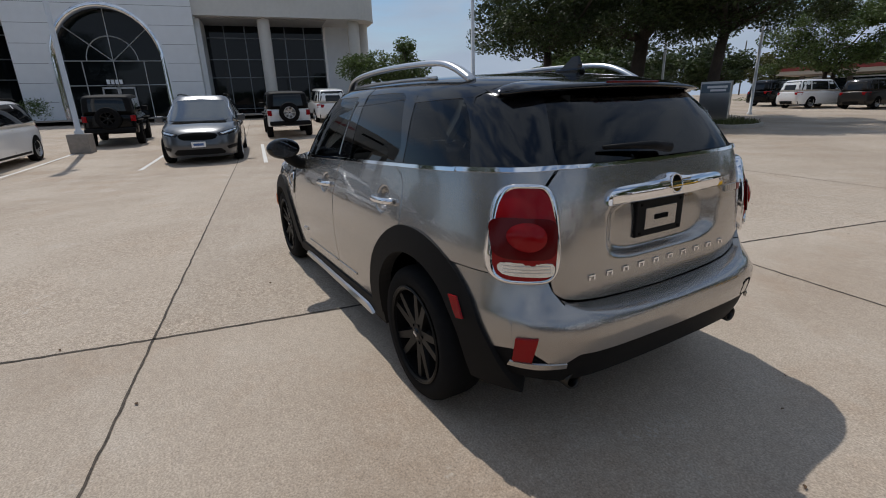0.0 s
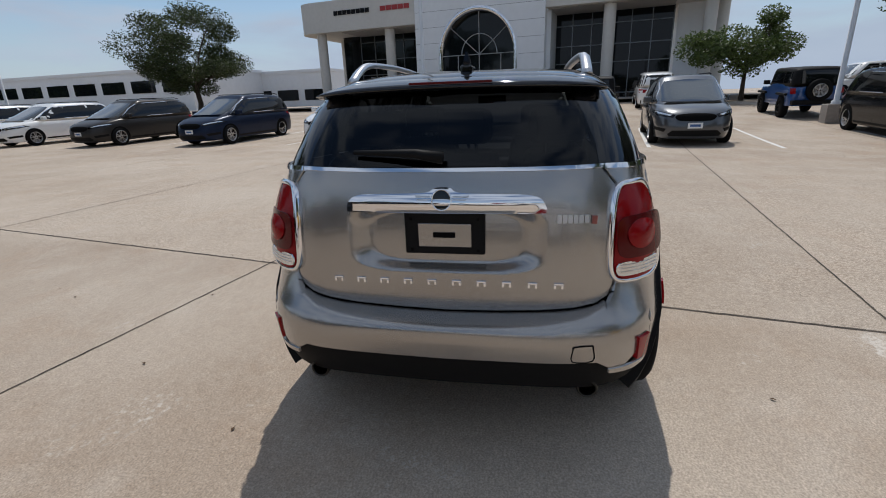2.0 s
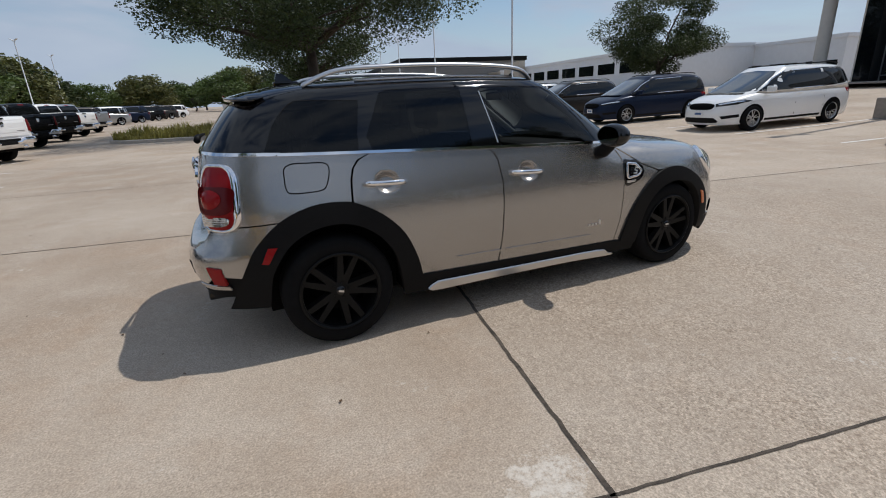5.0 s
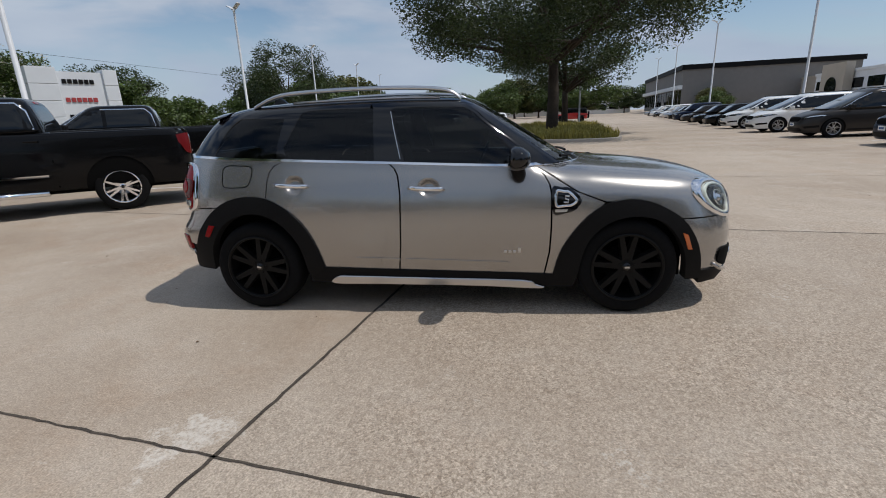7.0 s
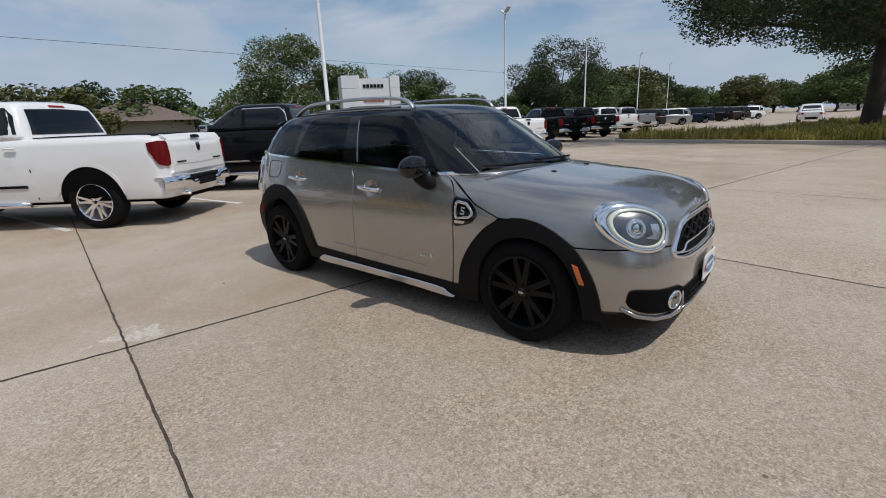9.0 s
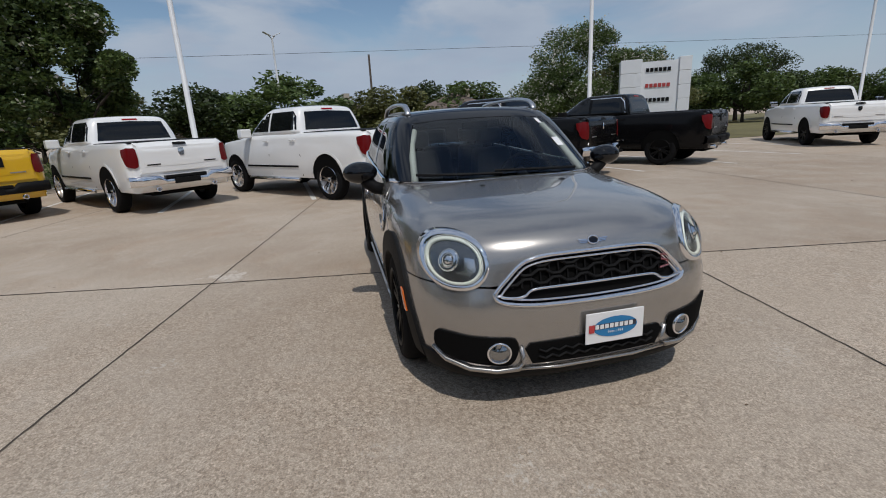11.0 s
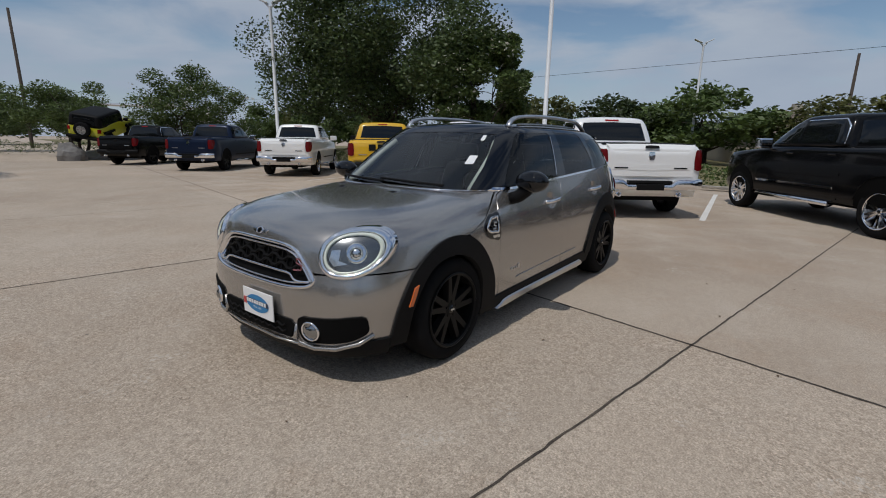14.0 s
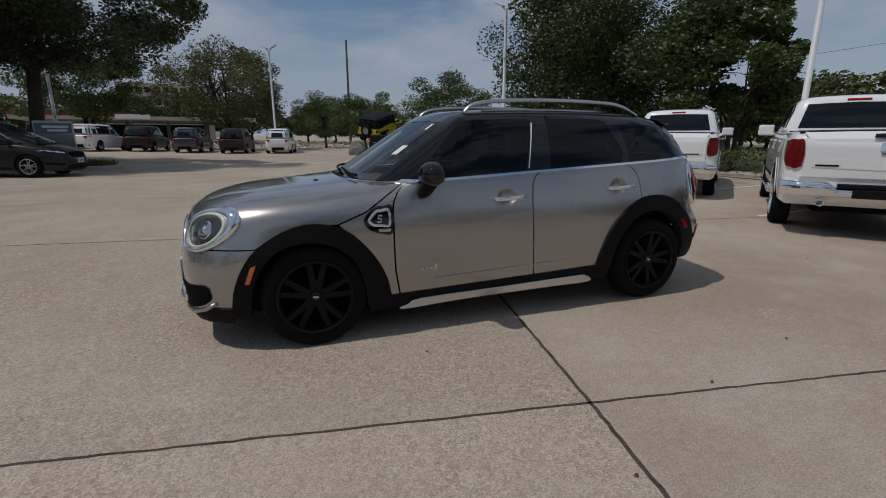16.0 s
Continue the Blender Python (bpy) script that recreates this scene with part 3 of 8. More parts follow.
for s in (1, -1):
    d = panel("rear_door", fB, [("y", rear_door_poly, s)], M_PAINT, crossover, step=0.07, dents=((-0.99, 0.940, 0.082, 0.068, 0.03, 2.0, 0.55),))
    d2 = panel("front_door", fB, [("y", front_door_poly, s)], M_PAINT, crossover, step=0.07, dents=((-0.015, 0.903, 0.082, 0.068, 0.03, 2.0, 0.55),))
    for door, hx, hz in ((d, -1.005, 0.942), (d2, -0.03, 0.905)):
        # chrome grip over the pressed cup
        bm = bmesh.new()
        pts = []
        for i in range(9):
            k = i / 8
            x = hx - 0.125 + 0.25 * k
            y = float(BW(np.array(hz))) + 0.004 + 0.030 * (1 - (2 * k - 1) ** 4)
            pts.append((x, s * y, hz + 0.004 - 0.012 * k))
        tube(bm, pts, 0.014, 8)
        for v in bm.verts:
            v.co.z = hz + (v.co.z - hz) * 1.15
        part("door_handle", bm, M_CHROME, door, "chrome door handle", True)
    # dent-guard line along the lower doors
    panel("door_moulding", fB, [("y", [(-0.57, 0.400), (-0.57, 0.413), (-0.24, 0.403), (-0.24, 0.388)], s)], M_PAINT, d, off=0.006, depth=0.006, step=0.1)
    panel("door_moulding", fB, [("y", [(-0.20, 0.387), (-0.20, 0.402), (0.52, 0.378), (0.54, 0.370), (0.52, 0.364)], s)], M_PAINT, d2, off=0.006, depth=0.006, step=0.1)
    # drive badge: plain bars
    bm = bmesh.new()
    for i in range(4):
        x = (0.50 + 0.032 * i) if s < 0 else (0.62 - 0.032 * i)
        h = 0.016 if i < 3 else 0.034
        add_box(bm, x, x + 0.02, s * 0.884 - 0.004, s * 0.884 + 0.006, 0.445, 0.445 + h, 0.002)
    part("drive_badge", bm, M_SATIN, d2, "small silver badge bars")

# front wings between door and clamshell bonnet
wing_poly = [(0.70, 1.022), (0.745, 1.0), (0.782, 0.965), (0.812, 0.91), (0.824, 0.85), (0.825, 0.62), (0.817, 0.45), (0.787, 0.285), (0.83, 0.272)] + [p for p in ARCH_F if 0.84 < p[0] < 1.172] + [(1.165, 0.786), (0.985, 0.856), (0.824, 0.958), (0.715, 1.026)]
for s in (1, -1):
    w = panel("front_wing", fB, [("y", wing_poly, s)], M_PAINT, crossover, step=0.05)
    scut = panel("side_scuttle", fB, [("y", spline([(0.82, 0.885), (0.88, 0.888), (0.945, 0.88), (1.012, 0.806), (0.972, 0.742), (0.90, 0.718), (0.83, 0.718)], 3), s)], M_BLACKP, w, off=0.007, depth=0.012, step=0.04)
    ring_on("scuttle_trim", fB, "y", spline([(0.842, 0.868), (0.90, 0.868), (0.935, 0.862), (0.988, 0.806), (0.955, 0.768), (0.90, 0.762), (0.842, 0.764)], 3), 0.016, M_CHROME, scut, s, 0.011, 0.008)
    panel("turn_lens", fB, [("y", [(0.842, 0.728), (0.842, 0.747), (0.925, 0.747), (0.915, 0.730)], s)], M_CLEARL, scut, off=0.011, depth=0.006, step=0.1)
    bm = bmesh.new()
    tube(bm, [(0.913 - s * dx, s * 0.898, z) for dx, z in ((0.017, 0.835), (-0.008, 0.838), (-0.010, 0.820), (0.012, 0.812), (0.010, 0.795), (-0.018, 0.796))], 0.006, 6)
    part("scuttle_badge", bm, M_SATIN, scut)

# bonnet: clamshell, wraps over the sides and down to the grille
ZS = 0.86
GRILLE = [(0, 0.800), (0.20, 0.799), (0.30, 0.790), (0.375, 0.764), (0.44, 0.705), (0.495, 0.648), (0.512, 0.618), (0.49, 0.585), (0.42, 0.566), (0.28, 0.553), (0, 0.548)]
gr_top = spline(GRILLE, 3, False)
gcut = [p for p in gr_top if p[1] > 0.660]
yy = np.linspace(0, YS, 14)
xz = on_form(fB, "F", np.array([(y, ZS) for y in yy]))[0][:, 0]
cowl = lambda y: 1.075 - 0.33 * (abs(y) / YS) ** 3.2
top_half = [(x, y) for x, y in zip(xz, yy)]
rear_half = [(cowl(y), y) for y in np.linspace(YS, 0, 12)]
top_poly = top_half + rear_half
top_full = top_poly[:-1] + [(rear_half[-1][0], 0.0)] + [(x, -y) for x, y in reversed(rear_half[:-1])] + [(x, -y) for x, y in reversed(top_half[1:])]
sx = [x for x in np.linspace(0.745, 1.95, 26)]
sz = ys_z(sx)
keep = [(x, z) for x, z in zip(sx, sz) if z > 0.672]
side_top = keep[::-1]
xe = float(ys_x(np.array([0.668]), fB, "F")[0])
hood_side = [(xe - 0.002, 0.668)] + [p for p in side_top if p[0] < xe - 0.01] + [(0.74, 1.018), (0.836, 0.964), (0.995, 0.862), (1.172, 0.793)] + [p for p in ARCH_F if 1.19 < p[0] < 1.655] + [(1.668, 0.668)]
front_half = gcut + [(0.52, 0.660), (0.64, 0.664), (YS, 0.668), (YS, ZS)]
front_full = [(0, 0.801)] + front_half[1:] + [(-a, b) for a, b in reversed(front_half[1:])]
bonnet = panel("bonnet", fB, [("z", top_full, 1), ("F", front_full, 1)] + both("y", hood_side), M_PAINT, crossover, step=0.06, zlo=0.55)
# washer jets and round badge
for y in (0.27, -0.27):
    boxes("washer_jet", [(1.22, 1.255, y - 0.015, y + 0.015, 1.005, 1.024)], M_BLACKP, bonnet, bevel=0.004)
panel("badge_disc", fB, [("F", ellipse(0.0, 0.832, 0.026, 0.015, 20), 1)], M_BLACKP, bonnet, off=0.006, depth=0.01, step=0.03)
ring_on("badge_ring", fB, "F", ellipse(0.0, 0.832, 0.029, 0.018, 20), 0.004, M_CHROME, bonnet, 1, 0.010, 0.01)
for s in (1, -1):
    for k in range(3):
        z0 = 0.824 + 0.006 * k
        panel("badge_wing", fB, [("F", [(s * 0.031, z0), (s * 0.031, z0 + 0.003), (s * (0.068 + 0.006 * k), z0 + 0.004), (s * (0.064 + 0.006 * k), z0 + 0.001)], 1)], M_CHROME, bonnet, off=0.005, depth=0.006, step=0.1)

# front bumper
lo_half = [p for p in gr_top if p[1] < 0.655][::-1]
bump_f = [(0, 0.546)] + [p for p in lo_half if p[0] > 0.001] + [(0.525, 0.652), (0.64, 0.656), (YS, 0.660), (YS, 0.300), (0.68, 0.272), (0.60, 0.250), (0.46, 0.232), (0.36, 0.215), (0, 0.215)]
bump_full = bump_f[:-1] + [(0, 0.215)] + [(-a, b) for a, b in reversed(bump_f[1:-1])]
bz = np.linspace(0.300, 0.660, 12)
bx = ys_x(bz, fP, "F")
bump_side = [(float(x), float(z)) for x, z in zip(bx, bz)][::-1] + [(1.824, 0.300)] + [p for p in ARCH_F[::-1] if p[0] > 1.665 and p[1] > 0.31] + [(1.668, 0.660)]
fbump = panel("front_bumper", fP, [("F", bump_full, 1)] + both("y", bump_side), M_PAINT, crossover, step=0.05, depth=0.03)
# grille
panel("grille_backing", fP, [("F", mirror_poly(gr_top), 1)], M_DARK, fbump, off=-0.028, depth=0.0, step=0.06)
g_out = mirror_poly([p for p in gr_top])
ring_on("grille_frame", fP, "F", g_out, 0.018, M_CHROME, fbump, 1, 0.006, 0.04, lift=0.006)
ring_on("grille_inner_frame", fP, "F", strip(g_out, 0.030), 0.010, M_CHROME, fbump, 1, -0.002, 0.03, lift=0.004)
bm = bmesh.new()
def fx(y, z, o=0.0):
    P, G = on_form(fP, "F", np.array([(y, z)]))
    return tuple(P[0] + G[0] * o)
# hexagonal mesh in rows and the bright lower bar
for r, z0 in enumerate((0.752, 0.712, 0.672)):
    half_w = (0.34, 0.40, 0.44)[r]
    pts = []
    n = int(half_w / 0.036)
    for i in range(-n, n + 1):
        dz = 0.011 if (i // 2 + r) % 2 else -0.011
        pts.append(fx(i * 0.036, z0 + dz, -0.014))
    tube(bm, pts, 0.0085, 6)
for i in range(-9, 10):
    tube(bm, [fx(i * 0.046, 0.645, -0.018), fx(i * 0.046, 0.765, -0.018)], 0.005, 4)
part("grille_mesh", bm, M_PLAST, fbump)
bm = bmesh.new()
bar = [(-0.475, 0.612), (-0.41, 0.604), (-0.36, 0.612), (-0.32, 0.636), (-0.2, 0.640), (0, 0.640), (0.2, 0.640), (0.32, 0.636), (0.36, 0.612), (0.41, 0.604), (0.475, 0.612)]
tube(bm, [fx(a, b, -0.004) for a, b in spline(bar, 3, False)], 0.008, 6)
part("grille_bar", bm, M_CHROME, fbump, "", True)
bm = bmesh.new()
tube(bm, [fx(0.42, 0.715, 0.002), fx(0.37, 0.722, 0.002), fx(0.37, 0.70, 0.002), fx(0.41, 0.69, 0.002), fx(0.41, 0.665, 0.002), fx(0.355, 0.66, 0.002)], 0.0055, 6)
part("grille_emblem", bm, material("red_chrome", (0.50, 0.20, 0.20), 0.2, 0.8), fbump, "red and chrome emblem")
# lower intake, side intakes, fog lamps, lip
panel("lower_intake", fP, [("F", mirror_poly([(0, 0.378), (0.345, 0.374), (0.37, 0.345), (0.335, 0.268), (0, 0.262)]), 1)], M_DARK, fbump, off=0.010, depth=0.012, step=0.06)
bm = bmesh.new()
for z0 in (0.30, 0.335):
    tube(bm, [fx(i * 0.034, z0 + (0.008 if i % 2 else -0.008), 0.014) for i in range(-9, 10)], 0.006, 5)
part("intake_mesh", bm, M_PLAST, fbump)
SIDE_IN = spline([(0.415, 0.402), (0.50, 0.414), (0.62, 0.424), (0.745, 0.440), (0.765, 0.40), (0.752, 0.340), (0.67, 0.294), (0.52, 0.272), (0.44, 0.272), (0.405, 0.335)], 3)
for s in (1, -1):
    sp = SIDE_IN if s > 0 else [(-a, b) for a, b in SIDE_IN]
    it = panel("side_intake", fP, [("F", sp, 1)], M_DARK, fbump, off=0.012, depth=0.014, step=0.04)
    fc = [(s * a, b) for a, b in ellipse(0.492, 0.340, 0.057, 0.057, 24)]
    ring_on("fog_ring", fP, "F", fc, 0.011, M_CHROME, it, 1, 0.020, 0.02, lift=0.006)
    panel("fog_lens", fP, [("F", [(s * a, b) for a, b in ellipse(0.492, 0.340, 0.047, 0.047, 20)], 1)], M_FOG, it, off=0.016, depth=0.01, step=0.03, bulge=0.022)
    bm = bmesh.new()
    tube(bm, [fx(s * 0.39, 0.36, 0.002), fx(s * 0.375, 0.28, 0.008), fx(s * 0.40, 0.246, 0.012), fx(s * 0.50, 0.240, 0.014), fx(s * 0.62, 0.252, 0.014), fx(s * 0.72, 0.284, 0.010), fx(s * 0.775, 0.330, 0.002)], 0.013, 8)
    part("lip_corner", bm, M_PAINT, fbump, "", True)
bm = bmesh.new()
tube(bm, [fx(-0.39, 0.244, 0.010), fx(-0.2, 0.236, 0.014), fx(0.2, 0.236, 0.014), fx(0.39, 0.244, 0.012)], 0.008, 8)
part("lip_bar", bm, M_PAINT, fbump, "", True)
panel("lower_lip", fP, [("F", mirror_poly([(0, 0.222), (0.46, 0.230), (0.60, 0.248), (0.68, 0.270), (YS, 0.298), (YS, 0.20), (0.5, 0.185), (0, 0.18)]), 1)] + both("y", [(float(ys_x(np.array([z]), fP, "F")[0]), z) for z in (0.20, 0.25, 0.298)] + [(1.822, 0.298), (1.828, 0.20)]), M_PLAST, fbump, off=0.012, depth=0.06, step=0.08)
# front plate with a round dealer print
bm = bmesh.new()
add_box(bm, 2.168, 2.176, -0.142, 0.170, 0.312, 0.470, 0.003)
plate = part("front_plate", bm, M_WHITE, fbump, "white dealer plate with a blue oval print")
bm = bmesh.new()
bm.faces.new([bm.verts.new((2.1785, 0.014 + a, 0.392 + b)) for a, b in ellipse(0, 0, 0.118, 0.052, 28)])
part("print_oval", bm, M_BLUE, plate)
boxes("print_band", [(2.1785, 2.1800, -0.11, 0.125, 0.385, 0.412)], material("dark_print", (0.03, 0.03, 0.05), 0.5), plate)
for i in range(8):
    boxes("print_bar", [(2.1795, 2.1812, -0.095 + 0.026 * i, -0.076 + 0.026 * i, 0.388, 0.410)], M_WHITE, plate)
ft = bpy.data.curves.new("print_text", "FONT")
ft.body, ft.size, ft.align_x = "Since 1924", 0.019, "CENTER"
ft.materials.append(M_WHITE)
txt = new("print_text", ft)
txt.parent = plate
txt.matrix_basis = pose(2.1795, 0.014, 0.362, 90, 0, 90)
boxes("print_patch", [(2.1797, 2.1814, -0.128, -0.10, 0.372, 0.412)], material("print_red", (0.5, 0.05, 0.05), 0.5), plate)
plate.location = (0.010, 0.063, 0.026)
# headlamps
for s in (1, -1):
    hp = [(s * a, b) for a, b in ellipse(0.652, 0.770, 0.142, 0.130, 40, 2.2, 0.0)]
    hl = ring_on("headlamp", fB, "F", hp, 0.030, M_CHROME, crossover, 1, 0.010, 0.03, "round headlamp in a chrome ring", lift=0.008)
    ih = [(s * a, b) for a, b in ellipse(0.654, 0.768, 0.112, 0.100, 36, 2.2, 0.0)]
    panel("lamp_bowl", fB, [("F", ih, 1)], material("lamp_bowl_metal", (0.20, 0.205, 0.21), 0.22, 0.9), hl, off=0.002, depth=0.0, step=0.04)
    ring_on("daylight_ring", fB, "F", ih, 0.011, material("light_guide", (0.78, 0.82, 0.74), 0.2), hl, 1, 0.010, 0.01, lift=0.003)
    c = on_form(fB, "F", np.array([(s * 0.680, 0.775)]))
    P0, G0 = Vector(c[0][0]), Vector(c[1][0])
    rot = G0.to_track_quat("Y", "Z").to_matrix().to_4x4()
    bm = bmesh.new()
    lathe(bm, [(0.0, 0.022), (0.018, 0.020), (0.032, 0.010), (0.036, 0.001), (0.046, 0.006), (0.056, 0.002), (0.058, -0.01)], 24, "y", Matrix.Translation(P0) @ rot)
    bmesh.ops.recalc_face_normals(bm, faces=bm.faces[:])
    part("projector", bm, M_CHROME, hl, "", True)
    panel("lamp_shelf", fB, [("F", [(s * 0.570, 0.735), (s * 0.572, 0.785), (s * 0.612, 0.79), (s * 0.618, 0.735), (s * 0.66, 0.718), (s * 0.60, 0.705)], 1)], M_CLEARL, hl, off=0.006, depth=0.004, step=0.1)
    panel("lamp_lens", fB, [("F", [(s * a, b) for a, b in ellipse(0.654, 0.768, 0.114, 0.102, 36, 2.2, 0.0)], 1)], M_LENS, hl, off=0.018, depth=0.0, step=0.03, bulge=0.02).visible_shadow = False

# rear quarter, round the lamp to the tailgate
rq = np.linspace(0.775, 1.134, 12)
rqx = ys_x(rq, fB, "R")
quarter_side = [(float(x), float(z)) for x, z in zip(rqx, rq)] + [(x, float(BELT(np.array(x))) - 0.003) for x in (-1.50, -1.40, -1.30, -1.20)] + [(-1.085, 1.103), (-1.148, 1.078), (-1.184, 1.035), (-1.204, 0.97), (-1.212, 0.90), (-1.216, 0.853)] + [p for p in ARCH_R[::-1] if -1.60 < p[0] < -1.23] + [(-1.60, 0.79), (-1.61, 0.785)]
for s in (1, -1):
    q = panel("rear_quarter", fB, [("y", quarter_side, s), ("R", [(0.618, 0.775), (YS, 0.775), (YS, 1.134), (0.72, 1.141), (0.66, 1.146), (0.60, 1.150), (0.56, 1.152), (0.618, 1.085)], s)], M_PAINT, crossover, step=0.05)
    if s < 0:
        fl = spline([(-1.556, 1.01), (-1.548, 1.065), (-1.50, 1.088), (-1.42, 1.086), (-1.335, 1.080), (-1.308, 1.05), (-1.322, 0.985), (-1.355, 0.935), (-1.44, 0.926), (-1.535, 0.93), (-1.556, 0.96)], 3)
        ring_on("fuel_flap_gap", fB, "y", fl, 0.006, M_DARK, q, s, 0.0012, 0.004)

# tailgate
gate_half = [(0, 0.622), (0.2, 0.628), (0.36, 0.638), (0.48, 0.652), (0.55, 0.670), (0.592, 0.70), (0.606, 0.75), (0.607, 0.90), (0.607, 1.083), (0.547, 1.152), (0.3, 1.147), (0, 1.145)]
gate = panel("tailgate", fB, [("R", mirror_poly(gate_half), 1)], M_PAINT, crossover, step=0.06, dents=((0.0, 0.905, 0.378, 0.132, 0.046, 4.0, 0.26),))
BAR = spline([(0, 1.094), (0.03, 1.090), (0.062, 1.074), (0.2, 1.070), (0.30, 1.068), (0.348, 1.053), (0.366, 1.012), (0.33, 1.006), (0.2, 1.005), (0, 1.004)], 3, False)
panel("chrome_grip", fB, [("R", mirror_poly(BAR), 1)], M_CHROME, gate, off=0.012, depth=0.03, step=0.02, bulge=0.030, label="broad chrome tailgate grip")
panel("badge_disc", fB, [("R", ellipse(0, 1.05, 0.033, 0.033, 20), 1)], M_BLACKP, gate, off=0.040, depth=0.01, step=0.03)
ring_on("badge_ring", fB, "R", ellipse(0, 1.05, 0.037, 0.037, 20), 0.005, M_CHROME, gate, 1, 0.042, 0.012)
for s in (1, -1):
    for k in range(3):
        z0 = 1.035 + 0.012 * k
        panel("badge_wing", fB, [("R", [(s * 0.04, z0), (s * 0.04, z0 + 0.005), (s * (0.085 + 0.006 * k), z0 + 0.006), (s * (0.08 + 0.006 * k), z0 + 0.001)], 1)], M_SATIN, gate, off=0.040, depth=0.004, step=0.1)
# plate holder
bm = bmesh.new()
add_box(bm, -1.968, -1.945, -0.148, 0.156, 0.838, 1.000, 0.006)
ph = part("plate_holder", bm, M_PLAST, gate, "empty black plate holder")
boxes("holder_panel", [(-1.972, -1.966, -0.098, 0.102, 0.868, 0.958)], M_PAINT, ph, bevel=0.002)
boxes("holder_label", [(-1.975, -1.971, -0.038, 0.045, 0.905, 0.925)], M_DARK, ph)
for a in (-0.128, 0.124):
    for b in (0.85, 0.97):
        boxes("holder_screw", [(-1.971, -1.966, a, a + 0.010, b, b + 0.010)], M_DARK, ph)
# model letters as short bars
for i in range(10):
    y = 0.425 - 0.842 / 9 * i
    x0 = float(on_form(fB, "R", np.array([(y, 0.735)]))[0][0, 0])
    bm = bmesh.new()
    w = 0.017
    add_box(bm, x0 - 0.006, x0 + 0.004, y - w, y + w, 0.741, 0.748, 0.001)
    add_box(bm, x0 - 0.006, x0 + 0.004, y - w, y - w + 0.008, 0.726, 0.741, 0.001)
    add_box(bm, x0 - 0.006, x0 + 0.004, y + w - 0.008, y + w, 0.726, 0.741, 0.001)
    part("letter_bar", bm, M_CHROME, gate)
bm = bmesh.new()
for i in range(6):
    add_box(bm, -2.0, -1.982, -0.418 - 0.0185 * i, -0.403 - 0.0185 * i, 0.972, 1.0, 0.002)
for v in bm.verts:
    v.co.x = float(on_form(fB, "R", np.array([(v.co.y, v.co.z)]))[0][0, 0]) + (-0.006 if v.co.x < -1.99 else 0.002)
part("trim_badge", bm, M_SATIN, gate, "chrome badge bars")
boxes("trim_badge_end", [(-1.985, -1.970, -0.538, -0.520, 0.968, 0.998)], material("red_badge", (0.32, 0.12, 0.11), 0.3, 0.6), gate, bevel=0.002)
# belt trim of the tailgate
panel("gate_chrome", fB, [("R", mirror_poly([(0, 1.146), (0.3, 1.148), (0.549, 1.153), (0.553, 1.166), (0.3, 1.161), (0, 1.159)]), 1)], M_CHROME, gate, off=0.006, depth=0.012, step=0.05)
# rear bumper
rb_half = [(0, 0.600), (0.25, 0.607), (0.42, 0.620), (0.53, 0.640), (0.585, 0.668), (0.612, 0.715), (0.622, 0.765), (0.69, 0.766), (YS, 0.766), (YS, 0.50), (0.72, 0.505), (0.655, 0.448), (0.60, 0.455), (0.555, 0.486), (0.48, 0.484), (0, 0.476)]
rz = np.linspace(0.50, 0.766, 9)
rx = ys_x(rz, fP, "R")
rb_side = [(float(x), float(z)) for x, z in zip(rx, rz)] + [(-1.62, 0.776)] + [p for p in ARCH_R[::-1] if p[0] < -1.63 and p[1] > 0.50] + [(-1.85, 0.49)]
rbump = panel("rear_bumper", fP, [("R", mirror_poly(rb_half), 1)] + both("y", rb_side), M_PAINT, crossover, step=0.05, depth=0.03)
# painted step between bumper and tailgate
bm = bmesh.new()
top_b = curve([0.0, 0.25, 0.42, 0.53, 0.585], [0.600, 0.607, 0.620, 0.640, 0.668])
low_g = curve([0.0, 0.2, 0.36, 0.48, 0.55, 0.585], [0.622, 0.628, 0.638, 0.652, 0.670, 0.692])
rows = []
for y in np.linspace(-0.582, 0.582, 41):
    a_ = on_form(fP, "R", np.array([(y, float(top_b(np.array(abs(y)))))]))[0][0]
    b_ = on_form(fB, "R", np.array([(y, float(low_g(np.array(abs(y)))) - 0.007)]))[0][0]
    rows.append([bm.verts.new(a_ + (b_ - a_) * k + np.array((0, 0, dz_))) for k, dz_ in ((-0.0, 0.0), (0.10, 0.006), (0.5, 0.006), (1.0, 0.0))])
for a_, b_ in zip(rows, rows[1:]):
    for i in range(3):
        bm.faces.new((a_[i], a_[i + 1], b_[i + 1], b_[i]))
bmesh.ops.recalc_face_normals(bm, faces=bm.faces[:])
part("bumper_step", bm, M_PAINT, rbump, "", True)
panel("rear_valance", fP, [("R", mirror_poly([(0, 0.472), (0.48, 0.480), (0.55, 0.482), (0.60, 0.450), (0.66, 0.44), (YS, 0.50), (YS, 0.37), (0.6, 0.345), (0.4, 0.345), (0, 0.335)]), 1)] + both("y", [(float(ys_x(np.array([z]), fP, "R")[0]), z) for z in (0.37, 0.41, 0.45, 0.50)] + [(-1.85, 0.485), (-1.89, 0.40), (-1.90, 0.35)]), M_PLAST, rbump, off=-0.012, depth=0.05, step=0.06)
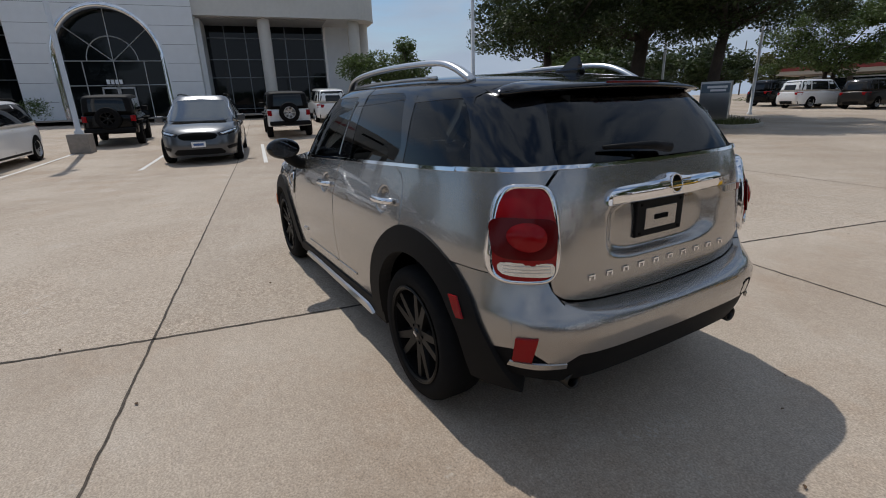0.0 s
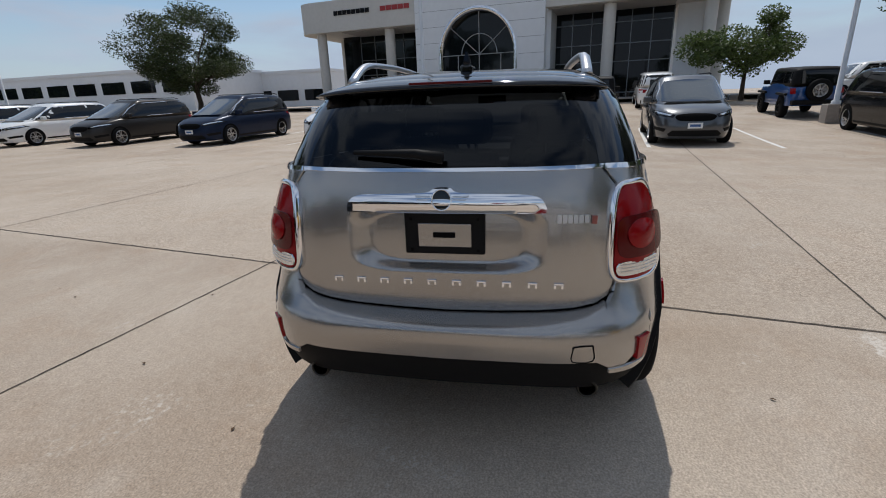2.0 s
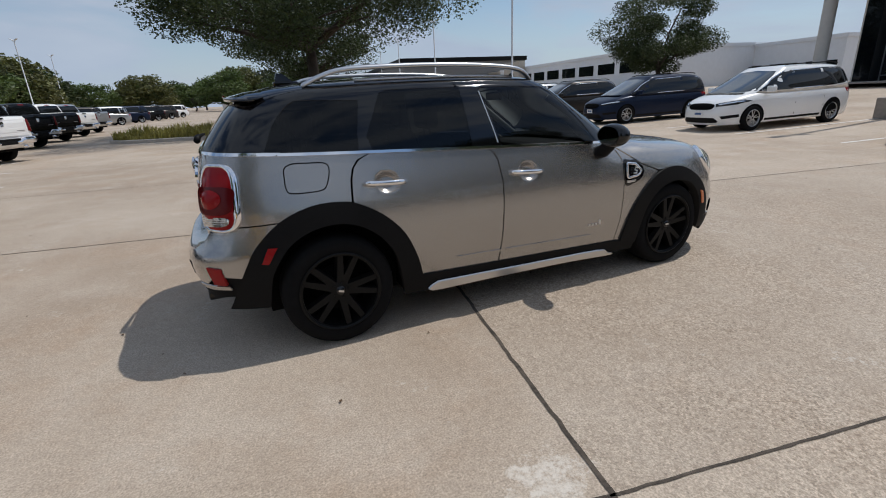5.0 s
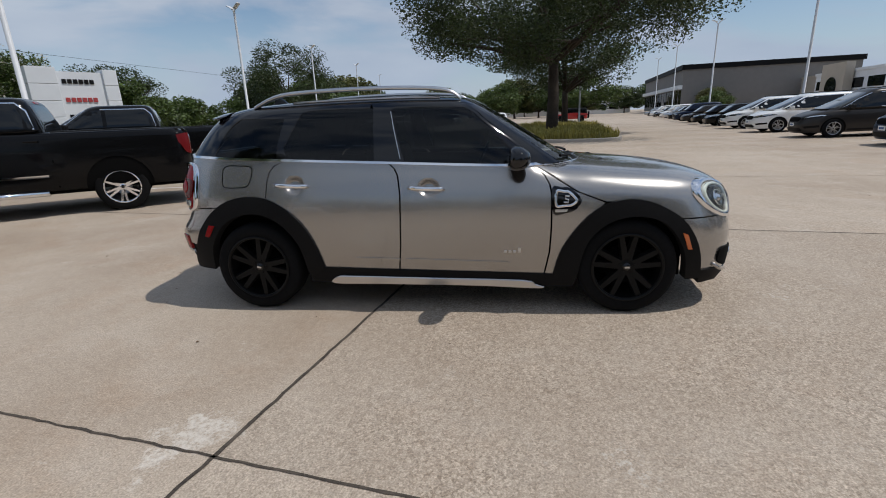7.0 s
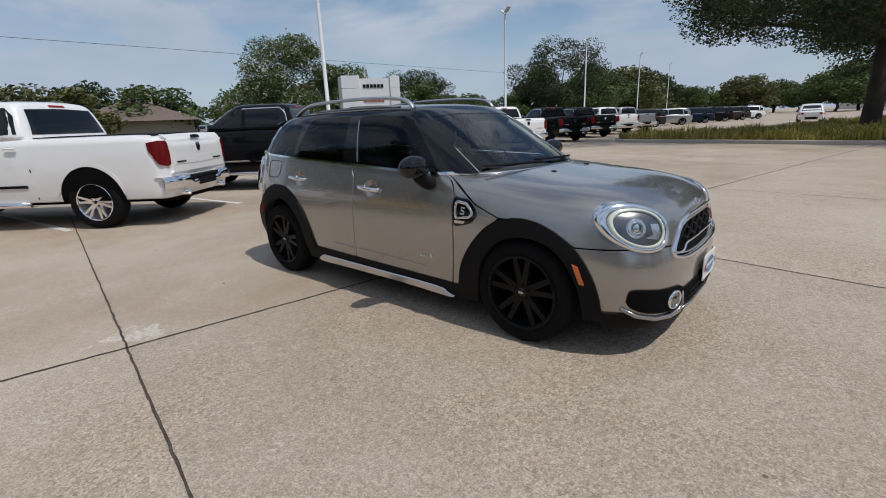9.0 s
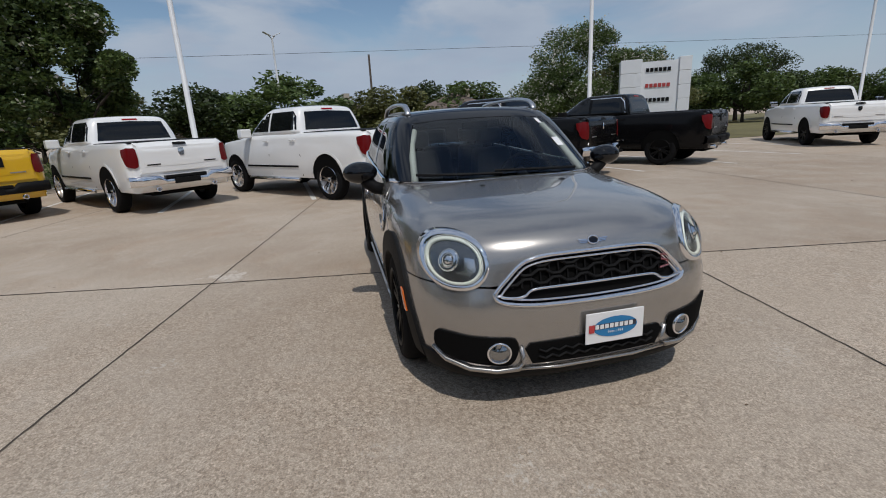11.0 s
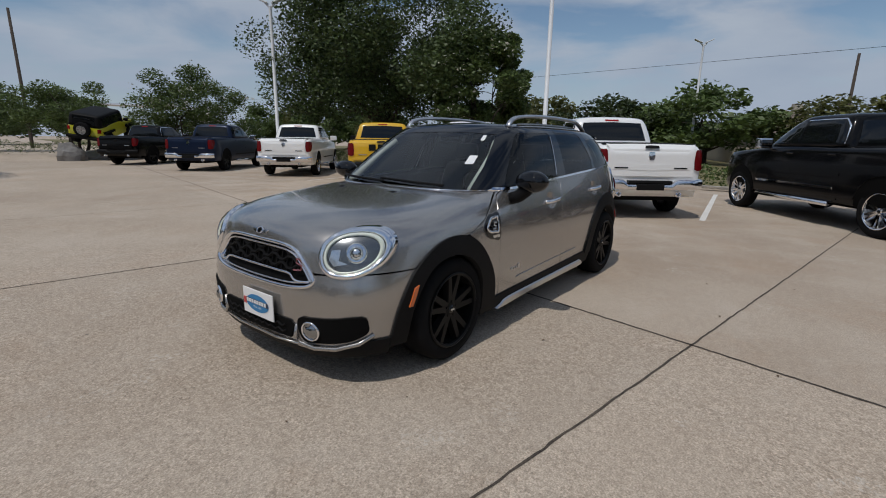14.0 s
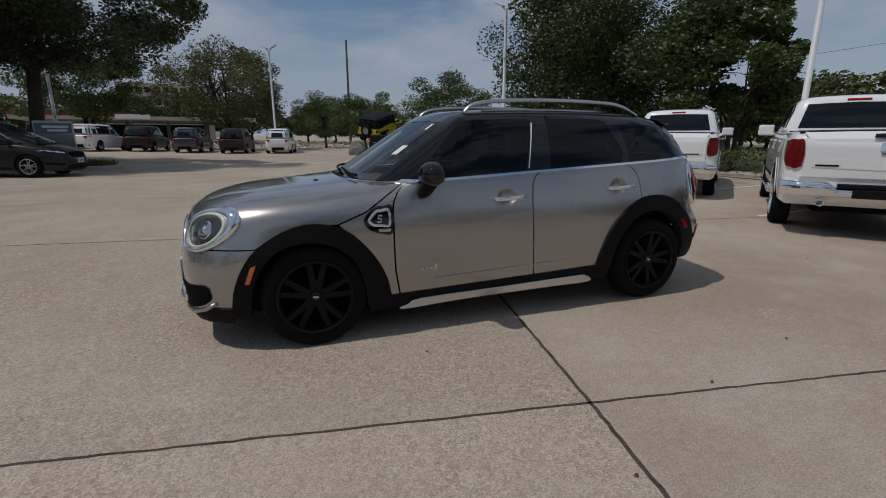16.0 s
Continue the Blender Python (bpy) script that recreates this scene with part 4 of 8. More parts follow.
for s in (1, -1):
    rf = panel("reflector", fP, [("R", [(s * 0.700, 0.560), (s * 0.752, 0.551), (s * 0.750, 0.452), (s * 0.706, 0.458)], 1)], M_RED, rbump, off=0.008, depth=0.02, step=0.03)
    panel("reflector_trim", fP, [("R", [(s * 0.60, 0.452), (s * 0.70, 0.448), (s * 0.755, 0.444), (s * 0.757, 0.424), (s * 0.69, 0.424), (s * 0.60, 0.434)], 1)], M_PAINT, rbump, off=0.006, depth=0.01, step=0.03)
    bm = bmesh.new()
    lathe(bm, [(0.029, 0.14), (0.029, -0.01), (0.034, -0.016), (0.039, -0.01), (0.039, 0.16)], 20, "x", Matrix.Translation((-2.030, s * 0.535, 0.345)))
    bmesh.ops.recalc_face_normals(bm, faces=bm.faces[:])
    part("exhaust_tip", bm, material("dark_chrome", (0.05, 0.048, 0.045), 0.3, 1.0), rbump, "", True)
hatch = spline([(-0.468, 0.49), (-0.466, 0.54), (-0.474, 0.557), (-0.532, 0.561), (-0.540, 0.548), (-0.541, 0.492)], 3)
ring_on("tow_cover_gap", fP, "R", hatch, 0.004, M_DARK, rbump, 1, 0.001, 0.003)
# tail lamps: the outline follows the body, which draws in towards the belt
def lamp_outline(grow, n=40):
    out = []
    for a, b in ellipse(0.0, 0.0, 1.0, 1.0, n, 4.2):
        z = 0.925 + b * (0.180 + grow)
        inner_y, outer_y = 0.578 - grow, float(BW(np.array(z))) * 0.893 + grow * 0.7
        out.append(((inner_y + outer_y) / 2 + a * (outer_y - inner_y) / 2, z))
    return out


def lamp_spot(cy, cz, ry, rz, n=24, p=2.0):
    """An ellipse in the lamp's own slant."""
    return [(a - (b - 0.925) * 0.10, b) for a, b in ellipse(cy, cz, ry, rz, n, p)]


for s in (1, -1):
    flip_y = lambda poly: [(s * a, b) for a, b in poly]
    tl = ring_on("tail_lamp", fB, "R", flip_y(lamp_outline(0.0, 44)), 0.019, M_CHROME, crossover, 1, 0.014, 0.035, "red tail lamp in a chrome ring", lift=0.008)
    lens = panel("lens", fB, [("R", flip_y(lamp_outline(-0.018)), 1)], M_RED, tl, off=0.016, depth=0.012, step=0.02, bulge=0.018)
    panel("lamp_surround", fB, [("R", flip_y(lamp_spot(0.675, 0.915, 0.080, 0.072, 32, 4.5)), 1)], M_REDDK, tl, off=0.033, depth=0.004, step=0.02)
    panel("lamp_core", fB, [("R", flip_y(lamp_spot(0.675, 0.922, 0.048, 0.050, 24)), 1)], M_RED, tl, off=0.037, depth=0.004, step=0.02, bulge=0.012)
    rev = panel("reversing_lens", fB, [("R", flip_y(spline([(0.612, 0.783), (0.612, 0.826), (0.68, 0.830), (0.748, 0.828), (0.745, 0.788), (0.68, 0.780)], 3)), 1)], M_CLEARL, tl, off=0.028, depth=0.006, step=0.02)
    for z0 in (0.794, 0.806, 0.818):
        panel("lens_rib", fB, [("R", flip_y([(0.618, z0), (0.618, z0 + 0.003), (0.742, z0 + 0.003), (0.742, z0)]), 1)], M_SATIN, rev, off=0.0305, depth=0.003, step=0.05)

# wheel-arch cladding, sills, side strips, markers
for s in (1, -1):
    for outer, inner, nm in ((ARCH_R, ARCH_RI, "rear"), (ARCH_F, ARCH_FI, "front")):
        c = panel("arch_cladding", fP, [("y", outer + inner[::-1], s)], M_PLAST, crossover, off=0.016, depth=0.07, step=0.05)
    sill = panel("sill_cladding", fP, [("y", [(-0.86, 0.335), (-0.255, 0.315), (0.80, 0.284), (0.86, 0.28), (1.0, 0.24), (0.98, 0.185), (-0.93, 0.215), (-0.945, 0.30)], s)], M_PLAST, crossover, off=0.010, depth=0.05, step=0.08)
    panel("side_strip", fP, [("y", spline([(-0.755, 0.212), (-0.725, 0.262), (-0.60, 0.266), (0.0, 0.252), (0.62, 0.238), (0.72, 0.205), (0.755, 0.178), (0.3, 0.198), (-0.4, 0.208)], 3), s)], M_SATIN, sill, off=0.026, depth=0.03, step=0.06, label="satin silver sill strip")
    panel("front_marker", fP, [("y", [(1.668, 0.575), (1.70, 0.562), (1.738, 0.462), (1.712, 0.462)], s)], M_AMBER, crossover, off=0.024, depth=0.01, step=0.03)
    panel("rear_marker", fP, [("y", [(-1.735, 0.572), (-1.70, 0.566), (-1.645, 0.648), (-1.692, 0.650)], s)], M_RED, crossover, off=0.024, depth=0.01, step=0.03)

# ---- greenhouse ----
W_FRONT = [(-0.185, 1.082), (-0.282, 1.428), (-0.262, 1.444), (0.0, 1.443), (0.225, 1.432), (0.29, 1.398), (0.40, 1.30), (0.535, 1.158), (0.618, 1.048)]
W_REAR = [(-0.398, 1.090), (-0.415, 1.449), (-0.65, 1.452), (-0.89, 1.449), (-0.945, 1.432), (-0.985, 1.36), (-1.07, 1.20), (-1.045, 1.122)]
W_QUART = [(-1.125, 1.124), (-1.12, 1.21), (-1.075, 1.398), (-1.30, 1.408), (-1.50, 1.412), (-1.555, 1.31), (-1.632, 1.147)]
ROOF_EDGE = curve([-1.8, -1.6, -1.25, -1.0, -0.6, -0.3, 0.08, 0.28, 0.5], [1.43, 1.45, 1.478, 1.487, 1.489, 1.488, 1.477, 1.452, 1.42])
gh = crossover
BELT_END = float(on_form(fB, "R", np.array([(YS, 1.138)]))[0][0, 0])
for s in (1, -1):
    for nm, poly, mat in (("front_window", W_FRONT, M_TINTF), ("rear_window", W_REAR, M_TINT), ("quarter_window", W_QUART, M_TINT)):
        panel(nm, fG, [("y", poly, s)], mat, gh, off=-0.002, depth=0.0, step=0.08)
    re = lambda a, b, n=6: [(x, float(ROOF_EDGE(np.array(x)))) for x in np.linspace(a, b, n)]
    bl = lambda a, b, n=4: [(x, float(BELT(np.array(x))) + 0.012) for x in np.linspace(a, b, n)]
    # pillars and roof rail, all black
    panel("pillar_front", fG, [("y", re(0.30, 0.22, 3) + W_FRONT[4:] + [(0.64, 1.043), (0.80, 1.036), (0.70, 1.13), (0.55, 1.262), (0.42, 1.368)], s)], M_BLACKP, gh, step=0.06)
    panel("pillar_middle", fG, [("y", [(-0.185, 1.082), (-0.282, 1.428), (-0.262, 1.444), (-0.25, 1.484), (-0.44, 1.486), (-0.415, 1.449), (-0.398, 1.090)], s)], M_BLACKP, gh, step=0.06)
    panel("pillar_rear", fG, [("y", [(-1.045, 1.122), (-1.07, 1.20), (-0.985, 1.36), (-0.945, 1.432), (-0.89, 1.449), (-0.90, 1.488), (-1.05, 1.482), (-1.075, 1.398), (-1.12, 1.21), (-1.125, 1.124)], s)], M_BLACKP, gh, step=0.06)
    panel("roof_side", fG, [("y", [(-0.262, 1.444), (0.0, 1.443), (0.225, 1.432)] + re(0.22, -0.25, 5), s), ("y", [(-0.89, 1.449), (-0.65, 1.452), (-0.44, 1.449)] + re(-0.44, -0.90, 5), s), ("y", [(-1.50, 1.412), (-1.30, 1.408), (-1.075, 1.398)] + re(-1.05, -1.56, 6), s)], M_BLACKP, gh, step=0.06)
    dz = np.linspace(1.15, 1.44, 8)
    dx = on_form(fG, "R", np.array([(0.56, z) for z in dz]))[0][:, 0]
    # the corner pillar runs from the quarter window round to the tailgate glass
    cz = np.linspace(1.138, 1.452, 10)
    cy = BG(cz) * 0.93
    cx = on_form(fG, "R", np.stack([cy, cz], 1))[0][:, 0]
    side_edge = [(float(a), float(b)) for a, b in zip(cx, cz)]
    rear_edge_ = [(float(a), float(b)) for a, b in zip(cy, cz)]
    panel("pillar_corner", fG, [("y", W_QUART[4:] + side_edge + [(-1.50, 1.452)], s),
                                ("R", rear_edge_ + [(0.46, 1.452), (0.455, 1.40), (0.49, 1.33), (0.53, 1.23), (0.545, 1.138)], s)], M_BLACKP, gh, step=0.05)
    # bright belt line, round the rear corner too
    panel("corner_chrome", fB, [("R", [(0.556, 1.150), (0.60, 1.148), (0.66, 1.144), (0.72, 1.139), (YS, 1.130), (YS, 1.146), (0.72, 1.155), (0.66, 1.160), (0.60, 1.164), (0.556, 1.166)], s)], M_CHROME, gh, off=0.008, depth=0.02, step=0.05)
    xs = np.linspace(BELT_END, 0.80, 34)
    lo_ = [(x, float(BELT(np.array(x))) - 0.006) for x in xs]
    hi_ = [(x, float(BELT(np.array(x))) + 0.010) for x in xs[::-1]]
    panel("belt_chrome", fB, [("y", lo_ + hi_, s)], M_CHROME, gh, off=0.010, depth=0.02, step=0.1, label="bright chrome belt line")
    bm = bmesh.new()
    tube(bm, [Vector((x, s * (float(BG(np.array(z))) + 0.001), z)) for x, z in ((-0.213, 1.10), (-0.236, 1.20), (-0.262, 1.31), (-0.285, 1.42))], 0.004, 5)
    part("window_bead", bm, M_SATIN, gh)
# roof panel
roof_front = [(0.335 - 0.07 * (abs(y) / 0.6) ** 2.5, y) for y in np.linspace(0.58, -0.58, 15)]
roof_rear = [(-1.70 + 0.09 * (abs(y) / 0.6) ** 3, y) for y in np.linspace(-0.58, 0.58, 15)]
panel("roof", fG, [("z", roof_front + roof_rear, 1)] + both("y", [(x, z) for x, z in zip(np.linspace(0.27, -1.60, 24), on_form(fG, "z", np.array([(x, 0.578) for x in np.linspace(0.27, -1.60, 24)]), 0.95)[0][:, 2])] + [(x, float(ROOF_EDGE(np.array(x))) + 0.002) for x in np.linspace(-1.60, 0.27, 24)]), M_BLACKP, gh, step=0.06, zlo=0.95, label="black gloss roof")
# windscreen with black frit, and header
ws = [(0, 1.032), (0.3, 1.032), (0.55, 1.036), (0.70, 1.040), (0.66, 1.20), (0.60, 1.36), (0.555, 1.435), (0.3, 1.462), (0, 1.468)]
panel("windscreen", fG, [("F", mirror_poly(ws), 1)], M_SCREEN, gh, off=-0.001, depth=0.0, step=0.08).visible_shadow = False
for s in (1, -1):
    panel("pillar_trim", fG, [("F", [(s * 0.70, 1.036), (s * 0.665, 1.20), (s * 0.60, 1.36), (s * 0.55, 1.44), (s * 0.53, 1.43), (s * 0.575, 1.34), (s * 0.635, 1.19), (s * 0.665, 1.036)], 1)], M_BLACKP, gh, off=0.001, depth=0.008, step=0.06)
    panel("pillar_shell", fG, [("F", [(s * 0.70, 1.036), (s * 0.665, 1.20), (s * 0.60, 1.36), (s * 0.55, 1.44), (s * 0.60, 1.452), (s * 0.655, 1.36), (s * 0.715, 1.20), (s * 0.765, 1.036)], 1)], M_BLACKP, gh, off=0.0, depth=0.008, step=0.05)
panel("header", fG, [("F", mirror_poly([(0, 1.44), (0.3, 1.436), (0.53, 1.418), (0.56, 1.455), (0.3, 1.488), (0, 1.494)]), 1)], M_BLACKP, gh, off=0.001, depth=0.01, step=0.06)
# cowl with wipers
bm = bmesh.new()
cw = [(cowl(y) + 0.004, y) for y in np.linspace(0.72, -0.72, 17)]
cv = [[bm.verts.new((x + dx, y, z)) for x, y in cw] for dx, z in ((0.0, 1.018), (-0.07, 1.028), (-0.16, 1.012))]
for a, b in zip(cv, cv[1:]):
    for i in range(len(a) - 1):
        bm.faces.new((a[i], a[i + 1], b[i + 1], b[i]))
part("cowl", bm, M_PLAST, gh)
bm = bmesh.new()
tube(bm, [(cowl(y) + 0.004, y, 1.028 + 0.004 * (1 - (y / 0.74) ** 2)) for y in np.linspace(-0.74, 0.74, 19)], 0.007, 6)
part("cowl_chrome", bm, M_CHROME, gh, "", True)
for y0, y1 in ((0.50, -0.10), (-0.05, -0.62)):
    bm = bmesh.new()
    pts = []
    for k in range(7):
        y = y0 + (y1 - y0) * k / 6
        P, G = on_form(fG, "F", np.array([(y, 1.045 + 0.018 * k / 6)]))
        pts.append(tuple(P[0] + G[0] * 0.02))
    tube(bm, pts, 0.010, 6)
    part("front_wiper", bm, M_PLAST, gh)
# rear window, spoiler, wiper
rw = [(0, 1.165), (0.3, 1.165), (0.545, 1.166), (0.53, 1.23), (0.49, 1.33), (0.455, 1.40), (0.3, 1.425), (0, 1.432)]
rwin = panel("tailgate_window", fG, [("R", mirror_poly(rw), 1)], M_TINT, gh, off=-0.001, depth=0.0, step=0.08)
bm = bmesh.new()
sp_rows = []
for y in np.linspace(-0.585, 0.585, 25):
    k = abs(y) / 0.585
    zt = float(on_form(fG, "z", np.array([(-1.60, y * 0.92)]), 0.95)[0][0, 2])
    xe_, thin = -1.775 + 0.03 * k**2 + 0.06 * k**8, 1 - 0.65 * k**6
    prof = [(-1.58, zt + 0.002), (-1.66, zt - 0.006), (xe_ + 0.04, zt - 0.024 * thin), (xe_, zt - 0.036 * thin), (xe_ + 0.004, zt - 0.048 * thin), (xe_ + 0.03, zt - 0.054 * thin), (-1.655, zt - 0.070 * thin)]
    sp_rows.append([bm.verts.new((a, y, b)) for a, b in prof])
for a, b in zip(sp_rows, sp_rows[1:]):
    for i in range(len(a) - 1):
        bm.faces.new((a[i], a[i + 1], b[i + 1], b[i]))
for r in (sp_rows[0], sp_rows[-1]):
    bm.faces.new(r)
bmesh.ops.recalc_face_normals(bm, faces=bm.faces[:])
spoiler = part("spoiler", bm, M_BLACKP, gh, "black roof spoiler", True)
boxes("brake_light", [(-1.7775, -1.765, -0.16, 0.16, 1.450, 1.459)], M_REDDK, spoiler, bevel=0.003)
bm = bmesh.new()
wp = [on_form(fG, "R", np.array([(y, z)])) for y, z in ((0.0, 1.178), (0.1, 1.190), (0.2, 1.198), (0.34, 1.205))]
tube(bm, [tuple(P[0] + G[0] * o) for (P, G), o in zip(wp, (0.035, 0.04, 0.03, 0.02))], 0.022, 8, 0.008)
part("rear_wiper", bm, M_PLAST, gh, "black rear wiper", True)
bm = bmesh.new()
add_box(bm, -1.46, -1.30, -0.045, 0.005, 1.50, 1.535, 0.01)
part("antenna_foot", bm, M_BLACKP, gh)
bm = bmesh.new()
prof = [(-1.44, 1.515), (-1.26, 1.515), (-1.34, 1.540), (-1.395, 1.585), (-1.432, 1.588), (-1.445, 1.55)]
va = [bm.verts.new((x, -0.020 - 0.020 * (1.61 - z) / 0.1, z)) for x, z in prof]
vb = [bm.verts.new((x, -0.020 + 0.020 * (1.61 - z) / 0.1, z)) for x, z in prof]
bm.faces.new(va)
bm.faces.new(vb[::-1])
for i in range(6):
    bm.faces.new((va[i], vb[i], vb[(i + 1) % 6], va[(i + 1) % 6]))
bmesh.ops.recalc_face_normals(bm, faces=bm.faces[:])
part("antenna_fin", bm, M_BLACKP, gh, "black shark-fin antenna")
# roof rails
for s in (1, -1):
    bm = bmesh.new()
    rp = spline([(-1.36, 1.488), (-1.25, 1.538), (-1.13, 1.570), (-0.95, 1.583), (-0.6, 1.590), (-0.25, 1.585), (0.02, 1.568), (0.14, 1.540), (0.20, 1.490)], 4, False)
    rows = []
    for x, z in rp:
        y = s * (0.525 + 0.02 * math.exp(-((x + 0.6) ** 2)))
        rows.append([bm.verts.new((x, y + a * s, z + b)) for a, b in ((0.028, -0.012), (0.026, 0.004), (0.012, 0.014), (-0.012, 0.012), (-0.02, -0.004), (-0.012, -0.014))])
    for a, b in zip(rows, rows[1:]):
        for i in range(6):
            bm.faces.new((a[i], a[(i + 1) % 6], b[(i + 1) % 6], b[i]))
    bm.faces.new(rows[0])
    bm.faces.new(rows[-1])
    bmesh.ops.recalc_face_normals(bm, faces=bm.faces[:])
    rail = part("roof_rail", bm, M_SATIN, gh, "satin silver roof rail", True)
    bm = bmesh.new()
    tube(bm, [(x, s * 0.545, float(on_form(fG, "z", np.array([(x, 0.545)]), 0.95)[0][0, 2]) + 0.004) for x in np.linspace(-1.05, 0.05, 9)], 0.011, 6)
    part("rail_base", bm, M_SATIN, rail, "", True)
# door mirrors
for s in (1, -1):
    bm = bmesh.new()
    bmesh.ops.create_uvsphere(bm, u_segments=24, v_segments=14, radius=1.0)
    for v in bm.verts:
        x, y, z = v.co
        x = x if x > 0 else max(x, -0.55)
        v.co = Vector((0.585 + x * 0.088, s * (0.985 + 0.124 * y), 1.096 + 0.078 * z))
    mir = part("door_mirror", bm, M_BLACKP, crossover, "rounded black door mirror", True)
    bm = bmesh.new()
    bm.faces.new([bm.verts.new((0.534, s * 0.985 + a, 1.096 + b)) for a, b in ellipse(0, 0, 0.092, 0.06, 24, 2.4)])
    part("mirror_glass", bm, M_MIRROR, mir)
    bm = bmesh.new()
    tube(bm, [(0.60, s * 0.83, 0.965), (0.60, s * 0.89, 0.985), (0.59, s * 0.94, 1.025), (0.58, s * 0.97, 1.075)], 0.045, 10, 0.05)
    part("mirror_stalk", bm, M_PLAST, mir, "", True)

# ---- underbody, interior ----
bm = bmesh.new()
add_box(bm, -1.62, 1.75, -0.56, 0.56, 0.22, 0.52)
add_box(bm, -1.92, -1.60, -0.54, 0.54, 0.36, 0.52)
add_box(bm, -0.90, 0.95, -0.83, 0.83, 0.20, 0.50)
add_box(bm, 1.05, 1.9, -0.58, 0.58, 0.45, 0.80)
add_box(bm, 0.80, 1.02, -0.68, 0.68, 0.45, 0.94)
add_box(bm, -1.86, -1.62, -0.56, 0.56, 0.35, 0.98)
for s in (1, -1):
    add_box(bm, -1.72, -0.92, s * 0.60, s * 0.645, 0.20, 0.84)
    add_box(bm, 0.98, 1.76, s * 0.58, s * 0.63, 0.20, 0.80)
    add_box(bm, -1.40, 0.70, s * 0.755, s * 0.775, 0.80, 1.03)
    add_box(bm, -0.95, 0.95, s * 0.80, s * 0.83, 0.30, 0.90)
    add_box(bm, -1.58, -0.95, s * 0.60, s * 0.76, 0.755, 0.80)
    add_box(bm, 0.99, 1.56, s * 0.58, s * 0.76, 0.705, 0.72)
part("underbody", bm, M_DARK, crossover, "dark underbody and wheel housings")
bm = bmesh.new()
add_box(bm, 0.52, 0.98, -0.74, 0.74, 0.60, 0.985, 0.06)
add_box(bm, 0.34, 0.60, -0.16, 0.16, 0.50, 0.90, 0.04)
part("dashboard", bm, M_CLOTH, crossover)
bm = bmesh.new()
c = Matrix.Translation((0.30, 0.37, 0.98)) @ Matrix.Rotation(radians(-65), 4, "Y")
lathe(bm, [(0.185, 0.0), (0.172, 0.013), (0.160, 0.0), (0.172, -0.013), (0.185, 0.0)], 28, "z", c)
tube(bm, [c @ Vector((0, -0.16, 0)), c @ Vector((0, 0.16, 0))], 0.018, 6)
tube(bm, [c @ Vector((0, 0, 0)), c @ Vector((-0.165, 0, 0))], 0.02, 6)
tube(bm, [c @ Vector((0, 0, 0.02)), c @ Vector((0, 0, -0.25))], 0.045, 8)
part("steering_wheel", bm, M_PLAST, crossover, "", True)
for x0, ys_ in ((-0.28, (0.37, -0.37)), (-1.12, (0.42, 0.0, -0.42))):
    for y0 in ys_:
        bm = bmesh.new()
        w = 0.25 if x0 > -1 else 0.20
        add_box(bm, x0 - 0.02, x0 + 0.50, y0 - w, y0 + w, 0.52, 0.68, 0.05)
        vs = add_box(bm, x0 - 0.14, x0, y0 - w, y0 + w, 0.62, 1.16, 0.05)
        for v in bm.verts:
            if v.co.z > 0.70:
                v.co.x -= (v.co.z - 0.70) * 0.28
                v.co.y = y0 + (v.co.y - y0) * (1 - 0.25 * (v.co.z - 0.7) / 0.46)
        add_box(bm, x0 - 0.30, x0 - 0.20, y0 - 0.13, y0 + 0.13, 1.19, 1.35, 0.04)
        tube(bm, [(x0 - 0.245, y0 - 0.05, 1.14), (x0 - 0.25, y0 - 0.05, 1.21)], 0.008, 5)
        tube(bm, [(x0 - 0.245, y0 + 0.05, 1.14), (x0 - 0.25, y0 + 0.05, 1.21)], 0.008, 5)
        part("seat", bm, M_CLOTH, crossover)
boxes("rear_view_mirror", [(0.22, 0.25, -0.11, 0.11, 1.35, 1.41)], M_PLAST, crossover, bevel=0.01)
for q in (((0.50, 1.20), (0.56, 1.20), (0.545, 1.26), (0.485, 1.26)), ((0.46, 1.37), (0.49, 1.37), (0.475, 1.41), (0.445, 1.41))):
    bm = bmesh.new()
    P, G = on_form(fG, "F", np.array(q))
    bm.faces.new([bm.verts.new(p + g * 0.003) for p, g in zip(P, G)])
    part("windscreen_sticker", bm, M_WHITE, crossover, "white price sticker")
for s in (1, -1):
    bm = bmesh.new()
    P, G = on_form(fG, "F", np.array([(s * a, b) for a, b in ((0.655, 1.06), (0.60, 1.30), (0.545, 1.40))]))
    tube(bm, [tuple(p - g * 0.05) for p, g in zip(P, G)], 0.028, 6)
    part("pillar_lining", bm, M_BELTGREY, crossover, "pale grey pillar lining", True)


